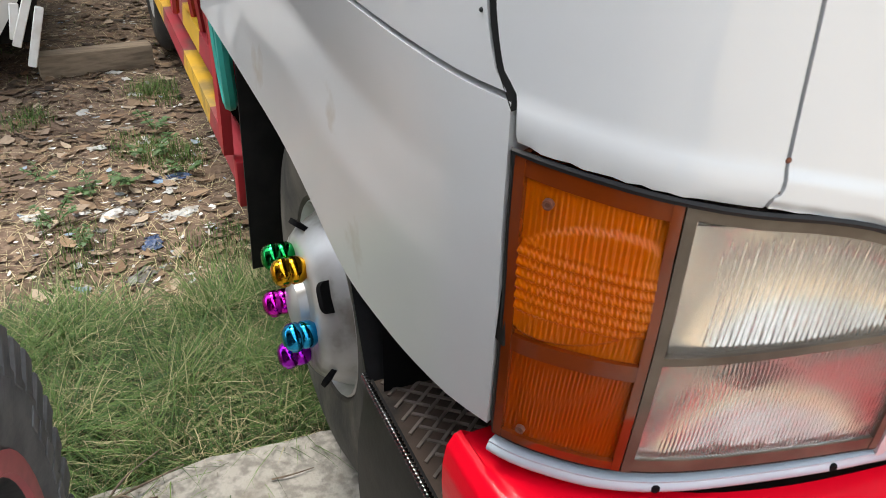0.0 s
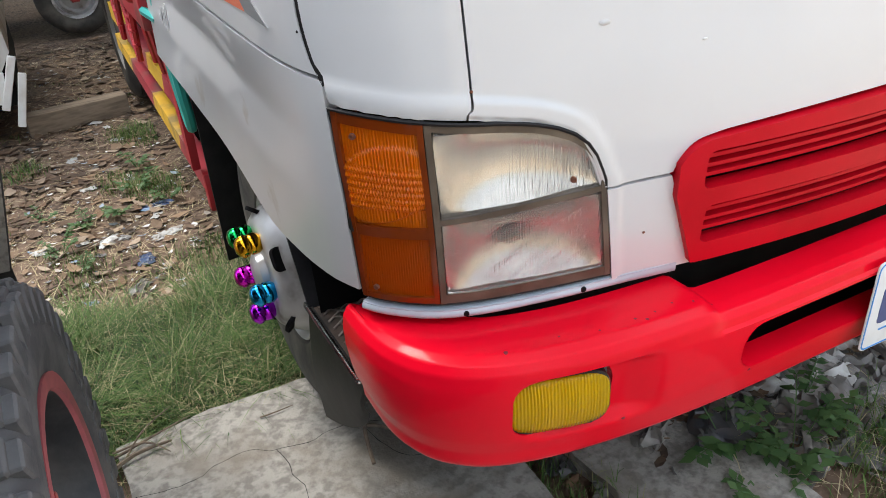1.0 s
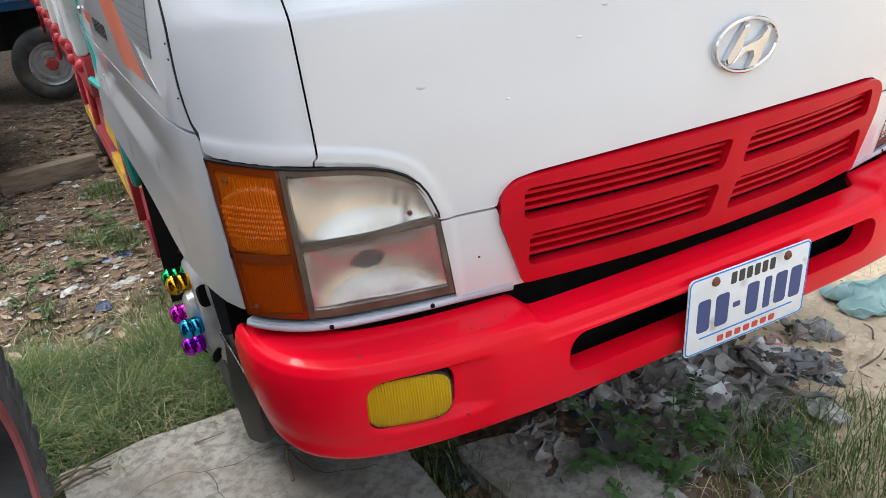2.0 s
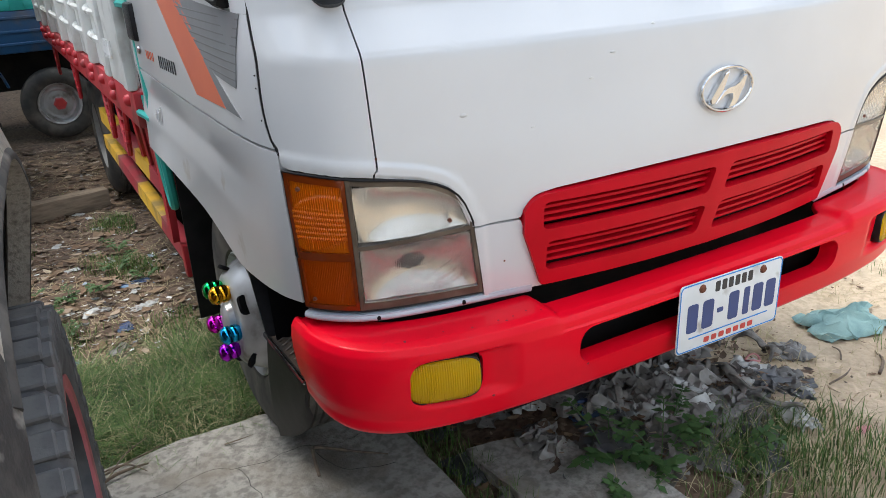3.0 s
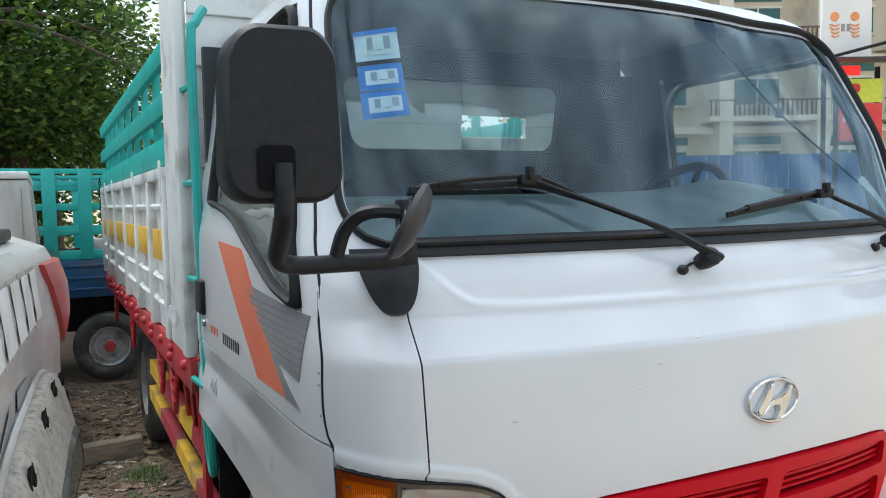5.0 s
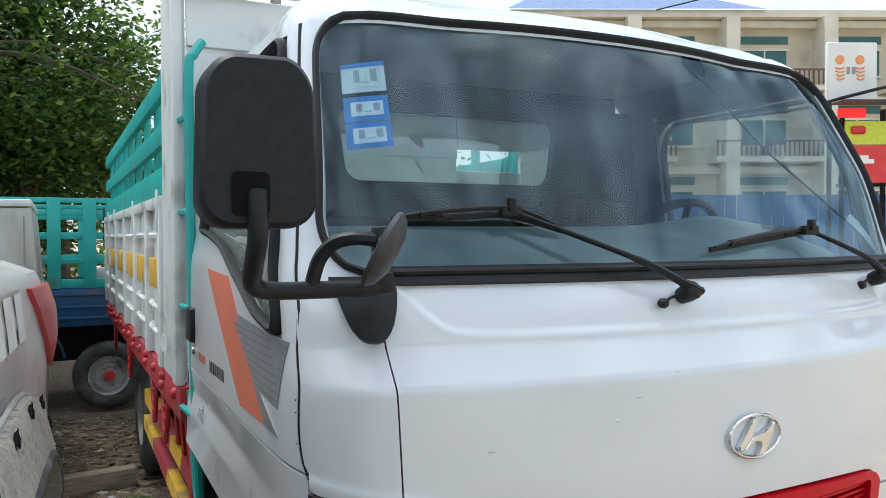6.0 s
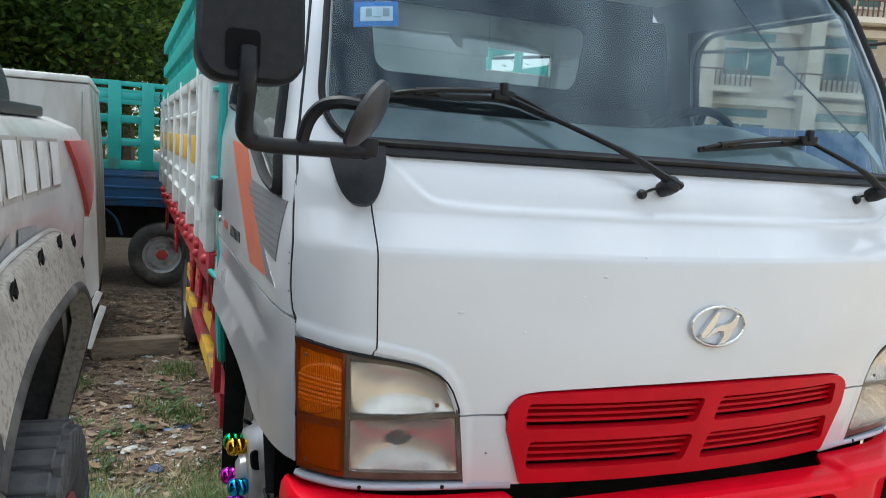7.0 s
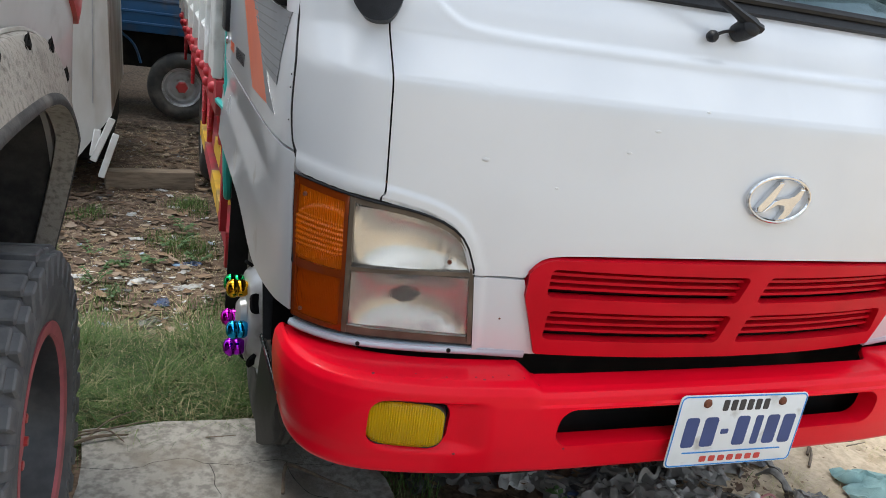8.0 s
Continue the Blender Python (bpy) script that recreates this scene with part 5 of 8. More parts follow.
seat(0.26, 0.74, 1.72)
seat(-0.22, 0.22, 1.64)
seat(-0.76, -0.27, 1.64)
bm = bmesh.new()
prism(bm, [(0.270, 2.105), (0.320, 2.095), (0.345, 2.062), (0.345, 2.030), (0.316, 2.040), (0.272, 2.078)], Matrix(((1, 0, 0, 0), (0, 0, 1, 0.480), (0, 1, 0, 0), (0, 0, 0, 1))), 0.02, 0.003)
part("rear_view_mirror", bm, PLASTIC, truck, "black interior mirror")
bm = bmesh.new()
tube(bm, [cab(a_of_x(x), z, -0.014) for x, z in ((0.30, 2.035), (0.40, 1.93), (0.49, 1.83), (0.60, 1.72), (0.70, 1.62))], 0.0026, 6, 6)
wire = part("wire", bm, RUBBER, truck, "thin wire across the windscreen")
bm = bmesh.new()
q = cab(a_of_x(0.495), 1.826, -0.014)
box(bm, q.x - 0.010, q.x + 0.014, q.y - 0.004, q.y + 0.004, q.z - 0.016, q.z + 0.012, 0.003)
part("clip", bm, GREYPLASTIC, wire, "small clip on the wire")
bm = bmesh.new()
slab(bm, lambda i, j, o: cab(a_of_x(0.735 + 0.150 * i + 0.035 * j), 1.628 - 0.115 * i + 0.018 * j, -0.03 + o), 8, 2, 0.0, 0.006)
part("pillar_card", bm, STICKWHITE, truck, "pale card standing on the dashboard")

# ---------------------------------------------------------------- wheels
def tyre_profile(r, w, rim):
    """Closed outline (radius, height) of a tyre; outer side at height 0."""
    return [(rim, 0.02), (rim + 0.012, 0.004), (rim + 0.35 * (r - rim), -0.006), (rim + 0.7 * (r - rim), 0.000), (r - 0.022, 0.016), (r - 0.006, 0.032), (r, 0.046)] + [(r + d, 0.05 + 0.026 * k + e) for k in range(4) for d, e in ((-0.004, 0.0), (0.004, 0.003), (0.004, 0.019), (-0.004, 0.022))] + [(r, w - 0.046), (r - 0.006, w - 0.032),
            (r - 0.022, w - 0.016), (rim + 0.5 * (r - rim), w), (rim, w - 0.02)]


def truck_wheel(s, x_face, y, z, r, rim, fancy, dual=False):
    m = Matrix.Translation((s * x_face, y, z)) @ pose(0, 0, 0, 0, -90 * s, 0) @ Matrix.Diagonal((1, 1, 1, 1))
    bm = bmesh.new()
    lathe(bm, tyre_profile(r, 0.20, rim), m, 48, True)
    tw = part("wheel", bm, TYRE, truck, "black truck tyre on a silver steel wheel")
    bm = bmesh.new()
    if fancy:
        prof = [(0, -0.078), (0.040, -0.075), (0.052, -0.066), (0.057, -0.046), (0.105, -0.048), (0.128, -0.050), (0.142, -0.044), (0.158, -0.026), (0.170, -0.004), (0.180, 0.016), (0.186, 0.030), (rim - 0.004, 0.022), (rim + 0.010, 0.006), (rim + 0.014, 0.010), (rim + 0.004, 0.03), (rim - 0.01, 0.1), (rim - 0.01, 0.19)]
    else:
        prof = [(0, 0.07), (0.06, 0.07), (0.065, 0.10), (0.12, 0.105), (0.16, 0.09), (0.18, 0.07), (rim - 0.012, 0.035), (rim + 0.010, 0.004), (rim + 0.014, 0.01), (rim, 0.03), (rim - 0.01, 0.19)]
    lathe(bm, [(r0 * (0.95 if fancy else 1.0), h0 * (0.85 if fancy and h0 < 0 else 1.0)) for r0, h0 in prof], m, 40)
    rm = part("rim", bm, STEEL if fancy else RIMGREY, tw, "silver painted steel rim")
    if fancy:
        for k in range(5):
            t = radians(90 + 72 * k)
            bm = bmesh.new()
            q = m @ Matrix.Translation((0.151 * math.cos(t), 0.151 * math.sin(t), -0.022)) @ pose(0, 0, 0, 0, 0, math.degrees(t) + 90) @ pose(0, 0, 0, 180 + 54, 0, 0)
            # black plug carries the hole's shade; the rim itself is uncut
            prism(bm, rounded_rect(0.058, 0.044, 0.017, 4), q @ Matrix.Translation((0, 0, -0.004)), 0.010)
            part("vent_hole", bm, RECESS_SHADE, rm, "oval vent hole, its shade painted as a black plug")
    return tw


fw = truck_wheel(-1, 0.880, 0.985, 0.445, 0.385, 0.192, True)
truck_wheel(1, 0.880, 0.985, 0.445, 0.385, 0.192, True)
for s in (-1, 1):
    truck_wheel(s, 0.875, 4.285, 0.40, 0.385, 0.200, False)
    truck_wheel(s, 0.645, 4.285, 0.40, 0.385, 0.200, False)
# coloured lug caps: a barrel and a small crown
for y, z, c, lab in ((1.032, 0.531, CAP_GREEN, "green metallic lug cap"), (0.950, 0.546, CAP_GOLD, "gold metallic lug cap"), (1.065, 0.403, CAP_PINK, "magenta metallic lug cap"),
                     (0.894, 0.440, CAP_BLUE, "blue metallic lug cap"), (0.953, 0.356, CAP_PURPLE, "purple metallic lug cap")):
    bm = bmesh.new()
    mm = Matrix.Translation((-0.915, y, z)) @ pose(0, 0, 0, 0, -90, 0)
    lathe(bm, [(0.018, -0.02), (0.018, 0.004), (0.023, 0.010), (0.026, 0.016), (0.0262, 0.030), (0.024, 0.034), (0.0265, 0.038), (0.0265, 0.050), (0.022, 0.060), (0.012, 0.066), (0, 0.067)], mm, 20)
    for k in range(5):
        t = 2 * math.pi * k / 5
        lathe(bm, [(0, 0.010), (0.007, 0.008), (0.009, 0.0), (0.007, -0.008), (0, -0.010)], mm @ Matrix.Translation((0.0200 * math.cos(t), 0.0200 * math.sin(t), 0.046)), 10)
    part("lug_cap", bm, c, fw, lab, True, 60)
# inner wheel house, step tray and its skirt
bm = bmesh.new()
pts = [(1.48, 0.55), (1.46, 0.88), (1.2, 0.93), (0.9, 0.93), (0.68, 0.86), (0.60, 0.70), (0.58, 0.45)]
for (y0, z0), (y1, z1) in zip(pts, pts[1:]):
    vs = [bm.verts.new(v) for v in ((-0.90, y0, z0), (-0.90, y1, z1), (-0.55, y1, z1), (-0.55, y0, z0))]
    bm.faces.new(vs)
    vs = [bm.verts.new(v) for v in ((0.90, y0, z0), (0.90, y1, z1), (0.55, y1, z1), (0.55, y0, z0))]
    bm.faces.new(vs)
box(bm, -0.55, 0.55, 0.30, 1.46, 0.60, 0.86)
# near-black colour paints the deep shade inside the arch
part("wheel_house", bm, RECESS_SHADE, truck, "inside of the wheel arch, shade painted black", False)
bm = bmesh.new()
box(bm, -0.55, 0.55, 0.06, 0.11, 0.475, 0.63, 0.006, 1)
part("cross_member", bm, CHASSIS, truck, "dark cross member behind the bumper")
TREAD = material("worn_tread_plate", (0.11, 0.078, 0.060), 0.6, 0.3, col2=(0.035, 0.028, 0.025), scale=14, bump=0.2, bump_scale=120)
TREADRIB = material("bright_tread_rib", (0.32, 0.27, 0.235), 0.5, 0.3, col2=(0.18, 0.15, 0.13), scale=30)
for s in (-1, 1):
    # skirt hanging from the step down past the tyre
    bm = bmesh.new()
    slab(bm, lambda i, j, o: Vector((s * (0.915 - 0.014 * j + 0.010 * math.sin(j * 3.14) + o), 0.325 + (0.295 + 0.085 * j) * i + 0.06 * j * (1 - i), 0.544 - (0.12 + 0.245 * i ** 0.7) * j)), 14, 12, 0.0, 0.008)
    tray = part("step_tray", bm, RUBBER, truck, "black skirt and step behind the bumper", True)
    bm = bmesh.new()
    slab(bm, lambda i, j, o: Vector((s * (0.916 - 0.30 * i), 0.622 + 0.13 * j + o, 0.540 + 0.24 * j)), 6, 6, 0.0, 0.008)
    part("splash_guard", bm, PLASTIC, tray, "black splash guard above the step")
    bm = bmesh.new()
    box(bm, min(s * 0.912, s * 0.66), max(s * 0.912, s * 0.66), 0.25, 0.625, 0.534, 0.541)
    part("tread_plate", bm, TREAD, tray, "worn brown diamond tread plate")
    bm = bmesh.new()
    for i in range(6):
        for q in (-1, 1):
            for j in range(13):
                c = Matrix.Translation((s * (0.685 + 0.036 * i + (0.018 if q > 0 else 0)), 0.265 + 0.028 * j + (0.014 if q > 0 else 0), 0.5415)) @ pose(0, 0, 0, 0, 0, 38 * q)
                box(bm, -0.019, 0.019, -0.0022, 0.0022, -0.001, 0.0024, 0, 1, c)
    part("tread_ribs", bm, TREADRIB, tray, "raised diamond ribs")
    bm = bmesh.new()
    for k in range(40):
        lathe(bm, [(0, 0.0055), (0.0030, 0.0045), (0.0042, 0.001), (0.0042, -0.004)], Matrix.Translation((s * 0.919, 0.620 - 0.288 * k / 40, 0.550)) @ Matrix.Diagonal((1.25, 1.25, 1.25, 1)), 6)
    part("bead_edge", bm, CHROME, tray, "row of bright edge beads")
    bm = bmesh.new()
    slab(bm, lambda i, j, o: Vector((s * (0.935 - 0.33 * i), 1.405 + 0.03 * j + 0.012 * math.sin(i * 3.1) + o, 0.885 - 0.62 * j)), 6, 8, 0.0, 0.008)
    part("mud_flap", bm, RUBBER, truck, "black mud flap behind the front wheel")

# ---------------------------------------------------------------- cargo bed
bed = part("cargo_bed", (lambda b: (box(b, -0.90, 0.90, 1.55, 5.62, 0.985, 1.035), b)[1])(bmesh.new()), CHASSIS, truck, "slatted cargo bed, white below and teal above")
BX = 0.975
for s in (-1, 1):
    # full-height front panel of the side
    bm = bmesh.new()
    box(bm, s * BX - 0.02, s * BX + 0.02, 1.60, 1.945, 1.062, 2.47, 0.006)
    box(bm, s * (BX + 0.012) - 0.018, s * (BX + 0.012) + 0.018, 1.555, 1.63, 1.062, 2.50, 0.01)
    part("corner_panel", bm, BED_WHITE, bed, "tall white steel corner panel")
    # white lower boards with posts
    bm = bmesh.new()
    box(bm, s * (BX - 0.012) - 0.012, s * (BX - 0.012) + 0.012, 1.965, 5.62, 1.065, 1.70)
    part("side_board", bm, BED_WHITE, bed, "white lower side board")
    ys = [1.99, 2.47, 3.04, 3.68, 4.38, 5.06, 5.60]
    for k, y in enumerate(ys):
        bm = bmesh.new()
        box(bm, s * (BX + 0.012) - 0.022, s * (BX + 0.012) + 0.022, y - 0.034, y + 0.034, 1.066, 1.705, 0.008)
        part("post", bm, BED_WHITE, bed)
        if k < len(ys) - 1:
            for zz in (1.185, 1.285, 1.58):
                bm = bmesh.new()
                tube(bm, [(s * (BX + 0.004), y + 0.04, zz + 0.01), (s * (BX + 0.016), y + 0.10, zz), (s * (BX + 0.016), ys[k + 1] - 0.10, zz), (s * (BX + 0.004), ys[k + 1] - 0.04, zz + 0.01)], 0.014, 6, 3)
                part("pressed_rib", bm, BED_WHITE, bed)
        if k < len(ys) - 1:
            bm = bmesh.new()
            box(bm, s * (BX + 0.012) - 0.012, s * (BX + 0.012) + 0.012, y + 0.038, ys[k + 1] - 0.07, 1.362, 1.486, 0.002)
            part("yellow_tab", bm, YELLOW, bed, "yellow marker square")
    bm = bmesh.new()
    box(bm, s * (BX + 0.008) - 0.026, s * (BX + 0.008) + 0.026, 1.955, 5.64, 1.688, 1.735, 0.006)
    part("top_rail", bm, BED_WHITE, bed)
    for z0, z1 in ((1.745, 1.850), (1.938, 2.022), (2.132, 2.215)):
        bm = bmesh.new()
        box(bm, s * BX - 0.016, s * BX + 0.016, 1.95, 5.64, z0, z1, 0.005)
        part("teal_rail", bm, TEAL, bed, "teal painted upper rail")
    for y in np.arange(2.5, 5.7, 0.44):
        bm = bmesh.new()
        box(bm, s * (BX - 0.030) - 0.014, s * (BX - 0.030) + 0.014, y - 0.035, y + 0.035, 1.72, 2.21, 0.004)
        part("teal_post", bm, TEAL, bed)
    # hinge straps of the drop side and a hanging chain
    for y in (1.99, 3.04, 4.38, 5.06):
        bm = bmesh.new()
        box(bm, s * (BX + 0.036) - 0.004, s * (BX + 0.036) + 0.004, y - 0.018, y + 0.018, 1.60, 1.76, 0.003, 1)
        part("hinge_strap", bm, BED_WHITE, bed, "white hinge strap")
    bm = bmesh.new()
    for k in range(13):
        tube(bm, [(s * (BX + 0.035) + 0.008 * math.cos(t) * (k % 2), 5.61 + 0.008 * math.cos(t) * ((k + 1) % 2), 1.80 - 0.026 * k + 0.017 * math.sin(t)) for t in np.linspace(0, 6.28, 8, False)], 0.0035, 4, 1, True)
    part("chain", bm, CHASSIS, bed, "dark hanging chain")
    # dark joints between corner panel and drop side
    bm = bmesh.new()
    box(bm, s * (BX + 0.014) - 0.004, s * (BX + 0.014) + 0.004, 1.948, 1.958, 1.07, 1.70)
    part("joint", bm, CHASSIS, bed, "dark upright joint")
    # hinge bolts, white daubs
    bm = bmesh.new()
    for k in range(9):
        tube(bm, [(s * (BX + 0.036), 1.72 + 0.018 * k, 1.215 - 0.012 * (k % 3)), (s * (BX + 0.036), 1.722 + 0.018 * k, 1.165 - 0.012 * (k % 2))], 0.005, 5, 1)
    part("paint_daub", bm, WELD, bed, "white paint daubs")
    # red frame with domes and brackets
    bm = bmesh.new()
    box(bm, s * (BX - 0.005) - 0.022, s * (BX - 0.005) + 0.022, 1.545, 5.64, 0.940, 1.060, 0.006)
    fr = part("red_frame", bm, BED_RED, truck, "red painted bed frame with domed bolts")
    for k in range(13):
        y = 1.66 + 0.31 * k
        for zz in ((1.035, 0.992) if k % 2 else (1.02,)):
            bm = bmesh.new()
            lathe(bm, [(0, 0.020), (0.011, 0.018), (0.019, 0.011), (0.022, 0), (0.030, -0.002)], Matrix.Translation((s * (BX + 0.017), y + (0.04 if zz < 1 else 0), zz)) @ pose(0, 0, 0, 0, 90 * s, 0), 12)
            part("dome_bolt", bm, BED_RED, fr)
    for y in (2.15, 2.55, 3.85, 5.1):
        bm = bmesh.new()
        xo = s * (BX - 0.012)
        w = 0.05
        tube(bm, [(xo, y - 0.12, 0.975), (xo, y - 0.03, 0.82), (xo, y + 0.02, 0.72)], 0.011, 6, 2)
        tube(bm, [(xo, y + 0.12, 0.975), (xo, y + 0.07, 0.82), (xo, y + 0.02, 0.72)], 0.011, 6, 2)
        for q in range(4):
            tube(bm, [(xo, y - 0.09 + 0.02 * q, 0.935 - 0.05 * q), (xo + s * 0.008, y + 0.0, 0.928 - 0.05 * q), (xo, y + 0.10 - 0.015 * q, 0.935 - 0.05 * q)], 0.007, 6, 3)
        part("ornate_bracket", bm, BED_RED, fr, "red openwork bracket")
    bm = bmesh.new()
    prism(bm, [(1.535, 1.06), (1.54, 0.62), (1.555, 0.52), (1.585, 0.52), (1.60, 0.62), (1.60, 0.97), (1.60, 1.06)], Matrix(((0, 0, 1, s * 0.945 - 0.012), (1, 0, 0, 0), (0, 1, 0, 0), (0, 0, 0, 1))), 0.024)
    part("front_plate", bm, BED_RED, fr, "red vertical end plate")
    # red stays down to the rails and a pressed skirt plate
    for y in (1.72, 1.86, 2.02):
        bm = bmesh.new()
        tube(bm, [(s * 0.945, y, 0.97), (s * 0.935, y + 0.02, 0.84), (s * 0.915, y + 0.10, 0.70)], 0.012, 6, 3)
        part("stay", bm, BED_RED, fr, "red bent stay")
    bm = bmesh.new()
    prism(bm, [(1.62, 0.97), (1.64, 0.80), (1.74, 0.70), (1.80, 0.72), (1.78, 0.86), (1.92, 0.97)], Matrix(((0, 0, 1, s * 0.925 - 0.004), (1, 0, 0, 0), (0, 1, 0, 0), (0, 0, 0, 1))), 0.008)
    part("skirt_plate", bm, BED_RED, fr, "red pressed gusset plate")
    # striped guard rails
    for z0, z1, cuts, ph, slope in ((0.438, 0.508, (1.535, 1.90, 2.40, 2.93, 3.42), 0, 0.035), (0.640, 0.715, (1.70, 1.95, 2.27, 2.80, 3.35), 0, 0.012)):
        ya, yb = cuts[0], cuts[-1]
        bm = bmesh.new()
        box(bm, s * 0.885 - 0.012, s * 0.885 + 0.012, ya + 0.02, yb, z0 + 0.02, z1 - 0.01)
        rail = part("guard_rail", bm, RAILRED, truck, "red and yellow striped guard rail")
        for k in range(len(cuts) - 1):
            a, b = cuts[k], cuts[k + 1]
            dz0, dz1 = slope * (a - ya), slope * (b - ya)
            sl0, sl1 = (0.05 if k else 0.0), (0.05 if k < len(cuts) - 2 else 0.0)
            bm = bmesh.new()
            prism(bm, [(a + sl0, z0 + dz0), (b + sl1, z0 + dz1), (b, z1 + dz1), (a, z1 + dz0)], Matrix(((0, 0, 1, s * 0.908 - 0.024), (1, 0, 0, 0), (0, 1, 0, 0), (0, 0, 0, 1))), 0.048, 0.003)
            part("rail_stripe", bm, YELLOW if k % 2 else RAILRED, rail)
        if z0 < 0.5:
            bm = bmesh.new()
            box(bm, s * 0.905 - 0.03, s * 0.905 + 0.03, ya - 0.008, ya + 0.035, z0 - 0.05, z1 + 0.002, 0.004)
            part("end_plate", bm, BED_RED, rail, "red drop plate at the rail's end")
    for y in (1.9, 2.7, 3.3):
        bm = bmesh.new()
        box(bm, s * 0.87 - 0.015, s * 0.87 + 0.015, y - 0.03, y + 0.03, 0.46, 0.98)
        part("hanger", bm, CHASSIS, fr)
    # teal tube ladder at the front corner
    if s < 0:
        bm = bmesh.new()
        tube(bm, [(-0.925, 1.44, 2.22), (-0.955, 1.42, 2.17), (-0.972, 1.415, 2.10), (-0.970, 1.415, 1.6), (-0.962, 1.415, 1.10), (-0.952, 1.42, 0.80), (-0.944, 1.45, 0.70), (-0.940, 1.49, 0.676), (-0.940, 1.525, 0.71), (-0.945, 1.535, 0.80), (-0.955, 1.535, 1.05)], 0.0155, 8, 5)
        lad = part("tie_tube", bm, TEAL, truck, "bent teal tube beside the cab")
        for z in (1.968, 1.655, 1.335, 0.99):
            bm = bmesh.new()
            tube(bm, [(-0.968, 1.415, z), (-0.975, 1.47, z + 0.004), (-0.982, 1.55, z + 0.004)], 0.012, 6, 2)
            part("rung", bm, TEAL, lad)
# front wall of lapped boards with a small window
for k in range(8):
    for x0, x1 in ((-0.96, 0.08), (0.08, 0.38), (0.38, 0.96)):
        z0, z1 = 1.04 + 0.171 * k, 1.04 + 0.171 * (k + 1)
        if x0 == 0.08 and k == 4:
            z1 = 1.835
        if x0 == 0.08 and k == 5:
            z0 = 1.935
        bm = bmesh.new()
        vs = box(bm, x0, x1, 1.535, 1.555, z0 - 0.012, z1 + 0.002, 0.003, 1)
        bmesh.ops.transform(bm, matrix=Matrix.Translation((0, 1.545, z0)) @ pose(0, 0, 0, -4, 0, 0) @ Matrix.Translation((0, -1.545, -z0)), verts=bm.verts[:])
        part("front_board", bm, BED_WHITE, bed)
bm = bmesh.new()
tube(bm, [(-0.98, 1.54, 2.42), (-0.6, 1.52, 2.45), (0, 1.52, 2.46), (0.6, 1.52, 2.45), (0.98, 1.54, 2.42)], 0.03, 8, 5)
part("front_cap", bm, BED_WHITE, bed, "rounded top of the front wall")
for z0, z1, mt in ((1.06, 1.70, 0), (1.745, 1.85, 1), (1.94, 2.02, 1), (2.13, 2.215, 1)):
    b2 = bmesh.new()
    box(b2, -0.94, 0.94, 5.60, 5.63, z0, z1, 0.004)
    part("tail_board", b2, TEAL if mt else BED_WHITE, bed)
bm.free()
bm = bmesh.new()
for x in (-0.42, 0.42):
    box(bm, x - 0.04, x + 0.04, 1.45, 5.6, 0.60, 0.80)
box(bm, -0.6, 0.6, 4.2, 4.37, 0.33, 0.47)
box(bm, -0.75, -0.4, 2.2, 3.0, 0.5, 0.85)
for k in range(10):
    box(bm, -0.92, 0.92, 1.7 + 0.4 * k, 1.76 + 0.4 * k, 0.90, 0.985)
part("chassis", bm, CHASSIS, truck, "dark chassis rails and axle")


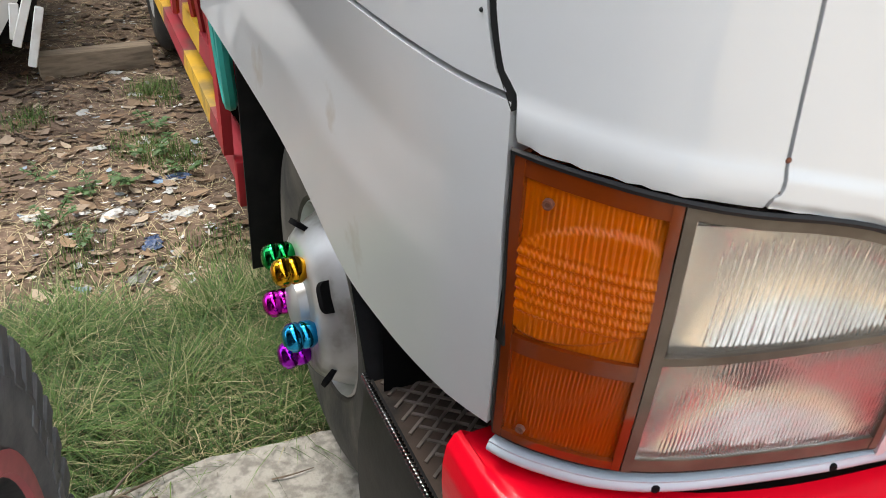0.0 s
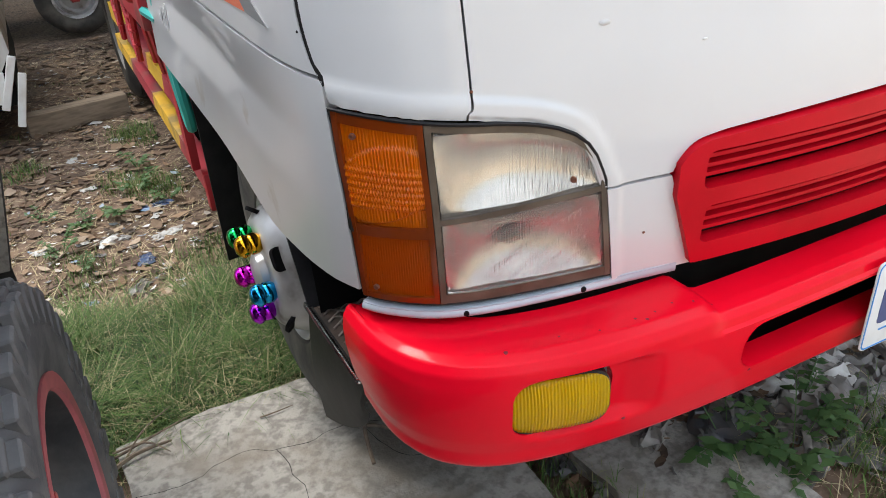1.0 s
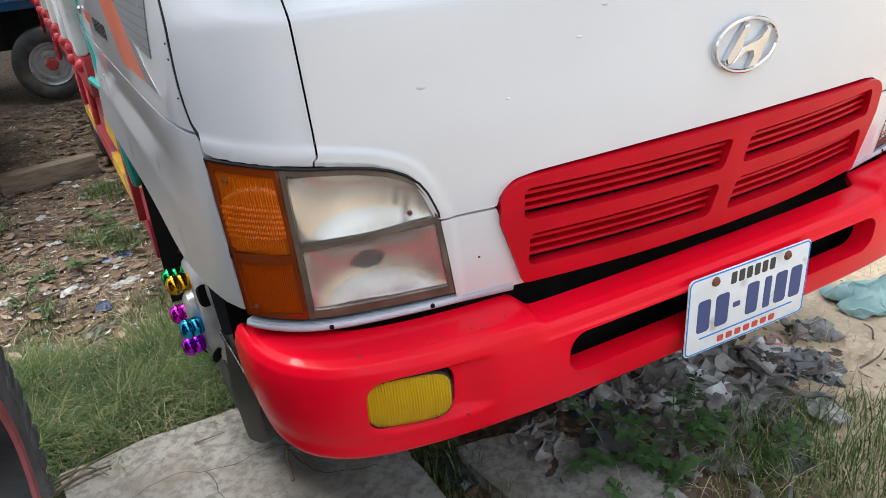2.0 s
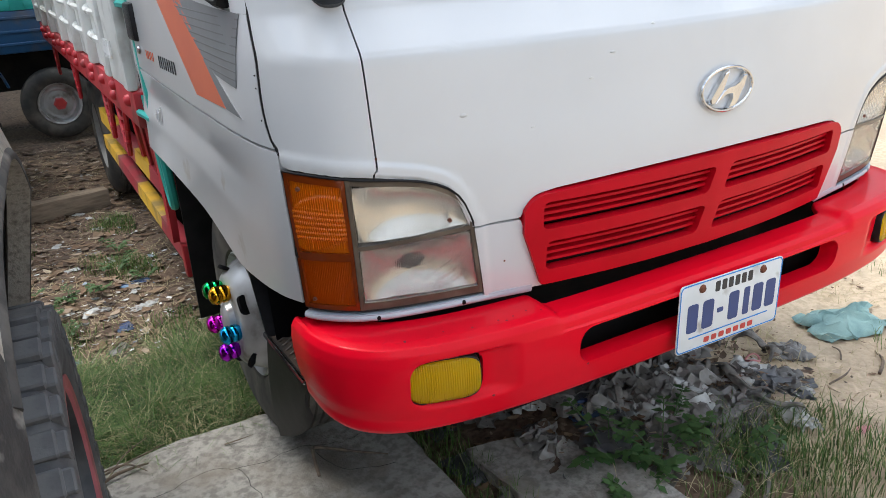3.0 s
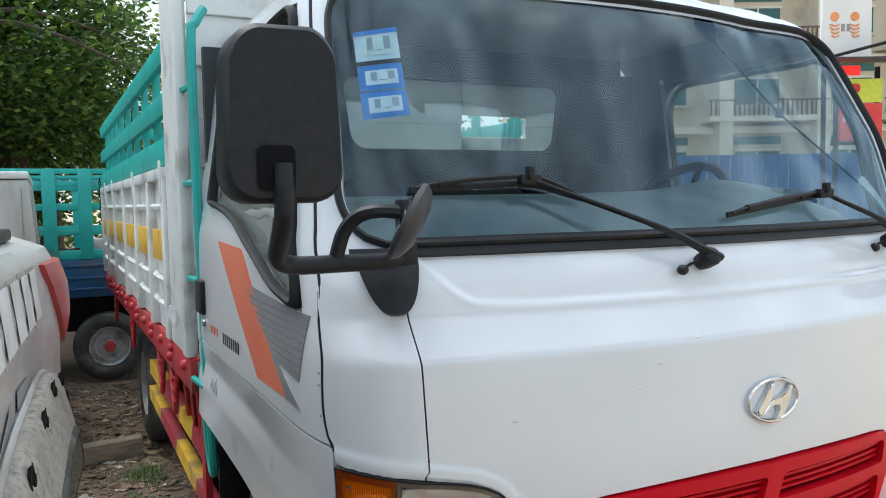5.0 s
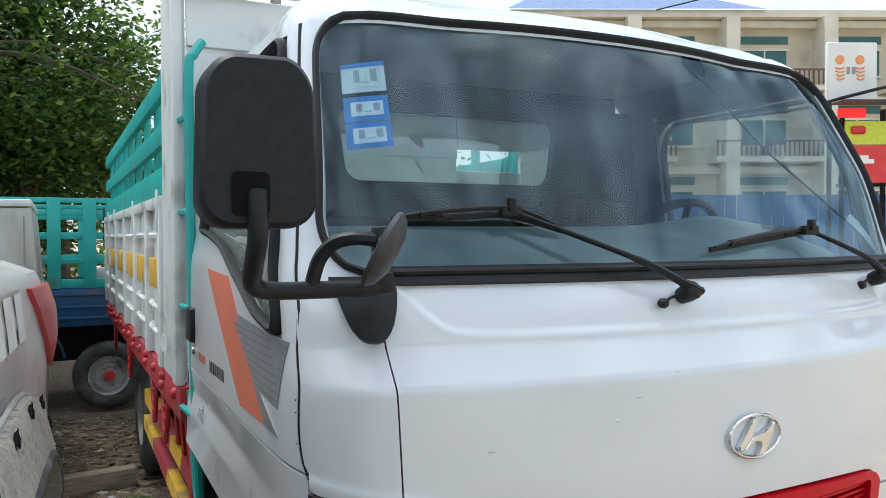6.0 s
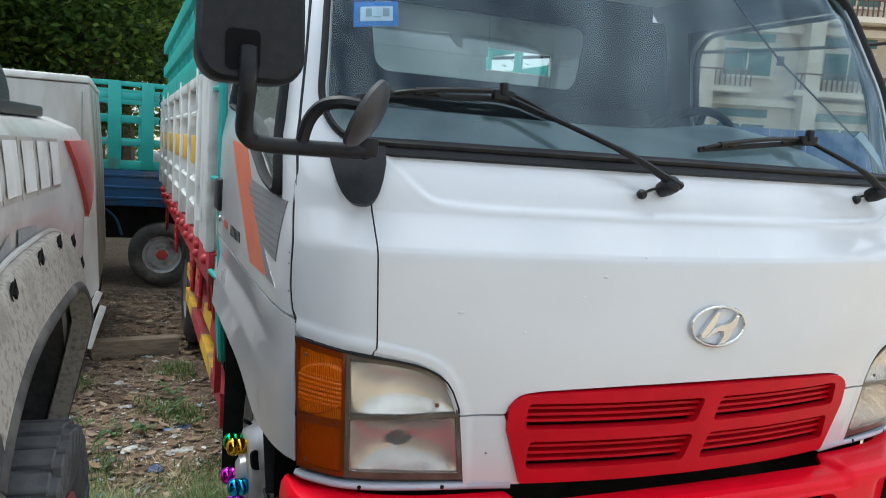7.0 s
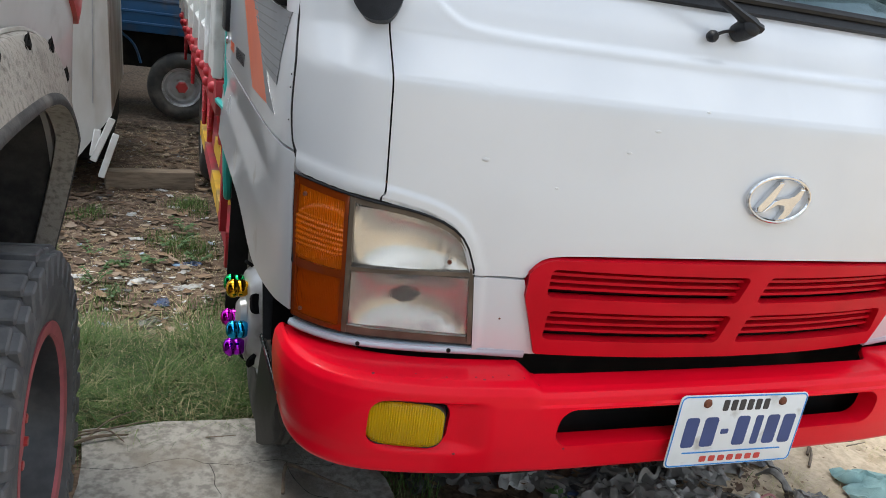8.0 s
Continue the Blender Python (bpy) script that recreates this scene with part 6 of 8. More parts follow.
# ---------------------------------------------------------------- ground
def ground_material():
    m = bpy.data.materials.new("dirt_and_sand")
    m.use_nodes = True
    n, l = m.node_tree.nodes, m.node_tree.links
    b = n["Principled BSDF"]
    b.inputs["Roughness"].default_value = 0.95
    co = n.new("ShaderNodeTexCoord")

    def noise_at(sc, de, lo, hi):
        t = n.new("ShaderNodeTexNoise")
        t.inputs["Scale"].default_value, t.inputs["Detail"].default_value = sc, de
        l.new(co.outputs["Object"], t.inputs["Vector"])
        r = n.new("ShaderNodeMapRange")
        r.inputs["From Min"].default_value, r.inputs["From Max"].default_value = lo, hi
        l.new(t.outputs["Fac"], r.inputs["Value"])
        return t.outputs["Fac"], r.outputs["Result"]

    def mix(f, a, c):
        x = n.new("ShaderNodeMix")
        x.data_type = "RGBA"
        l.new(f, x.inputs["Factor"])
        for v, k in ((a, "A"), (c, "B")):
            if isinstance(v, tuple):
                x.inputs[k].default_value = (*v, 1)
            else:
                l.new(v, x.inputs[k])
        return x.outputs["Result"]
    _, f1 = noise_at(3.0, 10, 0.38, 0.66)
    f2raw, f2 = noise_at(38.0, 8, 0.40, 0.62)
    _, f3 = noise_at(1.2, 6, 0.45, 0.62)
    dirt = mix(f1, (0.135, 0.086, 0.056), (0.055, 0.037, 0.026))
    dirt = mix(f2, dirt, (0.20, 0.135, 0.092))
    sand = mix(f2, (0.66, 0.52, 0.36), (0.52, 0.40, 0.27))
    sand = mix(f3, sand, (0.44, 0.345, 0.24))
    sx = n.new("ShaderNodeSeparateXYZ")
    l.new(co.outputs["Object"], sx.inputs["Vector"])
    w = n.new("ShaderNodeMath")
    w.operation = "MULTIPLY_ADD"
    l.new(f1, w.inputs[0])
    w.inputs[1].default_value = 0.5
    far = n.new("ShaderNodeMath")          # pale sand beside the truck; the unseen stretch in front is added to bounce light
    far.operation, far.inputs[1].default_value = "MULTIPLY_ADD", -1.0
    far.inputs[2].default_value = -1.25
    l.new(sx.outputs["Y"], far.inputs[0])
    most = n.new("ShaderNodeMath")
    most.operation = "MAXIMUM"
    l.new(sx.outputs["X"], most.inputs[0])
    l.new(far.outputs["Value"], most.inputs[1])
    l.new(most.outputs["Value"], w.inputs[2])
    r = n.new("ShaderNodeMapRange")
    r.inputs["From Min"].default_value, r.inputs["From Max"].default_value = 0.45, 0.88
    l.new(w.outputs["Value"], r.inputs["Value"])
    l.new(mix(r.outputs["Result"], dirt, sand), b.inputs["Base Color"])
    bp = n.new("ShaderNodeBump")
    bp.inputs["Strength"].default_value, bp.inputs["Distance"].default_value = 0.8, 0.012
    l.new(f2raw, bp.inputs["Height"])
    l.new(bp.outputs["Normal"], b.inputs["Normal"])
    return m


GROUND = ground_material()
xs = np.concatenate([[-300, -120, -60, -30, -15, -8, -5, -3.5], np.linspace(-2.6, 3.2, 96), [4, 5, 7, 10, 16, 30, 60, 120, 300]])
ys = np.concatenate([[-300, -100, -40, -15, -7, -4], np.linspace(-2.4, 8.0, 150), [9, 11, 14, 20, 30, 60, 120, 300]])


def ground_z(x, y):
    near = 1.0 if (-3 < x < 4 and -3 < y < 9) else 0.0
    h = noise.noise((x * 1.1, y * 1.1, 3.1)) * 0.030 + noise.noise((x * 4.3, y * 4.3, 7.7)) * 0.014 + noise.noise((x * 12, y * 12, 1.7)) * 0.006
    h *= near
    h += 0.075 * math.exp(-(((x - 0.25) / 0.45) ** 2 + ((y - 0.55) / 0.35) ** 2))       # rubbish heap
    h -= 0.02
    if -2.5 < x < -0.30 and -1.7 < y < 1.05:
        h = min(h, 0.005 if x > -1.30 else -0.016)
    if -1.15 < x < 1.15 and 0.5 < y < 5.0 and abs(abs(x) - 0.75) < 0.3 and (abs(y - 0.985) < 0.35 or abs(y - 4.285) < 0.35):
        h = min(h, 0.012)
    return h


verts = [(float(x), float(y), ground_z(float(x), float(y))) for y in ys for x in xs]
nx = len(xs)
faces = [(j * nx + i, j * nx + i + 1, (j + 1) * nx + i + 1, (j + 1) * nx + i) for j in range(len(ys) - 1) for i in range(nx - 1)]
me = bpy.data.meshes.new("ground")
me.from_pydata(verts, [], faces)
me.materials.append(GROUND)
me.shade_smooth()
tagged(new("ground", me), "littered brown dirt ground turning to pale sand", "ground", kind="structure")

CONCRETE = material("cracked_concrete", (0.37, 0.345, 0.305), 0.92, col2=(0.22, 0.205, 0.18), scale=45, detail=14, lo=0.42, hi=0.62, bump=1.0, bump_scale=110, dirt=(0.23, 0.20, 0.16), dirt_amt=0.40, dirt_scale=5.5)


def ragged_slab(name, outline, z0, z1, label):
    bm = bmesh.new()
    pts = []
    k = len(outline)
    for i in range(k):
        a, b = Vector(outline[i]), Vector(outline[(i + 1) % k])
        seg = max(2, int((b - a).length / 0.05))
        for q in range(seg):
            p = a.lerp(b, q / seg)
            pts.append((p.x + 0.03 * noise.noise((p.x * 7, p.y * 7, 0.3)), p.y + 0.05 * noise.noise((p.x * 7, p.y * 7, 5.3))))
    prism(bm, pts, Matrix.Translation((0, 0, z0)), z1 - z0, 0.008)
    ob = finish(name, bm, CONCRETE, None, "", True, 50)
    return tagged(ob, label, "concrete slab", kind="structure")


slab_a = ragged_slab("concrete_slab", [(-1.345, -1.7), (-0.545, -1.7), (-0.53, 0.62), (-0.60, 1.02), (-0.95, 1.04), (-1.375, 1.02), (-1.38, 0.2)], -0.06, 0.058, "weathered grey concrete slab with cracks and dry twigs")
ragged_slab("concrete_slab", [(-0.375, -1.7), (0.02, -1.7), (-0.02, 0.30), (-0.20, 0.47), (-0.385, 0.50)], -0.06, 0.035, "broken lower concrete slab beside weeds")


# cracks: thin dark grooves lying in the slab
def crack(pts, parent, w=0.0009, z=0.0585):
    bm = bmesh.new()
    path = smooth_path([(x, y, 0) for x, y in pts], 9)
    ps = [Vector((p.x + 0.012 * noise.noise((p.x * 21, p.y * 21, 0)), p.y + 0.012 * noise.noise((p.x * 21, p.y * 21, 9)), z)) for p in path]
    prev = None
    for i, p in enumerate(ps):
        d = (ps[min(i + 1, len(ps) - 1)] - ps[max(i - 1, 0)]).normalized()
        q = Vector((-d.y, d.x, 0)) * w * (0.5 + abs(noise.noise((p.x * 40, p.y * 40, 2))) * 1.5)
        a, b = bm.verts.new(p + q), bm.verts.new(p - q)
        if prev:
            bm.faces.new((prev[0], prev[1], b, a))
        prev = (a, b)
    part("crack", bm, CHASSIS, parent, "dark hairline crack")


crack([(-1.42, 0.84), (-1.25, 0.80), (-1.10, 0.83), (-0.98, 0.78), (-0.85, 0.79), (-0.70, 0.74), (-0.55, 0.76)], slab_a)
crack([(-1.02, 0.79), (-1.0, 0.6), (-1.06, 0.4), (-1.02, 0.1)], slab_a)
crack([(-0.80, 0.78), (-0.76, 0.62), (-0.62, 0.55)], slab_a, 0.001)


# ---------------------------------------------------------------- grass, weeds, dry litter
def tufts(name, spots, per, hmin, hmax, wid, mat, label, seed):
    """Clumps of long blades that fan out from one root and bend over."""
    rng = random.Random(seed)
    vs, fs = [], []
    for x, y, k in spots:
        z = ground_z(x, y) - 0.006
        sway = rng.uniform(0, 2 * math.pi)
        for _ in range(int(per * (0.5 + k * rng.random()))):
            t = sway + rng.gauss(0, 1.3)
            dx, dy = math.cos(t), math.sin(t)
            h, ln = rng.uniform(hmin, hmax) * k, rng.uniform(0.06, 0.32) * k
            w, bend = wid * rng.uniform(0.6, 1.3), rng.uniform(0.9, 2.4)
            bx, by = x + rng.gauss(0, 0.018), y + rng.gauss(0, 0.018)
            base = len(vs)
            for q in range(4):
                f = q / 4
                cx, cy, cz = bx + dx * ln * f ** 1.4, by + dy * ln * f ** 1.4, z + h * (1.9 * f - bend * 0.55 * f * f)
                ww = w * (1 - 0.2 * q)
                vs += [(cx + dy * ww, cy - dx * ww, cz), (cx - dy * ww, cy + dx * ww, cz)]
            vs.append((bx + dx * ln, by + dy * ln, max(z + 0.008, z + h * (1.9 - bend * 0.55))))
            fs += [(base + 2 * q, base + 2 * q + 1, base + 2 * q + 3, base + 2 * q + 2) for q in range(3)] + [(base + 6, base + 7, base + 8)]
    me = bpy.data.meshes.new(name)
    me.from_pydata(vs, [], fs)
    me.materials.append(mat)
    me.shade_smooth()
    return tagged(new(name, me), label, "grass", kind="stuff")


def blades(name, spots, hmin, hmax, wid, mat, label, category, seed, lean=0.6):
    rng = random.Random(seed)
    vs, fs = [], []
    for x, y, k in spots:
        h = rng.uniform(hmin, hmax) * k
        t = rng.uniform(0, 2 * math.pi)
        dx, dy = math.cos(t), math.sin(t)
        ln = h * rng.uniform(0.15, lean * 1.6)
        w = wid * rng.uniform(0.6, 1.3)
        z = ground_z(x, y) - 0.004
        px, py = -dy * w, dx * w
        base = len(vs)
        for q, (u, hh) in enumerate(((0, 0), (0.22, 0.5), (0.6, 0.86))):
            ww = 1 - 0.28 * q
            cx, cy = x + dx * ln * u, y + dy * ln * u
            vs += [(cx - px * ww, cy - py * ww, z + h * hh), (cx + px * ww, cy + py * ww, z + h * hh)]
        vs.append((x + dx * ln, y + dy * ln, z + h * rng.uniform(0.82, 1.0)))
        fs += [(base, base + 1, base + 3, base + 2), (base + 2, base + 3, base + 5, base + 4), (base + 4, base + 5, base + 6)]
    me = bpy.data.meshes.new(name)
    me.from_pydata(vs, [], fs)
    me.materials.append(mat)
    me.shade_smooth()
    return tagged(new(name, me), label, category, kind="stuff")


GRASS = island_material("green_grass", [(0.030, 0.075, 0.014), (0.065, 0.135, 0.026), (0.15, 0.235, 0.06), (0.085, 0.165, 0.035), (0.40, 0.36, 0.19)], 0.75, 0.22)
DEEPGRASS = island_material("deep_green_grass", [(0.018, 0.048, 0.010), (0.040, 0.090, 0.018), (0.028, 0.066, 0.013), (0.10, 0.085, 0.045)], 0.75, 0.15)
DRYGRASS = island_material("dry_grass", [(0.50, 0.42, 0.24), (0.60, 0.51, 0.31), (0.38, 0.32, 0.18)], 0.7, 0.25)
WEED = island_material("weed_leaves", [(0.08, 0.16, 0.05), (0.11, 0.20, 0.065), (0.06, 0.13, 0.045)], 0.5, 0.35)
rng = random.Random(5)


def scatter(n, x0, x1, y0, y1, dens):
    out = []
    while len(out) < n:
        x, y = rng.uniform(x0, x1), rng.uniform(y0, y1)
        d = dens(x, y)
        if rng.random() < d:
            out.append((x, y, 0.55 + 0.45 * d))
    return out


patch_d = lambda x, y: max(0.0, min(1.0, 1.25 - abs((y - 1.42) / 0.40) ** 2.2 + 0.55 * noise.noise((x * 4, y * 4, 0)))) if y > 1.0 + 0.07 * noise.noise((x * 6, 3, 1)) else 0.0
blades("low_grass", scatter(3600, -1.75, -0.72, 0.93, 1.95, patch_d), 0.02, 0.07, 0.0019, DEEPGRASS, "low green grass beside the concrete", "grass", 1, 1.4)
clump = lambda x, y: noise.noise((x * 7.5, y * 7.5, 21))
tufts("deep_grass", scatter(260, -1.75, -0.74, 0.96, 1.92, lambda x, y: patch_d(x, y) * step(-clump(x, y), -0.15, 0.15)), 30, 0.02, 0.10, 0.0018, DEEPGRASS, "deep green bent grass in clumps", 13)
tufts("grass", scatter(230, -1.75, -0.74, 0.96, 1.92, lambda x, y: patch_d(x, y) * step(clump(x, y), -0.10, 0.15)), 34, 0.04, 0.14, 0.0017, GRASS, "lush bent green grass in clumps", 11)
blades("dry_grass", scatter(1900, -1.75, -0.75, 0.90, 2.1, lambda x, y: 0.9 * patch_d(x, y) + 0.1), 0.03, 0.11, 0.0019, DRYGRASS, "dry straw among the grass", "grass", 2, 1.5)
tufts("dry_tuft", scatter(70, -1.70, -0.76, 0.97, 2.0, lambda x, y: 0.2 + 0.8 * patch_d(x, y)), 16, 0.03, 0.09, 0.0018, DRYGRASS, "dry yellow straw lying over the grass", 12)
spotty = lambda x, y: max(0.0, noise.noise((x * 2.6, y * 2.2, 4)) * 1.6 - 0.15)
blades("sparse_grass", scatter(3800, -1.7, -0.85, 1.9, 5.2, spotty), 0.02, 0.085, 0.0016, GRASS, "sparse low grass on the dirt", "grass", 3)
blades("dry_straw", scatter(6500, -1.75, -0.6, 1.75, 6.2, lambda x, y: 0.9 if y < 3.2 else 0.5), 0.004, 0.022, 0.0018, DRYGRASS, "dry straw lying on the dirt", "straw", 4, 6.0)
front_d = lambda x, y: max(0.0, min(1.0, 0.9 - ((x - 0.36) / 0.42) ** 2 - ((y + 0.05) / 0.30) ** 2 + 0.5 * noise.noise((x * 5, y * 5, 2))))
blades("weedy_grass", scatter(1700, -0.15, 0.85, -0.45, 0.30, front_d), 0.04, 0.14, 0.0018, GRASS, "weedy grass in front of the bumper", "grass", 6)
blades("slab_gap_grass", scatter(900, -0.56, -0.36, -0.2, 0.85, lambda x, y: 0.8 if y > 0.2 else 0.3), 0.03, 0.10, 0.0017, GRASS, "grass growing between the concrete slabs", "grass", 7)
blades("side_straw", scatter(2600, 0.6, 2.6, -0.6, 1.6, lambda x, y: max(0.05, noise.noise((x * 3, y * 3, 8)) * 1.5)), 0.004, 0.03, 0.0018, DRYGRASS, "dry straw on the sand", "straw", 8, 5.0)
blades("side_grass", scatter(900, 0.75, 2.4, -0.5, 1.7, lambda x, y: max(0.0, noise.noise((x * 2.4, y * 2.4, 12)) * 2 - 0.4)), 0.03, 0.11, 0.0016, GRASS, "tufts of grass on the sand", "grass", 9)


blades("front_straw", scatter(700, -0.1, 1.2, -0.5, 0.35, lambda x, y: 0.3 + 0.7 * front_d(x, y)), 0.02, 0.10, 0.0018, DRYGRASS, "dry straw among the weeds in front of the bumper", "straw", 10, 2.0)


def flat_bits(name, spots, smin, smax, mat, label, category, seed, lift=0.006):
    """Many small curled flakes: dead leaves, chips, scraps too small to count."""
    rng2 = random.Random(seed)
    vs, fs = [], []
    for x, y, k in spots:
        s = (smin + (smax - smin) * rng2.random() ** 2.5) * (0.6 + 0.4 * k)
        a = rng2.uniform(0, 6.28)
        tilt = rng2.uniform(-0.6, 0.6)
        e = rng2.uniform(0.15, 0.6)
        z = ground_z(x, y) + lift * rng2.random() + 0.004
        ux, uy, vx, vy = math.cos(a), math.sin(a), -math.sin(a), math.cos(a)
        base = len(vs)
        for u, v, h in ((-1, 0, 0.12), (-0.3, e, 0.0), (0.5, e * 0.8, 0.05), (1, 0, 0.22), (0.4, -e, 0.02), (-0.4, -e * 0.9, 0.06)):
            vs.append((x + s * (u * ux + v * vx), y + s * (u * uy + v * vy), z + s * (h + 0.3 * tilt * v + 0.15 * abs(tilt))))
        vs.append((x, y, z + s * 0.02))
        for q in range(6):
            fs.append((base + q, base + (q + 1) % 6, base + 6))
    me = bpy.data.meshes.new(name)
    me.from_pydata(vs, [], fs)
    me.materials.append(mat)
    return tagged(new(name, me), label, category, kind="stuff")


DEADLEAF = island_material("dead_leaves", [(0.21, 0.125, 0.070), (0.10, 0.063, 0.038), (0.30, 0.20, 0.12), (0.05, 0.034, 0.024), (0.14, 0.085, 0.052), (0.46, 0.36, 0.26)], 0.85)
SCRAPS = island_material("plastic_scraps", [(0.55, 0.56, 0.55), (0.62, 0.60, 0.55), (0.10, 0.20, 0.32), (0.42, 0.36, 0.30), (0.70, 0.70, 0.68), (0.10, 0.11, 0.12)], 0.5)
flat_bits("dead_leaves", scatter(4800, -1.8, -0.55, 1.75, 6.3, lambda x, y: 0.35 + 0.65 * max(0, noise.noise((x * 2, y * 2, 6)) + 0.3)), 0.006, 0.055, DEADLEAF, "dead leaves and wood chips on the dirt", "leaf litter", 21)
flat_bits("small_scraps", scatter(420, -1.7, -0.75, 1.85, 5.5, lambda x, y: 0.4 if y > 3 else 1.0), 0.008, 0.028, SCRAPS, "small plastic and paper scraps on the dirt", "litter", 22)
flat_bits("heap_scraps", scatter(1300, -0.45, 0.95, 0.05, 1.3, lambda x, y: math.exp(-(((x - 0.25) / 0.5) ** 2 + ((y - 0.5) / 0.45) ** 2))), 0.010, 0.035, DEADLEAF, "leaves and shreds in the rubbish heap", "litter", 23, 0.03)
flat_bits("sand_chips", scatter(700, 0.7, 2.8, -0.6, 1.8, lambda x, y: 0.5), 0.005, 0.020, DEADLEAF, "small chips on the sand", "litter", 24)


def weed_plant(at, n, size, seed):
    """A low broad-leaved weed: thin stems with paired leaves."""
    r = random.Random(seed)
    base = Vector((at[0], at[1], ground_z(*at)))
    th = thing("weed", "low green broad-leaved weed growing on the ground", "weed", tuple(base), "low weeds")
    st, lf = bmesh.new(), bmesh.new()
    for _ in range(n):
        a, h = r.uniform(0, 6.28), size * r.uniform(0.5, 1.0)
        tip = base + Vector((math.cos(a) * h * 0.9, math.sin(a) * h * 0.9, h * r.uniform(0.5, 1.0)))
        mid = base.lerp(tip, 0.5) + Vector((0, 0, h * 0.15))
        tube(st, [base, mid, tip], 0.0016, 4, 2)
        for f in (0.35, 0.55, 0.75, 0.9, 1.0):
            p = base.lerp(tip, f) + Vector((0, 0, h * 0.15 * 4 * f * (1 - f)))
            for sd in (-1, 1):
                b = a + sd * r.uniform(0.7, 1.4)
                ll = size * r.uniform(0.16, 0.30)
                d = Vector((math.cos(b), math.sin(b), r.uniform(-0.2, 0.5))).normalized()
                q = d.cross(Vector((0, 0, 1))).normalized() * ll * 0.30
                v = [lf.verts.new(p), lf.verts.new(p + d * ll * 0.45 + q), lf.verts.new(p + d * ll + Vector((0, 0, -0.15 * ll))), lf.verts.new(p + d * ll * 0.45 - q)]
                lf.faces.new(v)
    tagged(part("stem", st, WEED, th), "thin green stems", kind="stuff")
    tagged(part("foliage", lf, WEED, th), "small green leaves", kind="stuff")


for k, (x, y, n, s) in enumerate(((-0.06, 0.26, 9, 0.16), (0.05, 0.16, 9, 0.16), (0.16, 0.24, 8, 0.13), (-0.10, 0.08, 7, 0.13), (0.22, 0.05, 7, 0.14), (-1.06, 2.85, 8, 0.11), (-1.16, 2.62, 8, 0.10), (-1.30, 2.55, 7, 0.09),
                                  (-1.42, 2.36, 7, 0.09), (-1.02, 3.15, 7, 0.11), (-1.36, 2.20, 6, 0.07), (-0.95, 2.65, 6, 0.09), (-1.46, 2.75, 6, 0.08))):
    weed_plant((x, y), n, s, 100 + k)


def crumple(name, at, size, mat, label, category, seed, group="", flat=0.5, stretch=(1, 1), lift=0.0, rot=0.0):
    """A crushed sheet lying on the ground."""
    r = Vector((seed * 3.1, seed * 1.7, seed * 0.9))
    bm = bmesh.new()
    z = ground_z(*at) + lift
    n = 16
    cs, sn = math.cos(rot), math.sin(rot)

    def f(i, j, o):
        u, v = (2 * i - 1) * size * stretch[0], (2 * j - 1) * size * stretch[1]
        e = 1 - 0.35 * abs(noise.noise(Vector((i * 3, j * 3, 1)) + r))
        nz = noise.noise(Vector((i * 3.3, j * 3.3, 2)) + r) + 0.6 * noise.noise(Vector((i * 9, j * 9, 3)) + r) + 0.25 * noise.noise(Vector((i * 19, j * 19, 4)) + r)
        x = u * e + size * 0.30 * noise.noise(Vector((i * 4, j * 4, 5)) + r)
        y = v * e + size * 0.30 * noise.noise(Vector((i * 4, j * 4, 8)) + r)
        hill = (1 - max(abs(2 * i - 1), abs(2 * j - 1)) ** 2)
        return Vector((at[0] + x * cs - y * sn, at[1] + x * sn + y * cs, z + 0.003 + size * flat * (0.55 * hill + 0.6 * abs(nz)) + o))
    slab(bm, f, n, n, 0.0, 0.0012)
    ob = finish(name, bm, mat, None, "", True, 32)
    return tagged(ob, label, category, group)


FILM = material("grey_plastic_film", (0.235, 0.22, 0.20), 0.42, col2=(0.11, 0.10, 0.09), scale=16, dirt=(0.16, 0.14, 0.12), dirt_amt=0.4, dirt_scale=14, rand=0.35)
FILMDARK = material("dark_plastic_film", (0.050, 0.052, 0.058), 0.30, col2=(0.10, 0.095, 0.09), scale=16, rand=0.4)
FILMBLUE = material("blue_plastic_film", (0.03, 0.06, 0.16), 0.35, col2=(0.05, 0.08, 0.14), scale=16)
FILMWHITE = material("white_plastic_film", (0.50, 0.50, 0.48), 0.35, col2=(0.36, 0.345, 0.32), scale=18, dirt=(0.35, 0.30, 0.24), dirt_amt=0.2, dirt_scale=18, rand=0.12)
GREENFILM = material("green_plastic", (0.01, 0.30, 0.12), 0.2, col2=(0.01, 0.22, 0.09), scale=20)
CLOTH = material("pale_teal_cloth", (0.28, 0.43, 0.40), 0.85, col2=(0.17, 0.29, 0.28), scale=14, bump=0.4, bump_scale=260)
PINK = material("pink_wrapper", (0.62, 0.25, 0.25), 0.5)
rr = random.Random(77)
for k in range(84):
    while True:
        x, y = rr.gauss(0.22, 0.38), rr.gauss(0.42, 0.26)
        if -0.42 < x < 0.95 and 0.02 < y < 1.1:
            break
    mt = rr.choice([FILM, FILM, FILM, FILM, FILM, FILMDARK, FILMDARK, FILMWHITE])
    crumple("plastic_scrap", (x, y), rr.uniform(0.045, 0.105), mt, {"grey_plastic_film": "crumpled dirty grey plastic film in the rubbish heap", "dark_plastic_film": "crumpled black plastic film in the rubbish heap", "white_plastic_film": "crumpled whitish plastic scrap in the rubbish heap"}[mt.name],
            "plastic scrap", 200 + k, "rubbish under the bumper", rr.uniform(0.3, 0.75), (1, rr.uniform(0.5, 1)), 0.012 * rr.random(), rr.uniform(0, 6.28))
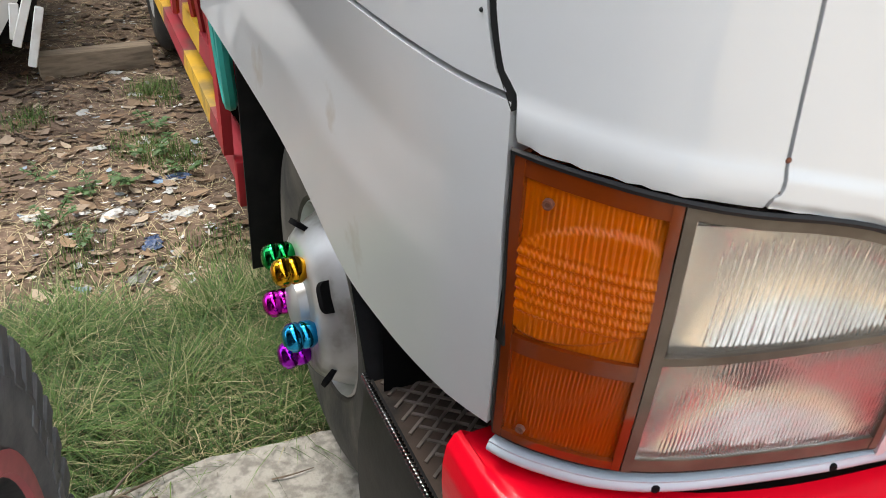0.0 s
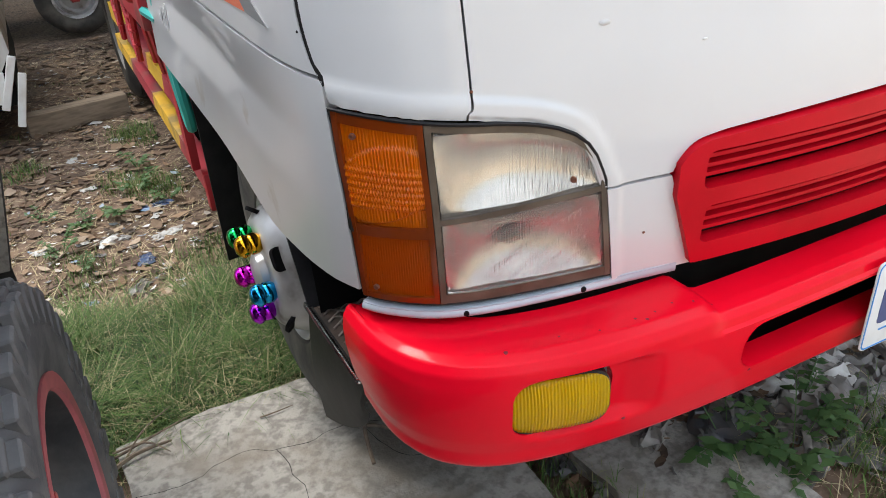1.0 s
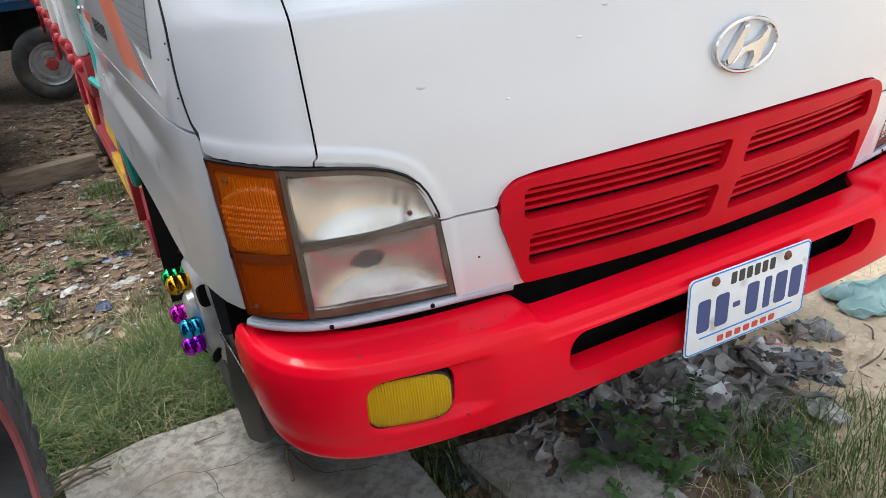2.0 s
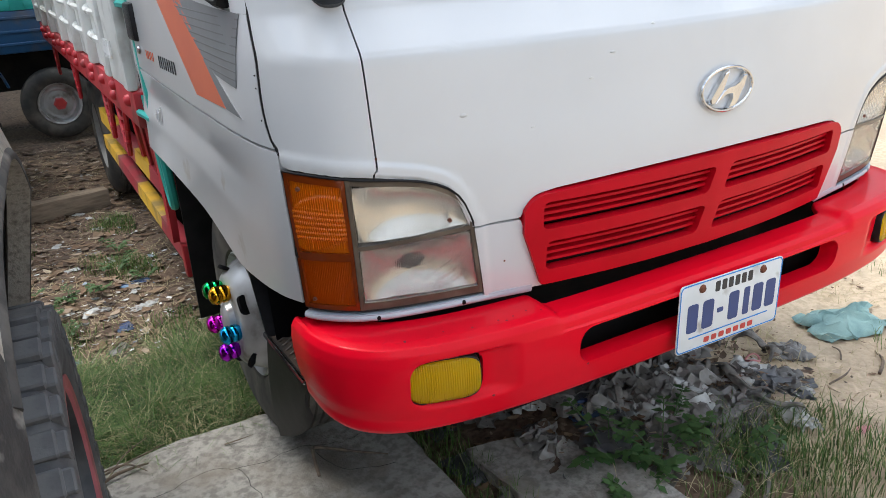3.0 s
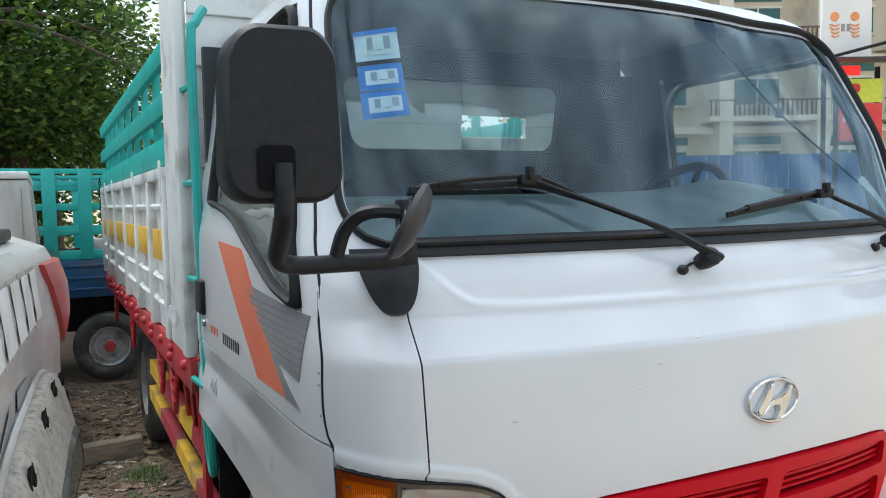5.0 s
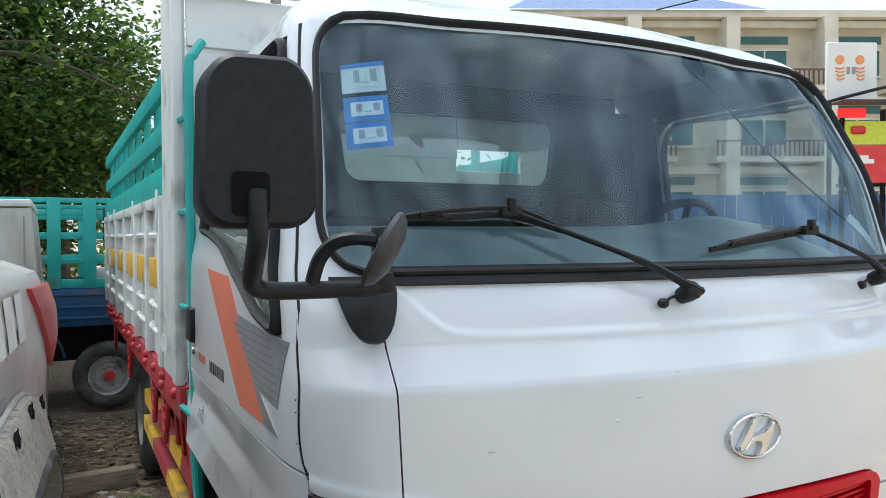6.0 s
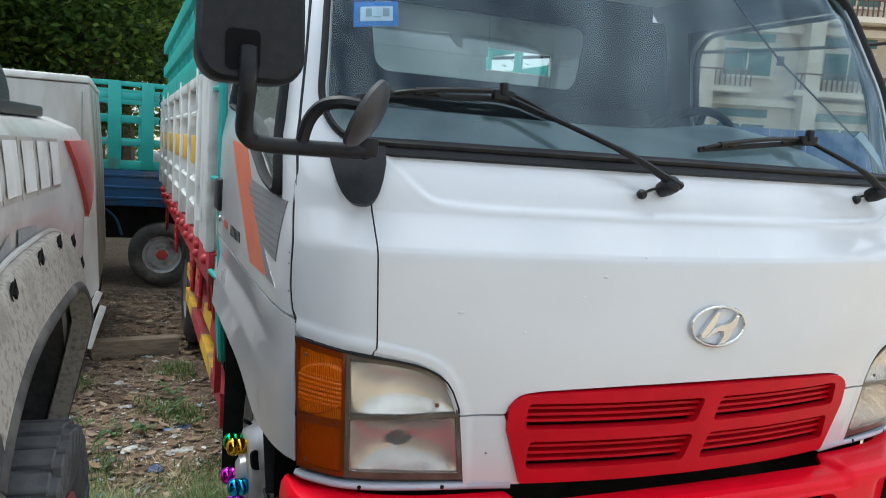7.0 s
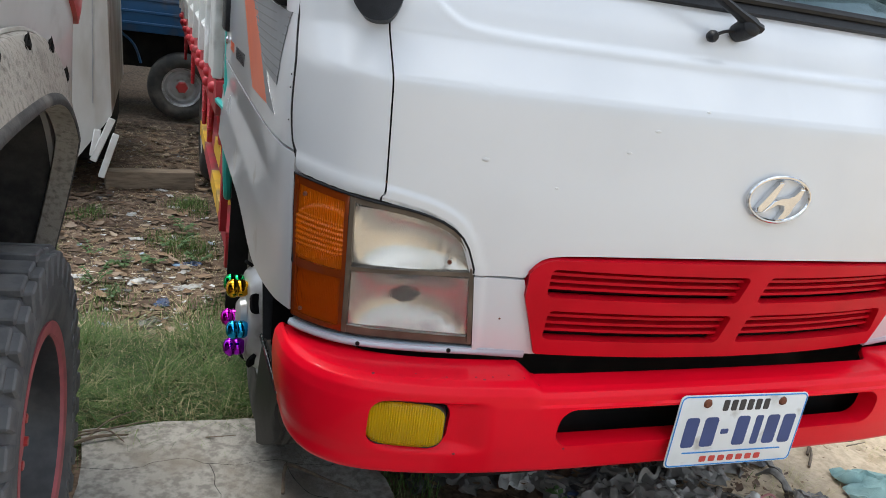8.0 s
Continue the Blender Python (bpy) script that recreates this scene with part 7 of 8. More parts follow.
RAG = material("dirty_grey_rag", (0.27, 0.245, 0.215), 0.85, col2=(0.12, 0.108, 0.095), scale=24, bump=0.6, bump_scale=90, dirt=(0.08, 0.07, 0.06), dirt_amt=0.3, dirt_scale=16)
for k in range(30):       # twisted strips of rag and film wound through the heap
    x, y = rr.gauss(0.34, 0.30), rr.gauss(0.36, 0.17)
    x, y = max(-0.40, min(0.90, x)), max(0.04, min(0.75, y))
    a, bm, r0 = rr.uniform(0, 6.28), bmesh.new(), rr.uniform(0.007, 0.016)
    pts, px, py = [], x, y
    for q in range(6):
        pts.append((px, py, ground_z(px, py) + 0.012 + 0.05 * rr.random() * (0 < q < 5)))
        a += rr.uniform(-0.9, 0.9)
        px, py = px + 0.045 * math.cos(a), py + 0.045 * math.sin(a)
    tube(bm, pts, r0, 7, 4, False, rr.uniform(0.25, 0.6), [r0 * 0.5, r0, r0 * 1.2, r0, r0 * 1.1, r0 * 0.6])
    tagged(finish("rag_strip", bm, RAG, None, "", True, 60), "twisted dirty grey rag strip in the rubbish heap", "rag", "rags under the bumper")
crumple("plastic_bag", (0.60, 0.34), 0.10, FILMWHITE, "crumpled clear-white plastic bag with red mark", "plastic bag", 301, "", 0.32, (1.1, 0.65), 0.012, 0.4)
crumple("plastic_bag", (0.72, 0.22), 0.055, FILMWHITE, "small crumpled white plastic bag", "plastic bag", 302, "", 0.35)
bm = bmesh.new()
tube(bm, [(0.615 + 0.026 * math.cos(t), 0.315 + 0.020 * math.sin(t), ground_z(0.6, 0.34) + 0.082 + 0.006 * math.sin(2 * t)) for t in np.linspace(0, 6.28, 16, False)], 0.0035, 5, 1, True)
part("red_mark", bm, PINK, bpy.data.objects["plastic_bag"], "red ring printed on the bag")
crumple("green_bottle", (0.362, 0.270), 0.045, GREENFILM, "crushed shiny green plastic bottle in the weeds", "bottle", 303, "", 0.75, (1, 0.7))
crumple("green_bottle", (0.30, 0.235), 0.035, GREENFILM, "crushed shiny green plastic bottle in the weeds", "bottle", 309, "", 0.6, (1, 0.7))
crumple("blue_bag", (0.02, 0.46), 0.085, FILMBLUE, "crumpled dark blue plastic bag in the rubbish", "plastic bag", 304, "", 0.45)
crumple("cloth", (1.28, 0.42), 0.16, CLOTH, "crumpled pale teal cloth lying on the sand", "cloth", 305, "", 0.36, (1.1, 0.75), 0, -0.3)
crumple("wrapper", (0.71, -0.04), 0.035, PINK, "flat pink wrapper lying in the grass", "wrapper", 306, "", 0.15, (1, 0.4))
crumple("white_litter", (-1.238, 2.39), 0.060, FILMWHITE, "crumpled white plastic litter on the dirt", "plastic scrap", 310, "litter on the dirt", 0.3, (1, 0.6), 0, 0.5)
crumple("white_litter", (-1.040, 2.31), 0.050, FILMWHITE, "crumpled white plastic litter on the dirt", "plastic scrap", 311, "litter on the dirt", 0.25, (1, 0.6), 0, 0.2)
crumple("white_litter", (-0.985, 2.33), 0.030, FILMWHITE, "crumpled white plastic litter on the dirt", "plastic scrap", 312, "litter on the dirt", 0.3)
crumple("white_litter", (-1.190, 1.96), 0.060, FILM, "crumpled grey plastic litter on the dirt", "plastic scrap", 313, "litter on the dirt", 0.3, (1, 0.5), 0, 0.8)
crumple("blue_litter", (-1.135, 2.14), 0.050, FILMBLUE, "crumpled blue plastic litter on the dirt", "plastic scrap", 314, "litter on the dirt", 0.2, (0.6, 1))
crumple("blue_litter", (-1.02, 2.62), 0.055, FILMBLUE, "crumpled blue plastic litter on the dirt", "plastic scrap", 315, "litter on the dirt", 0.15, (1.4, 0.5))
for k in range(26):
    x, y = rr.uniform(-1.5, -0.95), rr.uniform(1.85, 4.6)
    crumple("paper_litter", (x, y), rr.uniform(0.02, 0.05), rr.choice([FILMWHITE, FILM]), "small crumpled paper litter on the dirt", "paper scrap", 330 + k, "litter on the dirt", 0.22, (1, 0.6), 0, rr.uniform(0, 6))


def twig(pts, r, label="thin dry twig lying on the concrete"):
    th = bmesh.new()
    tube(th, pts, r, 6, 4, radii=[r, r, r * 0.9, r * 0.8, r * 0.6, r * 0.4])
    tagged(finish("twig", th, TWIG), label, "twig", "dry twigs")


Z = 0.062
twig([(-1.40, 0.93, Z), (-1.33, 0.955, Z + 0.01), (-1.24, 0.965, Z + 0.004)], 0.006)
twig([(-1.41, 0.97, Z), (-1.30, 0.99, Z + 0.012), (-1.18, 1.03, Z + 0.008)], 0.0035)
twig([(-1.36, 0.95, Z), (-1.30, 1.02, Z + 0.02), (-1.22, 1.08, Z + 0.02)], 0.003)
twig([(-1.38, 1.00, Z), (-1.30, 0.98, Z + 0.015), (-1.25, 0.92, Z + 0.008)], 0.003)
twig([(-0.83, 0.62, Z), (-0.815, 0.70, Z + 0.025), (-0.79, 0.735, Z + 0.012), (-0.70, 0.66, Z + 0.006), (-0.62, 0.60, Z)], 0.0055, "bent dry twig lying on the concrete")
twig([(-1.02, 0.93, Z), (-0.98, 0.925, Z + 0.003), (-0.93, 0.93, Z)], 0.002)
for k in range(26):
    x, y = rr.uniform(-1.6, -0.9), rr.uniform(1.9, 5.8)
    a, ln = rr.uniform(0, 3.1), rr.uniform(0.05, 0.22)
    z = ground_z(x, y) + 0.008
    twig([(x, y, z), (x + ln * 0.5 * math.cos(a), y + ln * 0.5 * math.sin(a), z + 0.012), (x + ln * math.cos(a + 0.3), y + ln * math.sin(a + 0.3), z)], rr.uniform(0.0015, 0.004), "thin dry twig lying on the dirt")
for k in range(10):
    x, y = rr.uniform(0.85, 1.6), rr.uniform(0.0, 0.7)
    a, ln = rr.uniform(-0.5, 0.9), rr.uniform(0.08, 0.25)
    z = ground_z(x, y) + 0.008
    twig([(x, y, z), (x + ln * 0.5 * math.cos(a), y + ln * 0.5 * math.sin(a), z + 0.010), (x + ln * math.cos(a + 0.2), y + ln * math.sin(a + 0.2), z)], rr.uniform(0.002, 0.006), "thin dry stalk lying on the sand")
bm = bmesh.new()
box(bm, -1.47, -0.92, 4.02, 4.13, -0.02, 0.10, 0.006, 2, Matrix.Translation((-1.2, 4.07, 0)) @ pose(0, 0, 0, 0, 0, 8) @ Matrix.Translation((1.2, -4.07, 0)))
tagged(finish("timber_beam", bm, WOOD), "weathered timber beam lying across the dirt", "timber")


# ---------------------------------------------------------------- lifted pickup beside the truck
PK = Matrix.Translation((-1.430, 0.43, 0)) @ pose(0, 0, 0, 0, 0, -3.7)      # local: x outward, y to its rear, z up; rear axle at y 0
pick = thing("pickup_truck", "dusty silver lifted pickup with muddy flares and knobbly tyres", "pickup", (-2.3, -0.6, 0))


def P(x, y, z):
    return PK @ Vector((x, y, z))


GREENGLASS_P = material("dark_tinted_glass", (0.012, 0.016, 0.016), 0.08, coat=0.4)
# bed side with a gentle shoulder
prof = [(0.62, -0.055), (0.80, -0.038), (1.00, -0.028), (1.20, -0.024), (1.32, -0.020), (1.40, -0.022), (1.47, -0.036), (1.505, -0.062), (1.515, -0.12)]
ARCH_V, ARCH_Z, ARCH_N = -0.14, 0.54, 3.2        # squared-off wheel arch


def arch_z(v):
    u = abs(v - ARCH_V) / 0.67
    return ARCH_Z + 0.62 * (1 - u ** ARCH_N) ** (1 / ARCH_N) if u < 1 else 0.0


def side(i, j, o, v0, v1):
    v = v0 + (v1 - v0) * i
    lo = max(0.66 if v < -0.2 else 0.78, arch_z(v))
    z = lo + (1.515 - lo) * j
    x = float(np.interp(z, [p[0] for p in prof], [p[1] for p in prof]))
    tap = max(0.0, v - 0.66)
    return P(x + 0.020 * step(v, 0.3, 0.66) - 3.0 * tap ** 2 + o, v, z)


bm = bmesh.new()
sheet(bm, lambda i, j, o: side(i, j, o, -1.02, 0.755), 90, 26, 0, 0.03)
sheet(bm, lambda i, j, o: P(-0.04 - 1.80 * i - 0.02, 0.752 - 0.02 * math.sin(i * 3.14), 0.80 + 0.70 * j), 8, 6)
body = part("bed_side", bm, PICKUP, pick, "dusty silver bed side with grey graphics")
bm = bmesh.new()
sheet(bm, lambda i, j, o: side(i, j, o, -2.95, -1.03), 40, 20, 0, 0.03)
part("cab_side", bm, PICKUP, pick, "dusty silver cab side")
bm = bmesh.new()
box(bm, -1.83, -0.47, -3.9, 0.70, 0.62, 1.40, 0.0, 1, PK)
part("body_core", bm, CHASSIS, pick, "dark body underside")
bm = bmesh.new()
sheet(bm, lambda i, j, o: P(-0.16 - 0.22 * j + 0.0 * i, -2.85 + 1.75 * i, 1.50 + 0.52 * j), 10, 4)
sheet(bm, lambda i, j, o: P(-0.38 - 1.2 * i, -2.55 + 1.35 * j, 2.02 + 0.03 * math.sin(3.14 * i)), 8, 6)
sheet(bm, lambda i, j, o: P(-0.16 - 1.65 * i, -1.06, 1.40 + 0.62 * j), 6, 3)
part("cab_roof", bm, PICKUP, pick, "silver cab roof")
bm = bmesh.new()
sheet(bm, lambda i, j, o: P(-0.10 - 1.75 * i, -4.1 + 1.3 * j, 1.30 - 0.10 * (1 - j)), 8, 6)
sheet(bm, lambda i, j, o: P(-0.10 - 1.75 * i, -4.15, 0.7 + 0.55 * j), 8, 4)
sheet(bm, lambda i, j, o: P(-0.08, -4.12 + 1.2 * i, 0.75 + 0.55 * j), 8, 4)
part("front_end", bm, PICKUP, pick, "silver front end")
# far flank, glass and tailgate
bm = bmesh.new()
sheet(bm, lambda i, j, o: P(-1.92 - float(np.interp(0.66 + 0.855 * j, [p[0] for p in prof], [p[1] for p in prof])), -4.1 + 4.85 * i, 0.66 + 0.855 * j), 30, 12)
part("far_side", bm, PICKUP, pick, "silver far flank")
bm = bmesh.new()
slab(bm, lambda i, j, o: P(-0.190 - 0.165 * j + o, -2.70 + 1.50 * i + 0.10 * j * (1 - 2 * i), 1.545 + 0.42 * j), 10, 4, 0.006, 0.004)
part("side_window", bm, GREENGLASS_P, pick, "dark side window")
bm = bmesh.new()
slab(bm, lambda i, j, o: P(-0.30 - 1.36 * i, -3.02 + 0.42 * j + o, 1.33 + 0.66 * j), 8, 6, 0.0, 0.006)
part("front_window", bm, GREENGLASS_P, pick, "dark windscreen")
bm = bmesh.new()
slab(bm, lambda i, j, o: P(-1.92 + 0.18 * j, -2.85 + 1.75 * i, 1.50 + 0.52 * j + o), 10, 4, 0.0, 0.01)
part("far_roof_side", bm, PICKUP, pick, "silver far cab side")
# black ledge and rounded cover over the bed
bm = bmesh.new()
box(bm, -1.75, -0.085, -1.0, 0.49, 1.512, 1.540, 0.006, 2, PK)
part("bed_rail_cap", bm, PLASTIC, pick, "black bed rail cap")
bm = bmesh.new()
def cover_f(i, j, o):
    # half dome: a quarter-round shoulder, rounded in plan at its rear corner
    w = 0.14 * (1 - math.cos(j * 1.57))
    c = min(1.0, max(0.0, (i - 0.35) / 0.25))
    if i < 0.35:
        q = (-0.12, -0.95 + 1.20 * i / 0.35, -1, 0)
    elif i < 0.60:
        t = c * 1.57
        q = (-0.27 + 0.15 * math.cos(t), 0.25 + 0.15 * math.sin(t), -math.cos(t), -math.sin(t))
    else:
        q = (-0.27 - 1.45 * (i - 0.60) / 0.40, 0.40, 0, -1)
    return P(q[0] + q[2] * w, q[1] + q[3] * w, 1.540 + 0.17 * math.sin(j * 1.57))


sheet(bm, cover_f, 44, 10)
sheet(bm, lambda i, j, o: P(-0.24 - 1.5 * i, -0.95 + 1.23 * j, 1.709 + 0.03 * math.sin(3.14 * i)), 6, 6)
part("bed_cover", bm, PLASTIC, pick, "black rounded bed cover")
# flare
bm = bmesh.new()


def flare_f(i, j, o):
    t = radians(-14 + 190 * i)
    c, q = math.cos(t), math.sin(t)
    v = ARCH_V - (0.64 + 0.13 * j) * math.copysign(abs(c) ** (2 / ARCH_N), c)
    z = ARCH_Z + (0.585 + 0.145 * j) * (q ** (2 / ARCH_N) if q > 0 else 1.6 * q)
    x = 0.006 + 0.042 * (1 - j) ** 0.8 - 0.05 * max(0.0, (j - 0.88) / 0.12) ** 2
    x -= 0.10 * min(1.0, max(0.0, (0.98 - z) / 0.42)) * step(v, 0.2, 0.4)       # the rear leg draws in towards the body
    return P(x + o, v, z)


def foot_end(j):
    return 0.295 + 0.125 * j + 0.012 * math.sin(j * 9)


slab(bm, lambda i, j, o: flare_f(foot_end(j) + (1 - foot_end(j)) * i, j, o), 72, 12, 0.0, 0.05)
fl = part("wheel_flare", bm, MUDDY, pick, "mud-dusted bolt-on wheel flare")
bm = bmesh.new()
slab(bm, lambda i, j, o: flare_f(foot_end(j) * i, j, o), 30, 12, 0.0, 0.05)
part("flare_foot", bm, FLAREDARK, fl, "dark scuffed foot of the flare")
bm = bmesh.new()
slab(bm, lambda i, j, o: flare_f(0.29 + 0.71 * i, 0.002 + 0.16 * j, 0.004 * math.sin(3.14 * j) + 0.001 + o), 64, 6, 0.0, 0.004)
part("flare_lip", bm, LIPGREY, fl, "darker grey inner lip of the flare")
bm = bmesh.new()
tube(bm, [flare_f(i, 0.965, 0.004) for i in np.linspace(0.02, 0.98, 40)], 0.0055, 6, 1)
part("flare_edge", bm, VANWHITE, fl, "pale rubber edge of the flare")
for v in (-0.685, -0.455, -0.205, 0.026, 0.250, 0.43):
    i = min(np.linspace(0.15, 0.85, 400), key=lambda k: abs((PK.inverted() @ flare_f(k, 0.80, 0.0)).y - v))
    c, c2 = flare_f(i, 0.80, 0.0), flare_f(i, 0.80, 0.1)
    m = Matrix.Translation(c) @ (c2 - c).to_track_quat("Z", "Y").to_matrix().to_4x4()
    bm = bmesh.new()
    lathe(bm, [(0.026, 0.0012), (0.023, 0.003), (0.017, -0.004), (0.010, -0.003), (0.009, 0.006), (0, 0.007)], m, 4)
    part("flare_bolt", bm, CHASSIS, fl, "dark recessed flare bolt")
# tail light wrapping the corner
bm = bmesh.new()


def tail_f(i, j, o):
    z = 1.455 - 0.225 * j
    v0 = 0.430 + 0.265 * j ** 1.25
    v1 = 0.745 - 0.03 * j
    v = v0 + (v1 - v0) * i
    x = float(np.interp(z, [p[0] for p in prof], [p[1] for p in prof])) + 0.020 * step(v, 0.3, 0.66) - 2.0 * max(0.0, v - 0.66) ** 2
    return P(x + 0.016 * math.sin(3.14 * min(1, i * 1.1)) * math.sin(3.14 * min(1, 0.2 + j * 0.8)) + o, v, z)


slab(bm, tail_f, 16, 16, 0.012, 0.03)
part("tail_light", bm, TAILRED, pick, "faded red tail light")


def pk_decal(name, pts, mat, label, off=0.003):
    bm = bmesh.new()
    vs = []
    for v, z in pts:
        x = float(np.interp(z, [p[0] for p in prof], [p[1] for p in prof])) + 0.020 * step(v, 0.3, 0.66)
        vs.append(bm.verts.new(P(x + off, v, z)))
    bm.faces.new(vs)
    r = bmesh.ops.extrude_face_region(bm, geom=bm.faces[:])
    bmesh.ops.translate(bm, vec=PK.to_3x3() @ Vector((0.0008, 0, 0)), verts=[g for g in r["geom"] if isinstance(g, bmesh.types.BMVert)])
    return part(name, bm, mat, body, label)


for k in range(6):       # big lettering shown as plain slanted bars
    v = -0.62 + 0.165 * k
    zt = 1.470 - 0.003 * k
    pk_decal("letter_bar", [(v, zt), (v + 0.115, zt - 0.002), (v + 0.095, zt - 0.102), (v - 0.020, zt - 0.100)], DECAL_LIGHT, "", 0.005)
    pk_decal("letter_shadow", [(v - 0.02, zt + 0.008), (v + 0.130, zt + 0.006), (v + 0.110, zt - 0.114), (v - 0.040, zt - 0.112)], SHADE_D, "", 0.002)
pk_decal("graphic", [(-0.95, 1.24), (-0.60, 1.31), (-0.52, 1.24), (-0.30, 1.30), (-0.24, 1.20), (-0.5, 1.10), (-0.95, 1.02)], DECAL_DARK, "faded grey jagged graphic")
pk_decal("graphic", [(-0.22, 1.30), (-0.02, 1.285), (-0.04, 1.16), (-0.20, 1.14)], DECAL_DARK, "faded grey jagged graphic")
# knobbly wheel
def mud_wheel(vx, vy, vz, R, blocks):
    m = Matrix.Translation(P(vx, vy, vz)) @ PK.to_3x3().to_4x4() @ pose(0, 0, 0, 0, 90, 0)
    W, rim = 0.315, 0.248
    bm = bmesh.new()
    prof_t = [(rim, -0.03), (rim + 0.010, -0.008), (rim + 0.05, 0.004), (rim + 0.11, 0.006), (R - 0.045, -0.002), (R - 0.022, -0.016), (R - 0.012, -0.04), (R - 0.012, -W + 0.04), (R - 0.022, -W + 0.016), (R - 0.045, -W), (rim + 0.08, -W - 0.004), (rim, -W + 0.03)]
    lathe(bm, prof_t, m, 64, True)
    w = part("wheel", bm, MUDTYRE, pick, "knobbly dusty mud tyre on a dark rim")
    if blocks:
        shapes = []
        for x0, x1, y0, y1, z0, z1 in ((R - 0.018, R + 0.003, -0.027, 0.024, -0.128, -0.010), (R - 0.080, R - 0.010, -0.024, 0.020, -0.016, 0.007), (R - 0.018, R + 0.002, -0.010, 0.036, -0.205, -0.140), (R - 0.018, R + 0.002, -0.034, 0.012, -0.290, -0.217)):
            b = bmesh.new()
            box(b, x0, x1, y0, y1, z0, z1, 0.004, 1)
            me = bpy.data.meshes.new("tread_block")
            b.to_mesh(me)
            b.free()
            me.materials.append(MUDTYRE)
            shapes.append(me)
        N = 38
        for k in range(N):
            for me in shapes:
                ob = new("tread_block", me)
                ob.parent = w
                ob.matrix_parent_inverse = w.matrix_world.inverted()
                ob.matrix_basis = m @ pose(0, 0, 0, 0, 0, 360 * (k + 0.5) / N) @ Matrix.Diagonal((1 - 0.014 * (k % 2), 1, 1, 1))
        for k in range(11):      # raised side-wall marking as short plain bars
            bm = bmesh.new()
            box(bm, rim + 0.062, rim + 0.095, -0.012, 0.012, 0.004, 0.0075, 0.001, 1, m @ pose(0, 0, 0, 0, 0, 38 + 7.5 * k))
            part("sidewall_bar", bm, MUDTYRE, w)
    bm = bmesh.new()
    lathe(bm, [(rim + 0.012, -0.012), (rim + 0.014, -0.002), (rim + 0.004, 0.000), (rim - 0.014, -0.004), (rim - 0.018, -0.012)], m, 48)
    part("rim_lip", bm, REDRIM, w, "faded red rim lip")
    bm = bmesh.new()
    lathe(bm, [(rim - 0.018, -0.012), (rim - 0.022, -0.05), (rim - 0.035, -0.14), (rim - 0.06, -0.165), (0.10, -0.150), (0.085, -0.120), (0, -0.118)], m, 48)
    rm = part("rim", bm, DARKRIM, w, "deep dark alloy rim")
    bm = bmesh.new()
    lathe(bm, [(0.075, -0.125), (0.075, -0.075), (0.062, -0.055), (0, -0.052)], m, 20)
    for k in range(6):
        t = 2 * math.pi * k / 6
        lathe(bm, [(0, 0.0), (0.011, -0.002), (0.013, -0.03)], m @ Matrix.Translation((0.058 * math.cos(t), 0.058 * math.sin(t), -0.045)), 8)
    part("hub", bm, TAILRED, w, "red hub with nuts")


mud_wheel(0.040, -0.01, 0.405, 0.425, 1)
mud_wheel(0.030, -3.35, 0.405, 0.425, 0)
mud_wheel(-1.60, -0.01, 0.405, 0.425, 0)
mud_wheel(-1.60, -3.35, 0.405, 0.425, 0)
for v0 in (0.0, -3.35):
    bm = bmesh.new()
    sheet(bm, lambda i, j, o: P(-0.03 - 0.44 * j, v0 + ARCH_V - 0.665 * math.copysign(abs(math.cos(math.pi * i)) ** 0.63, math.cos(math.pi * i)), 0.52 + 0.625 * math.sin(math.pi * i) ** 0.63), 36, 4)
    sheet(bm, lambda i, j, o: P(-0.455, v0 + ARCH_V - 0.66 + 1.32 * i, 0.35 + 0.80 * j), 4, 4)
    part("wheel_well", bm, LIPGREY, pick, "dark wheel well")
# rear bumper: cream end cap and a bright strip under it
bm = bmesh.new()
box(bm, -1.85, -0.035, 0.735, 0.83, 0.83, 0.935, 0.03, 4, PK)
part("rear_bumper", bm, VANWHITE, pick, "cream rear bumper with rounded end")
bm = bmesh.new()
tube(bm, [P(-0.06, 0.70, 0.80), P(-0.055, 0.715, 0.70), P(-0.075, 0.70, 0.60)], 0.016, 8, 4)
part("tail_pipe", bm, CHROME, pick, "bright tail pipe end")
bm = bmesh.new()
lathe(bm, [(0.055, 0), (0.055, -1.6)], Matrix.Translation(P(-0.1, 0, 0.5)) @ PK.to_3x3().to_4x4() @ pose(0, 0, 0, 0, 90, 0), 14)
part("rear_axle", bm, CHASSIS, pick)

# ---------------------------------------------------------------- pale box van behind the pickup
VX = -0.045
van = thing("box_van", "cream white box van with a pale rear step", "van", (-2.3, 5.3, 0))
# upright streaks mix dusty tan with the side's shading bands, painted in
VDUST_SHADE = material("dusty_shaded_van_paint", (0.55, 0.545, 0.52), 0.42, col2=(0.46, 0.44, 0.40), scale=3, dirt=(0.30, 0.255, 0.20), dirt_amt=0.55, dirt_scale=1.6, stretch=(2.5, 2.5, 0.7), bump=0.08, bump_scale=12)
VY = 3.85
bm = bmesh.new()
prism(bm, [(-1.444, 1.745), (-1.405, 1.20), (-1.376, 0.485), (-1.60, 0.165), (-2.0, 0.165), (-2.2, 0.40), (-3.1, 0.40), (-3.1, 1.745)], Matrix(((1, 0, 0, VX), (0, 0, 1, VY), (0, 1, 0, 0), (0, 0, 0, 1))), 1.9)
part("van_body", bm, VDUST_SHADE, van, "dusty cream box body with painted shading bands and a slanted lower edge")
bm = bmesh.new()
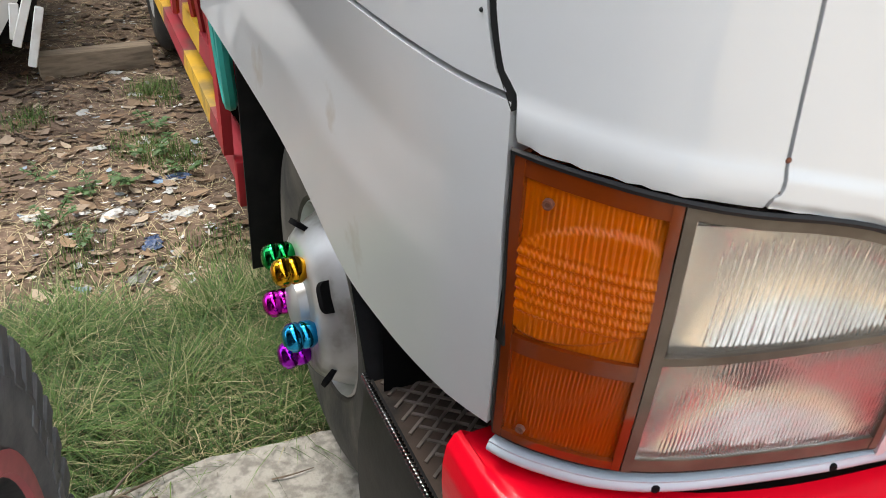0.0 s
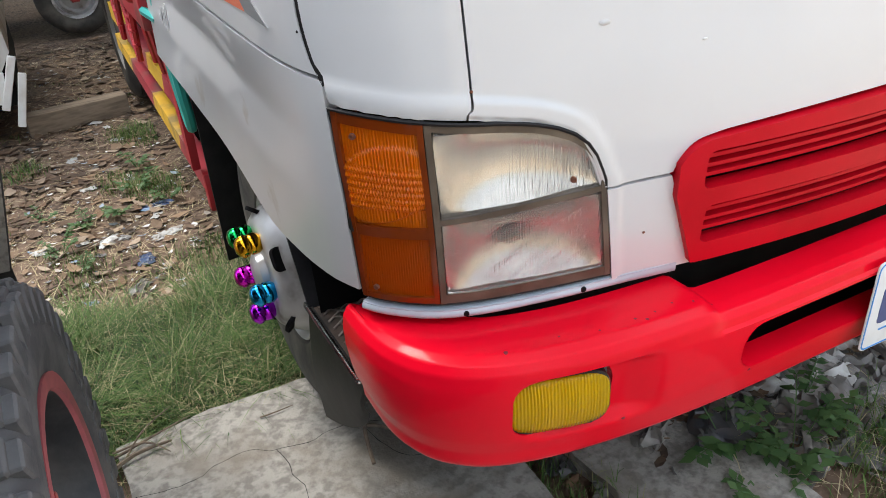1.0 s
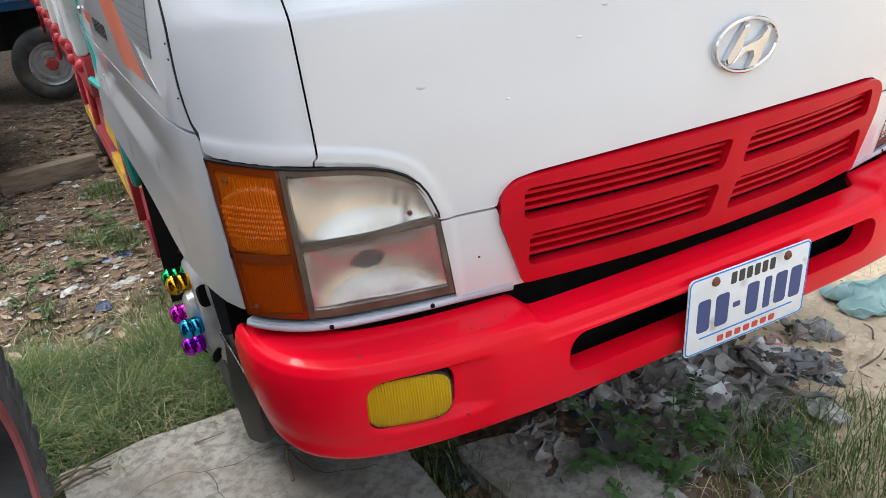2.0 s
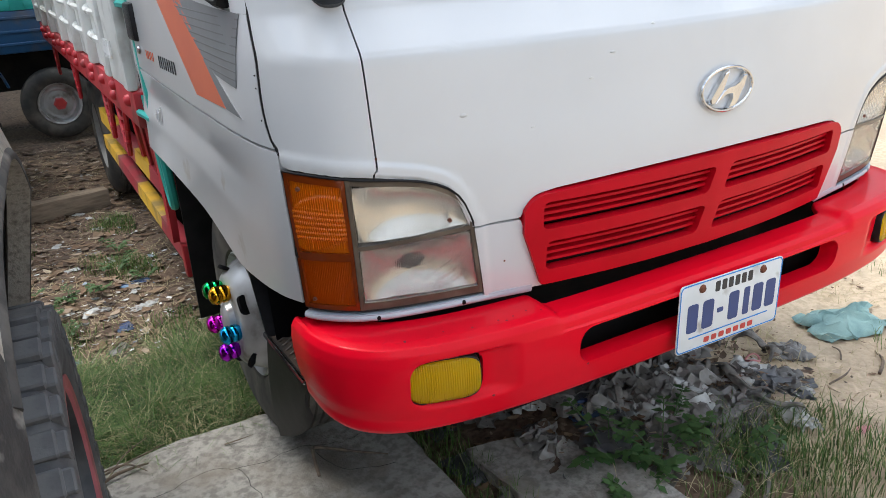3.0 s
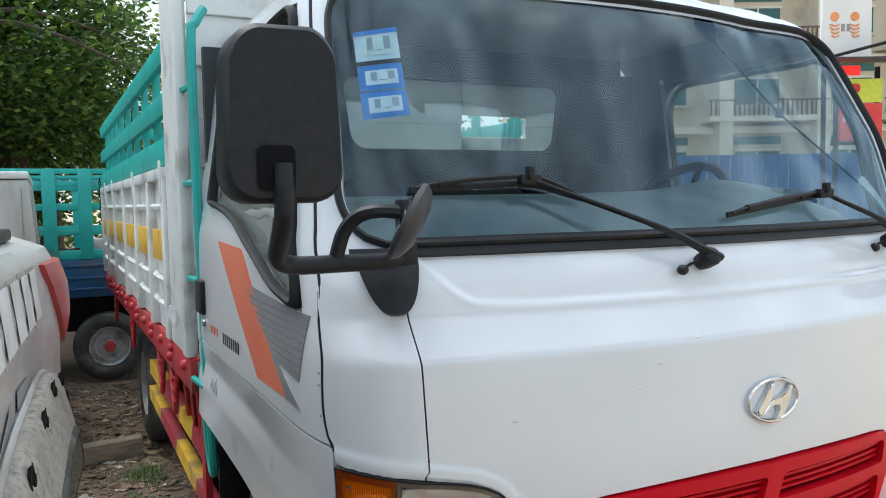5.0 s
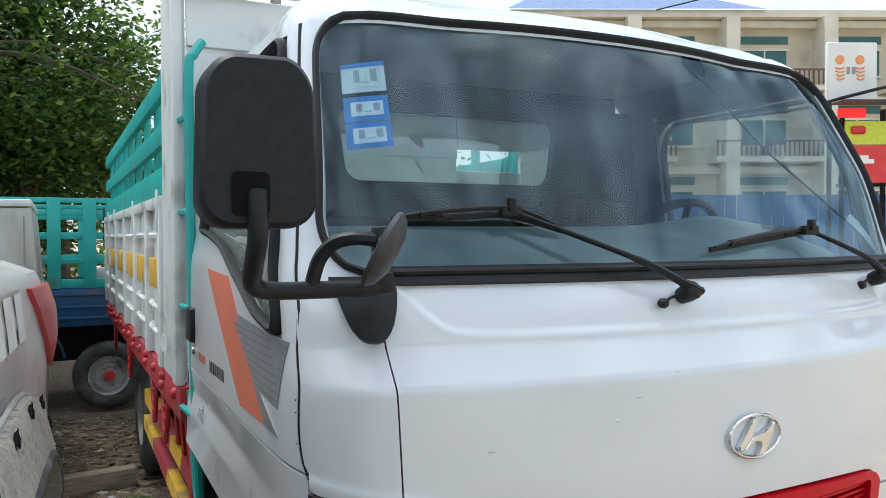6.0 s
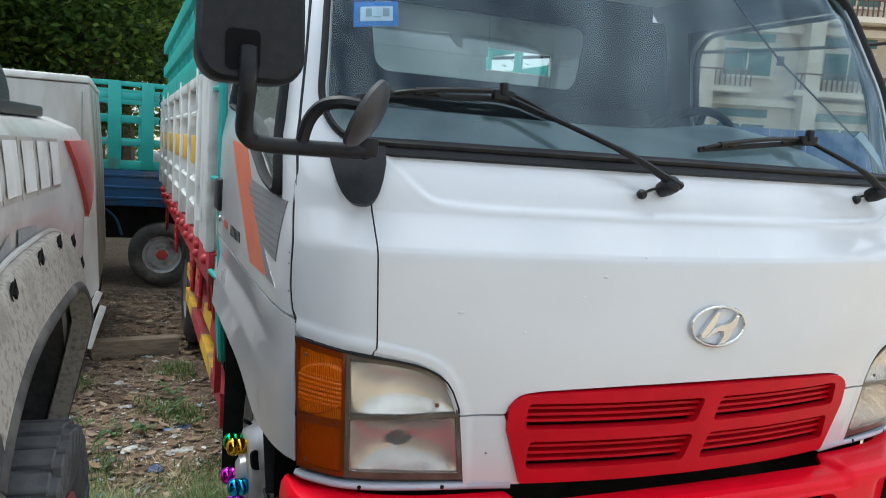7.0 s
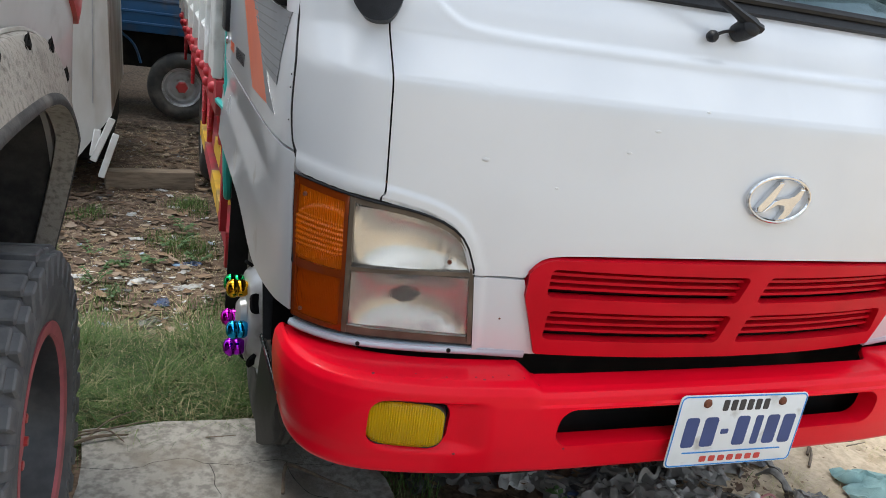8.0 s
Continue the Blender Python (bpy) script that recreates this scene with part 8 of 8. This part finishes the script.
box(bm, VX - 3.12, VX - 1.438, VY - 0.012, VY + 1.92, 1.752, 1.795, 0.012, 2)
part("roof_cap", bm, DECAL_LIGHT, van, "white roof edge")
bm = bmesh.new()
box(bm, VX - 1.485, VX - 1.478, VY - 0.004, VY - 0.001, 0.55, 1.70)
part("panel_seam", bm, DECAL_DARK, van)
for (x0, z0), (x1, z1), w in (((-1.372, 0.470), (-1.480, 0.205), 0.030), ((-1.350, 0.378), (-1.434, 0.105), 0.026), ((-1.452, 0.40), (-1.482, 0.235), 0.018)):
    bm = bmesh.new()
    d = Vector((x1 - x0, 0, z1 - z0))
    box(bm, -w / 2, w / 2, -0.02, 0.02, 0, d.length, 0.004, 1, Matrix.Translation((VX + x0, VY - 0.03, z0)) @ d.to_track_quat("Z", "Y").to_matrix().to_4x4())
    part("bumper_board", bm, DECAL_LIGHT, van, "pale board along the lower edge")
bm = bmesh.new()
box(bm, VX - 1.56, VX - 1.40, VY + 0.05, VY + 1.7, 0.20, 0.42)
part("underbody", bm, CHASSIS, van, "dark underbody")
for x in (-1.62, -2.9):
    bm = bmesh.new()
    lathe(bm, [(0, 0.0), (0.16, 0.01), (0.17, 0.03), (0.28, 0.02), (0.30, 0.05), (0.30, 0.17), (0, 0.19)], Matrix.Translation((VX + x + 0.09, VY + 0.9, 0.29)) @ pose(0, 0, 0, 0, -90, 0), 24)
    part("wheel", bm, TYRE, van)

# ---------------------------------------------------------------- blue and teal truck across the back
far = thing("stake_truck", "blue truck with teal latticed cargo sides", "truck", (-1.5, 7.0, 0))
YF = 6.40
bm = bmesh.new()
box(bm, -4.0, 2.2, YF, YF + 1.7, 0.775, 1.115, 0.01)
for z in (0.85, 0.95, 1.06):
    box(bm, -4.0, 2.2, YF - 0.012, YF + 0.01, z - 0.012, z + 0.012, 0.004, 1)
part("bed_frame", bm, BLUE_T, far, "blue bed frame")
bm = bmesh.new()
box(bm, -4.0, 2.2, YF + 0.2, YF + 1.5, 0.45, 0.77)
part("chassis", bm, CHASSIS, far)
tw = part("cargo_side", (lambda b: (box(b, -4.0, 2.2, YF + 0.02, YF + 0.05, 1.117, 1.20, 0.004), b)[1])(bmesh.new()), TEAL, far, "teal latticed cargo side")
for z0, z1 in ((1.335, 1.385), (1.555, 1.618), (1.762, 1.822), (1.880, 1.925)):
    for yy in (YF + 0.02, YF + 1.66):
        bm = bmesh.new()
        box(bm, -4.0, 2.2, yy, yy + 0.03, z0, z1, 0.004)
        part("rail", bm, TEAL, tw)
for k in range(22):
    x = -3.96 + 0.287 * k
    for yy in (YF - 0.005, YF + 1.675):
        bm = bmesh.new()
        box(bm, x - 0.055, x + 0.055, yy, yy + 0.03, 1.117, 1.925, 0.005)
        part("post", bm, TEAL, tw)
bm = bmesh.new()
box(bm, -4.0, 2.2, YF + 0.05, YF + 1.66, 1.115, 1.14)
part("bed_floor", bm, CHASSIS, far)
for k in range(7):
    bm = bmesh.new()
    box(bm, -3.9 + 0.95 * k, -3.6 + 0.95 * k, YF + 0.9, YF + 1.2, 1.14, 1.26 + 0.03 * (k % 3), 0.01)
    part("white_load", bm, VANWHITE, far, "pale load in the bed")
for x in (-0.94, -3.2):
    m = Matrix.Translation((x, YF + 0.0, 0.315)) @ pose(0, 0, 0, 90, 0, 0)
    bm = bmesh.new()
    lathe(bm, [(0.17, -0.02), (0.20, 0.005), (0.26, 0.008), (0.29, -0.01), (0.305, -0.04), (0.305, -0.15), (0.28, -0.18), (0.17, -0.16)], m, 40, True)
    w = part("wheel", bm, TYRE, far, "dusty tyre on a grey rim")
    bm = bmesh.new()
    lathe(bm, [(0, -0.03), (0.05, -0.03), (0.06, -0.05), (0.11, -0.055), (0.13, -0.035), (0.155, -0.045), (0.165, -0.005), (0.178, 0.002), (0.18, -0.02), (0.17, -0.1)], m, 32)
    part("rim", bm, STEEL, w, "grey steel rim")
    bm = bmesh.new()
    lathe(bm, [(0.055, -0.04), (0.055, 0.01), (0.045, 0.022), (0, 0.024)], m, 6)
    part("hub_cap", bm, TAILRED, w, "red hexagonal hub")
bm = bmesh.new()
tube(bm, [(-1.5, YF + 0.05, 0.78), (-1.36, YF + 0.04, 0.66), (-1.30, YF + 0.05, 0.50)], 0.03, 6, 4, False, 0.4)
part("mudguard_stay", bm, BLUE_T, far)

# ---------------------------------------------------------------- trees
BARK = material("tree_bark", (0.12, 0.09, 0.065), 0.95, col2=(0.07, 0.055, 0.042), scale=9, bump=0.6, bump_scale=25)
LEAF = island_material("tree_leaves", [(0.030, 0.075, 0.018), (0.055, 0.12, 0.025), (0.10, 0.19, 0.035), (0.24, 0.33, 0.06)], 0.5, 0.55)


def tree(x, y, h, r, n, seed, low=0.2, leaf=0.075, parts_label="broad leafy tree with dark green drooping crown"):
    g = random.Random(seed)
    th = thing("tree", parts_label, "tree", (x, y, -0.05), "trees behind the trucks")
    bm = bmesh.new()
    top = Vector((x + g.uniform(-0.5, 0.5), y + g.uniform(-0.5, 0.5), h * 0.62))
    tube(bm, [(x, y, -0.1), (x + 0.1, y, h * 0.2), (x + g.uniform(-0.3, 0.3), y, h * 0.42), top], 0.22, 8, 4, radii=[0.26, 0.22, 0.19, 0.15, 0.11])
    tips = []
    for k in range(26):
        a = g.uniform(0, 6.28)
        z0 = h * g.uniform(0.25, 0.6)
        el = g.uniform(-0.25, 0.9)
        ln = r * g.uniform(0.6, 1.05)
        s = Vector((x + 0.1, y, z0))
        e = s + Vector((math.cos(a) * math.cos(el), math.sin(a) * math.cos(el), math.sin(el) * 0.9)) * ln
        mid = s.lerp(e, 0.55) + Vector((0, 0, 0.12 * ln))
        tube(bm, [s, mid, e], 0.05, 5, 3, radii=[0.06, 0.045, 0.03, 0.018, 0.010])
        for q in range(12):
            f = g.uniform(0.35, 1.05)
            c = s.lerp(e, f) + Vector((g.gauss(0, 0.28 * r * 0.35), g.gauss(0, 0.28 * r * 0.35), g.gauss(-0.1, 0.22 * r * 0.35)))
            tips.append((c, g.uniform(0.22, 0.55)))
    part("trunk", bm, BARK, th, "dark trunk and limbs")
    vs, fs = [], []
    for _ in range(n):
        c, sp = tips[g.randrange(len(tips))]
        p = Vector((c.x + g.gauss(0, sp), c.y + g.gauss(0, sp), c.z + g.gauss(0, sp * 0.6)))
        if p.z < low * h * 0.3 + 0.6:
            continue
        a, b = g.uniform(0, 6.28), g.uniform(-0.9, 0.5)
        ln, w = leaf * g.uniform(0.7, 1.5), leaf * g.uniform(0.22, 0.4)
        d = Vector((math.cos(a) * math.cos(b), math.sin(a) * math.cos(b), math.sin(b)))
        q = d.cross(Vector((g.uniform(-1, 1), g.uniform(-1, 1), 1))).normalized() * w
        k = len(vs)
        vs += [tuple(p), tuple(p + d * ln * 0.5 + q), tuple(p + d * ln), tuple(p + d * ln * 0.5 - q)]
        fs.append((k, k + 1, k + 2, k + 3))
    me = bpy.data.meshes.new("crown")
    me.from_pydata(vs, [], fs)
    me.materials.append(LEAF)
    ob = new("crown", me)
    ob.parent, ob.matrix_parent_inverse = th, th.matrix_world.inverted()
    return th


tree(-3.5, 10.6, 9.4, 4.2, 27000, 41, 0.2, 0.115)
tree(-1.9, 13.2, 9.0, 2.6, 18000, 46, 0.2, 0.12)
tree(-7.2, 11.5, 8.5, 3.8, 24000, 42, 0.2, 0.12)
tree(-4.8, 15.0, 10.0, 4.4, 26000, 43, 0.2, 0.15)
tree(-11.5, 15.0, 9.5, 4.4, 26000, 44, 0.2, 0.15)
tree(-1.4, 17.5, 7.0, 2.6, 16000, 45, 0.2, 0.13)
# hedge and far wood closing the back
vs, fs = [], []
g = random.Random(9)
for _ in range(24000):
    t = g.random()
    x, y = -30 + 44 * t, 22 + 3 * g.gauss(0, 0.5)
    z = abs(g.gauss(0, 1)) * 2.0 + 0.1
    a, b = g.uniform(0, 6.28), g.uniform(-1, 1)
    d = Vector((math.cos(a) * math.cos(b), math.sin(a) * math.cos(b), math.sin(b))) * g.uniform(0.12, 0.3)
    q = d.cross(Vector((g.uniform(-1, 1), g.uniform(-1, 1), 1))).normalized() * 0.07
    k = len(vs)
    p = Vector((x, y, z))
    vs += [tuple(p), tuple(p + d * 0.5 + q), tuple(p + d), tuple(p + d * 0.5 - q)]
    fs.append((k, k + 1, k + 2, k + 3))
me = bpy.data.meshes.new("far_hedge")
me.from_pydata(vs, [], fs)
me.materials.append(LEAF)
tagged(new("far_hedge", me), "leafy far hedge behind the yard", "hedge", kind="stuff")

# ---------------------------------------------------------------- beige building across the street
BEIGE = material("beige_render", (0.62, 0.55, 0.43), 0.85, col2=(0.55, 0.48, 0.37), scale=0.8, detail=8, dirt=(0.40, 0.35, 0.28), dirt_amt=0.15, dirt_scale=0.6)
BEIGE_D = material("pale_trim_render", (0.70, 0.65, 0.55), 0.85, col2=(0.62, 0.57, 0.47), scale=1.5)
GREENGLASS = material("green_window_glass", (0.02, 0.10, 0.085), 0.12, col2=(0.03, 0.13, 0.11), scale=1.5, coat=0.3)
ROOFBLUE = material("blue_roof_tiles", (0.20, 0.27, 0.45), 0.6, col2=(0.14, 0.19, 0.34), scale=4)
RAILBROWN = material("brown_railing", (0.14, 0.07, 0.05), 0.5)
BLUEWALL = material("blue_sheet_wall", (0.045, 0.13, 0.33), 0.5, col2=(0.035, 0.10, 0.27), scale=2, stretch=(9, 9, 0.5))
# local frame: u along the facade, n towards the camera, z up
FB = Matrix.Translation((26.0, 30.0, 0)) @ pose(0, 0, 0, 0, 0, -25.5)
house = thing("apartment_building", "beige three-storey building with balconies and green windows", "building", (33, 28, 0))


def fb(name, u0, u1, n0, n1, z0, z1, mat, parent, label="", bev=0.0):
    bm = bmesh.new()
    box(bm, u0, u1, -n1, -n0, z0, z1, bev, 1, FB)
    return part(name, bm, mat, parent, label, False)


wall = fb("wall", -6.0, 26.0, -8, 0, 0, 12.6, BEIGE, house, "beige rendered wall")
roof = fb("roof_slab", -7.0, 27.0, -9, 1.0, 12.6, 12.95, BEIGE_D, house, "pale roof edge")
bm = bmesh.new()
v = [bm.verts.new(FB @ Vector(q)) for q in ((-7.2, -1.2, 12.95), (6.0, -1.2, 12.95), (4.0, 4.0, 15.2), (-5.0, 4.0, 15.2))]
bm.faces.new(v)
part("roof", bm, ROOFBLUE, house, "blue tiled roof", False)
for st, (zb, hh) in enumerate(((8.9, 3.3), (5.3, 3.3), (1.6, 3.3))):
    for k in range(6):
        u = -4.6 + 4.9 * k
        w = fb("window", u, u + 2.3, 0.0, 0.06, zb + 0.9, zb + 2.2, GREENGLASS, house, "green tinted window")
        fb("window_frame", u - 0.1, u + 2.4, 0.0, 0.10, zb + 2.2, zb + 2.32, BEIGE_D, w)
        fb("sill", u - 0.1, u + 2.4, 0.0, 0.14, zb + 0.78, zb + 0.9, BEIGE_D, w)
        fb("mullion", u + 1.1, u + 1.18, 0.06, 0.10, zb + 0.9, zb + 2.2, BEIGE_D, w)
        tr = fb("transom_window", u - 0.1, u + 2.4, 0.0, 0.05, zb + 2.55, zb + 2.95, GREENGLASS, house, "long narrow green window")
    for k in range(4):
        u = -5.6 + 9.0 * k if st < 2 else -99
        if u < -50:
            continue
        bal = fb("balcony", u + 0.0, u + 7.0, 0.0, 1.3, zb - 0.05, zb + 0.22, BEIGE_D, house, "balcony with brown railing")
        for q in range(29):
            fb("baluster", u + 0.05 + 0.245 * q, u + 0.11 + 0.245 * q, 1.18, 1.24, zb + 0.22, zb + 0.98, RAILBROWN, bal)
        fb("handrail", u, u + 7.0, 1.16, 1.26, zb + 0.96, zb + 1.04, RAILBROWN, bal)
for k in range(7):
    fb("column", -6.1 + 5.0 * k, -5.4 + 5.0 * k, 0.0, 1.25, 0.0, 12.6, BEIGE_D, house, "pale column")
for z in (4.7, 8.3, 12.2):
    fb("cornice", -6.5, 26.5, 0, 0.5, z, z + 0.35, BEIGE_D, house, "pale cornice")
# street side: blue sheet wall, shop sign, poster stand
bw2 = bmesh.new()
SF = Matrix.Translation((15.0, 19.5, 0)) @ pose(0, 0, 0, 0, 0, -25.5)
for k in range(60):
    box(bw2, -9 + 0.4 * k, -9 + 0.4 * k + 0.36, 0, 0.05, 0, 2.9, 0.0, 1, SF)
bwall = finish("sheet_wall", bw2, BLUEWALL, None, "", False)
tagged(bwall, "blue corrugated sheet wall along the street", "wall", kind="structure")
SIGNW = material("white_signboard", (0.80, 0.79, 0.77), 0.5, col2=(0.74, 0.73, 0.71), scale=1)
SIGNO = material("orange_sign_mark", (0.85, 0.33, 0.12), 0.5)
POSTR = material("red_poster", (0.60, 0.03, 0.04), 0.5, col2=(0.66, 0.06, 0.05), scale=2)
POSTY = material("lime_poster", (0.62, 0.68, 0.06), 0.5)
LED = material("red_led_panel", (0.75, 0.02, 0.02), 0.5, emit=0.6)
GF = Matrix.Translation((17.77, 13.2, 0)) @ pose(0, 0, 0, 0, 0, -25.5)


def gf(bm, u0, u1, n0, n1, z0, z1, bev=0.0):
    box(bm, u0, u1, -n1, -n0, z0, z1, bev, 1, GF)


sg = thing("sign_board", "white hanging shop sign with orange mark", "sign", (19.2, 13.6, 0))
bm = bmesh.new()
gf(bm, 0.0, 1.40, 0.0, 0.12, 5.22, 6.86, 0.02)
part("panel", bm, SIGNW, sg, "white panel")
for u, z, a in ((0.36, 6.38, 30), (0.92, 6.38, -30)):
    bm = bmesh.new()
    lathe(bm, [(0, 0.02), (0.12, 0.02), (0.13, 0.0)], GF @ Matrix.Translation((u, -0.12, z)) @ pose(0, 0, 0, 90, 0, 0), 14)
    for q in range(4):
        tube(bm, [GF @ Vector((u - 0.15 + 0.02 * q, -0.13, z - 0.20 - 0.10 * q)), GF @ Vector((u, -0.13, z - 0.25 - 0.10 * q)), GF @ Vector((u + 0.12, -0.13, z - 0.21 - 0.10 * q))], 0.022, 5, 3)
    part("claw_mark", bm, SIGNO, sg, "orange curved mark")
bm = bmesh.new()
for u in (0.54, 0.69):
    gf(bm, u, u + 0.10, 0.12, 0.13, 5.98, 6.18)
part("mark_bar", bm, DECAL_DARK, sg, "plain grey bar")
bm = bmesh.new()
gf(bm, 0.05, 0.15, 0.02, 0.1, 0, 5.25)
part("post", bm, CHASSIS, sg, "dark steel post")
ps = thing("poster_stand", "red and lime poster stand under a red light panel", "poster stand", (18.6, 13.6, 0))
for nm, u0, u1, z0, z1, mt, lab in (("poster", 0.42, 1.6, 4.02, 4.66, POSTY, "lime green poster"), ("poster", 0.42, 1.6, 2.98, 4.0, POSTR, "red poster with pale car shape"), ("light_panel", 0.22, 0.98, 4.76, 5.02, LED, "dark red light panel")):
    bm = bmesh.new()
    gf(bm, u0, u1, 0.25, 0.33, z0, z1, 0.01)
    part(nm, bm, mt, ps, lab)
bm = bmesh.new()
gf(bm, 0.55, 0.95, 0.33, 0.345, 4.30, 4.52, 0.05)
part("oval_mark", bm, POSTR, ps)
bm = bmesh.new()
gf(bm, 0.5, 1.2, 0.33, 0.345, 3.50, 3.62)
gf(bm, 0.62, 1.05, 0.33, 0.345, 3.62, 3.72)
part("car_shape", bm, SIGNW, ps, "pale plain car shape")
for u in (0.36, 1.5):
    bm = bmesh.new()
    gf(bm, u, u + 0.08, 0.1, 0.24, 0, 5.0)
    part("stand_leg", bm, CHASSIS, ps)
bm = bmesh.new()
gf(bm, 0.3, 1.6, 0.05, 0.25, 2.88, 2.96)
part("stand_bar", bm, CHASSIS, ps)
# awning over the stand
bm = bmesh.new()
gf(bm, 0.0, 1.9, 0.3, 1.0, 5.10, 5.14)
part("awning", bm, GREYPLASTIC, sg, "grey awning sheet")
# parked white car seen through the cab
cr = thing("parked_car", "white car parked along the street", "car", (11.5, 13.5, 0))
CF = Matrix.Translation((10.5, 14.5, 0)) @ pose(0, 0, 0, 0, 0, -25.5)
bm = bmesh.new()
lo = [(-2.1, 0.45), (-2.15, 0.80), (-1.4, 0.95), (-0.7, 1.42), (0.9, 1.45), (1.6, 1.0), (2.1, 0.9), (2.15, 0.45)]
prism(bm, lo, CF @ Matrix(((1, 0, 0, 0), (0, 0, 1, 0), (0, 1, 0, 0), (0, 0, 0, 1))), 1.6, 0.08)
part("body", bm, VANWHITE, cr, "white car body")
bm = bmesh.new()
prism(bm, [(-1.15, 1.0), (-0.62, 1.36), (0.82, 1.38), (1.3, 1.02)], CF @ Matrix(((1, 0, 0, 0), (0, 0, 1, -0.01), (0, 1, 0, 0), (0, 0, 0, 1))), 1.62)
part("windows", bm, GREENGLASS, cr, "dark windows")
for x in (-1.35, 1.35):
    bm = bmesh.new()
    lathe(bm, [(0, 0), (0.18, 0.0), (0.20, 0.02), (0.30, 0.0), (0.32, -0.04), (0.32, -0.2), (0, -0.2)], CF @ Matrix.Translation((x, -0.01, 0.30)) @ pose(0, 0, 0, 90, 0, 0), 20)
    part("wheel", bm, TYRE, cr)

# ---------------------------------------------------------------- overhead cables
POLE = material("concrete_pole", (0.34, 0.33, 0.31), 0.9, col2=(0.27, 0.26, 0.245), scale=5)
lines = thing("power_line", "overhead black cables strung between concrete poles", "power line", (-5.4, -24, 0))
for px, py in ((-5.4, -24.0), (3.9, 19.0)):
    bm = bmesh.new()
    tube(bm, [(px, py, -0.5), (px, py, 4.2), (px, py, 9.4)], 0.16, 10, 2, radii=[0.18, 0.15, 0.13])
    box(bm, px - 1.3, px + 1.6, py - 0.06, py + 0.06, 8.2, 8.32)
    part("pole", bm, POLE, lines, "grey concrete pole")
for x0, x1, z, sag, r in ((-4.70, 4.40, 8.25, 1.2, 0.020), (-4.40, 4.70, 8.30, 1.3, 0.015), (-6.30, 3.10, 8.25, 1.2, 0.022), (-6.00, 3.40, 8.3, 1.3, 0.015)):
    bm = bmesh.new()
    tube(bm, [(x0 + (x1 - x0) * t, -24 + 43.0 * t, z - sag * 4 * t * (1 - t)) for t in np.linspace(0, 1, 13)], r, 5, 2)
    part("cable", bm, RUBBER, lines, "black overhead cable")
st2 = thing("street_cable", "thick black cable bundle along the street", "cable", (20, 12, 0))
bm = bmesh.new()
tube(bm, [GF @ Vector((-14, 1.0, 3.9)), GF @ Vector((-2.5, -0.6, 4.75)), GF @ Vector((1.0, -0.7, 5.45)), GF @ Vector((10.0, -0.7, 7.6))], 0.045, 6, 5)
part("cable", bm, RUBBER, st2)
for dz in (0.0, 0.5, 0.9):
    bm = bmesh.new()
    tube(bm, [FB @ Vector((-2, -9, 10.6 + dz)), FB @ Vector((6, -9, 12.6 + dz)), FB @ Vector((16, -9, 15.5 + dz))], 0.03, 5, 4)
    part("cable", bm, RUBBER, st2)
bm = bmesh.new()
tube(bm, [GF @ Vector((-14, 1.0, 0)), GF @ Vector((-14, 1.0, 8))], 0.14, 8, 1)
tube(bm, [GF @ Vector((10, 0.5, 0)), GF @ Vector((10, 0.5, 8))], 0.14, 8, 1)
part("pole", bm, POLE, st2)
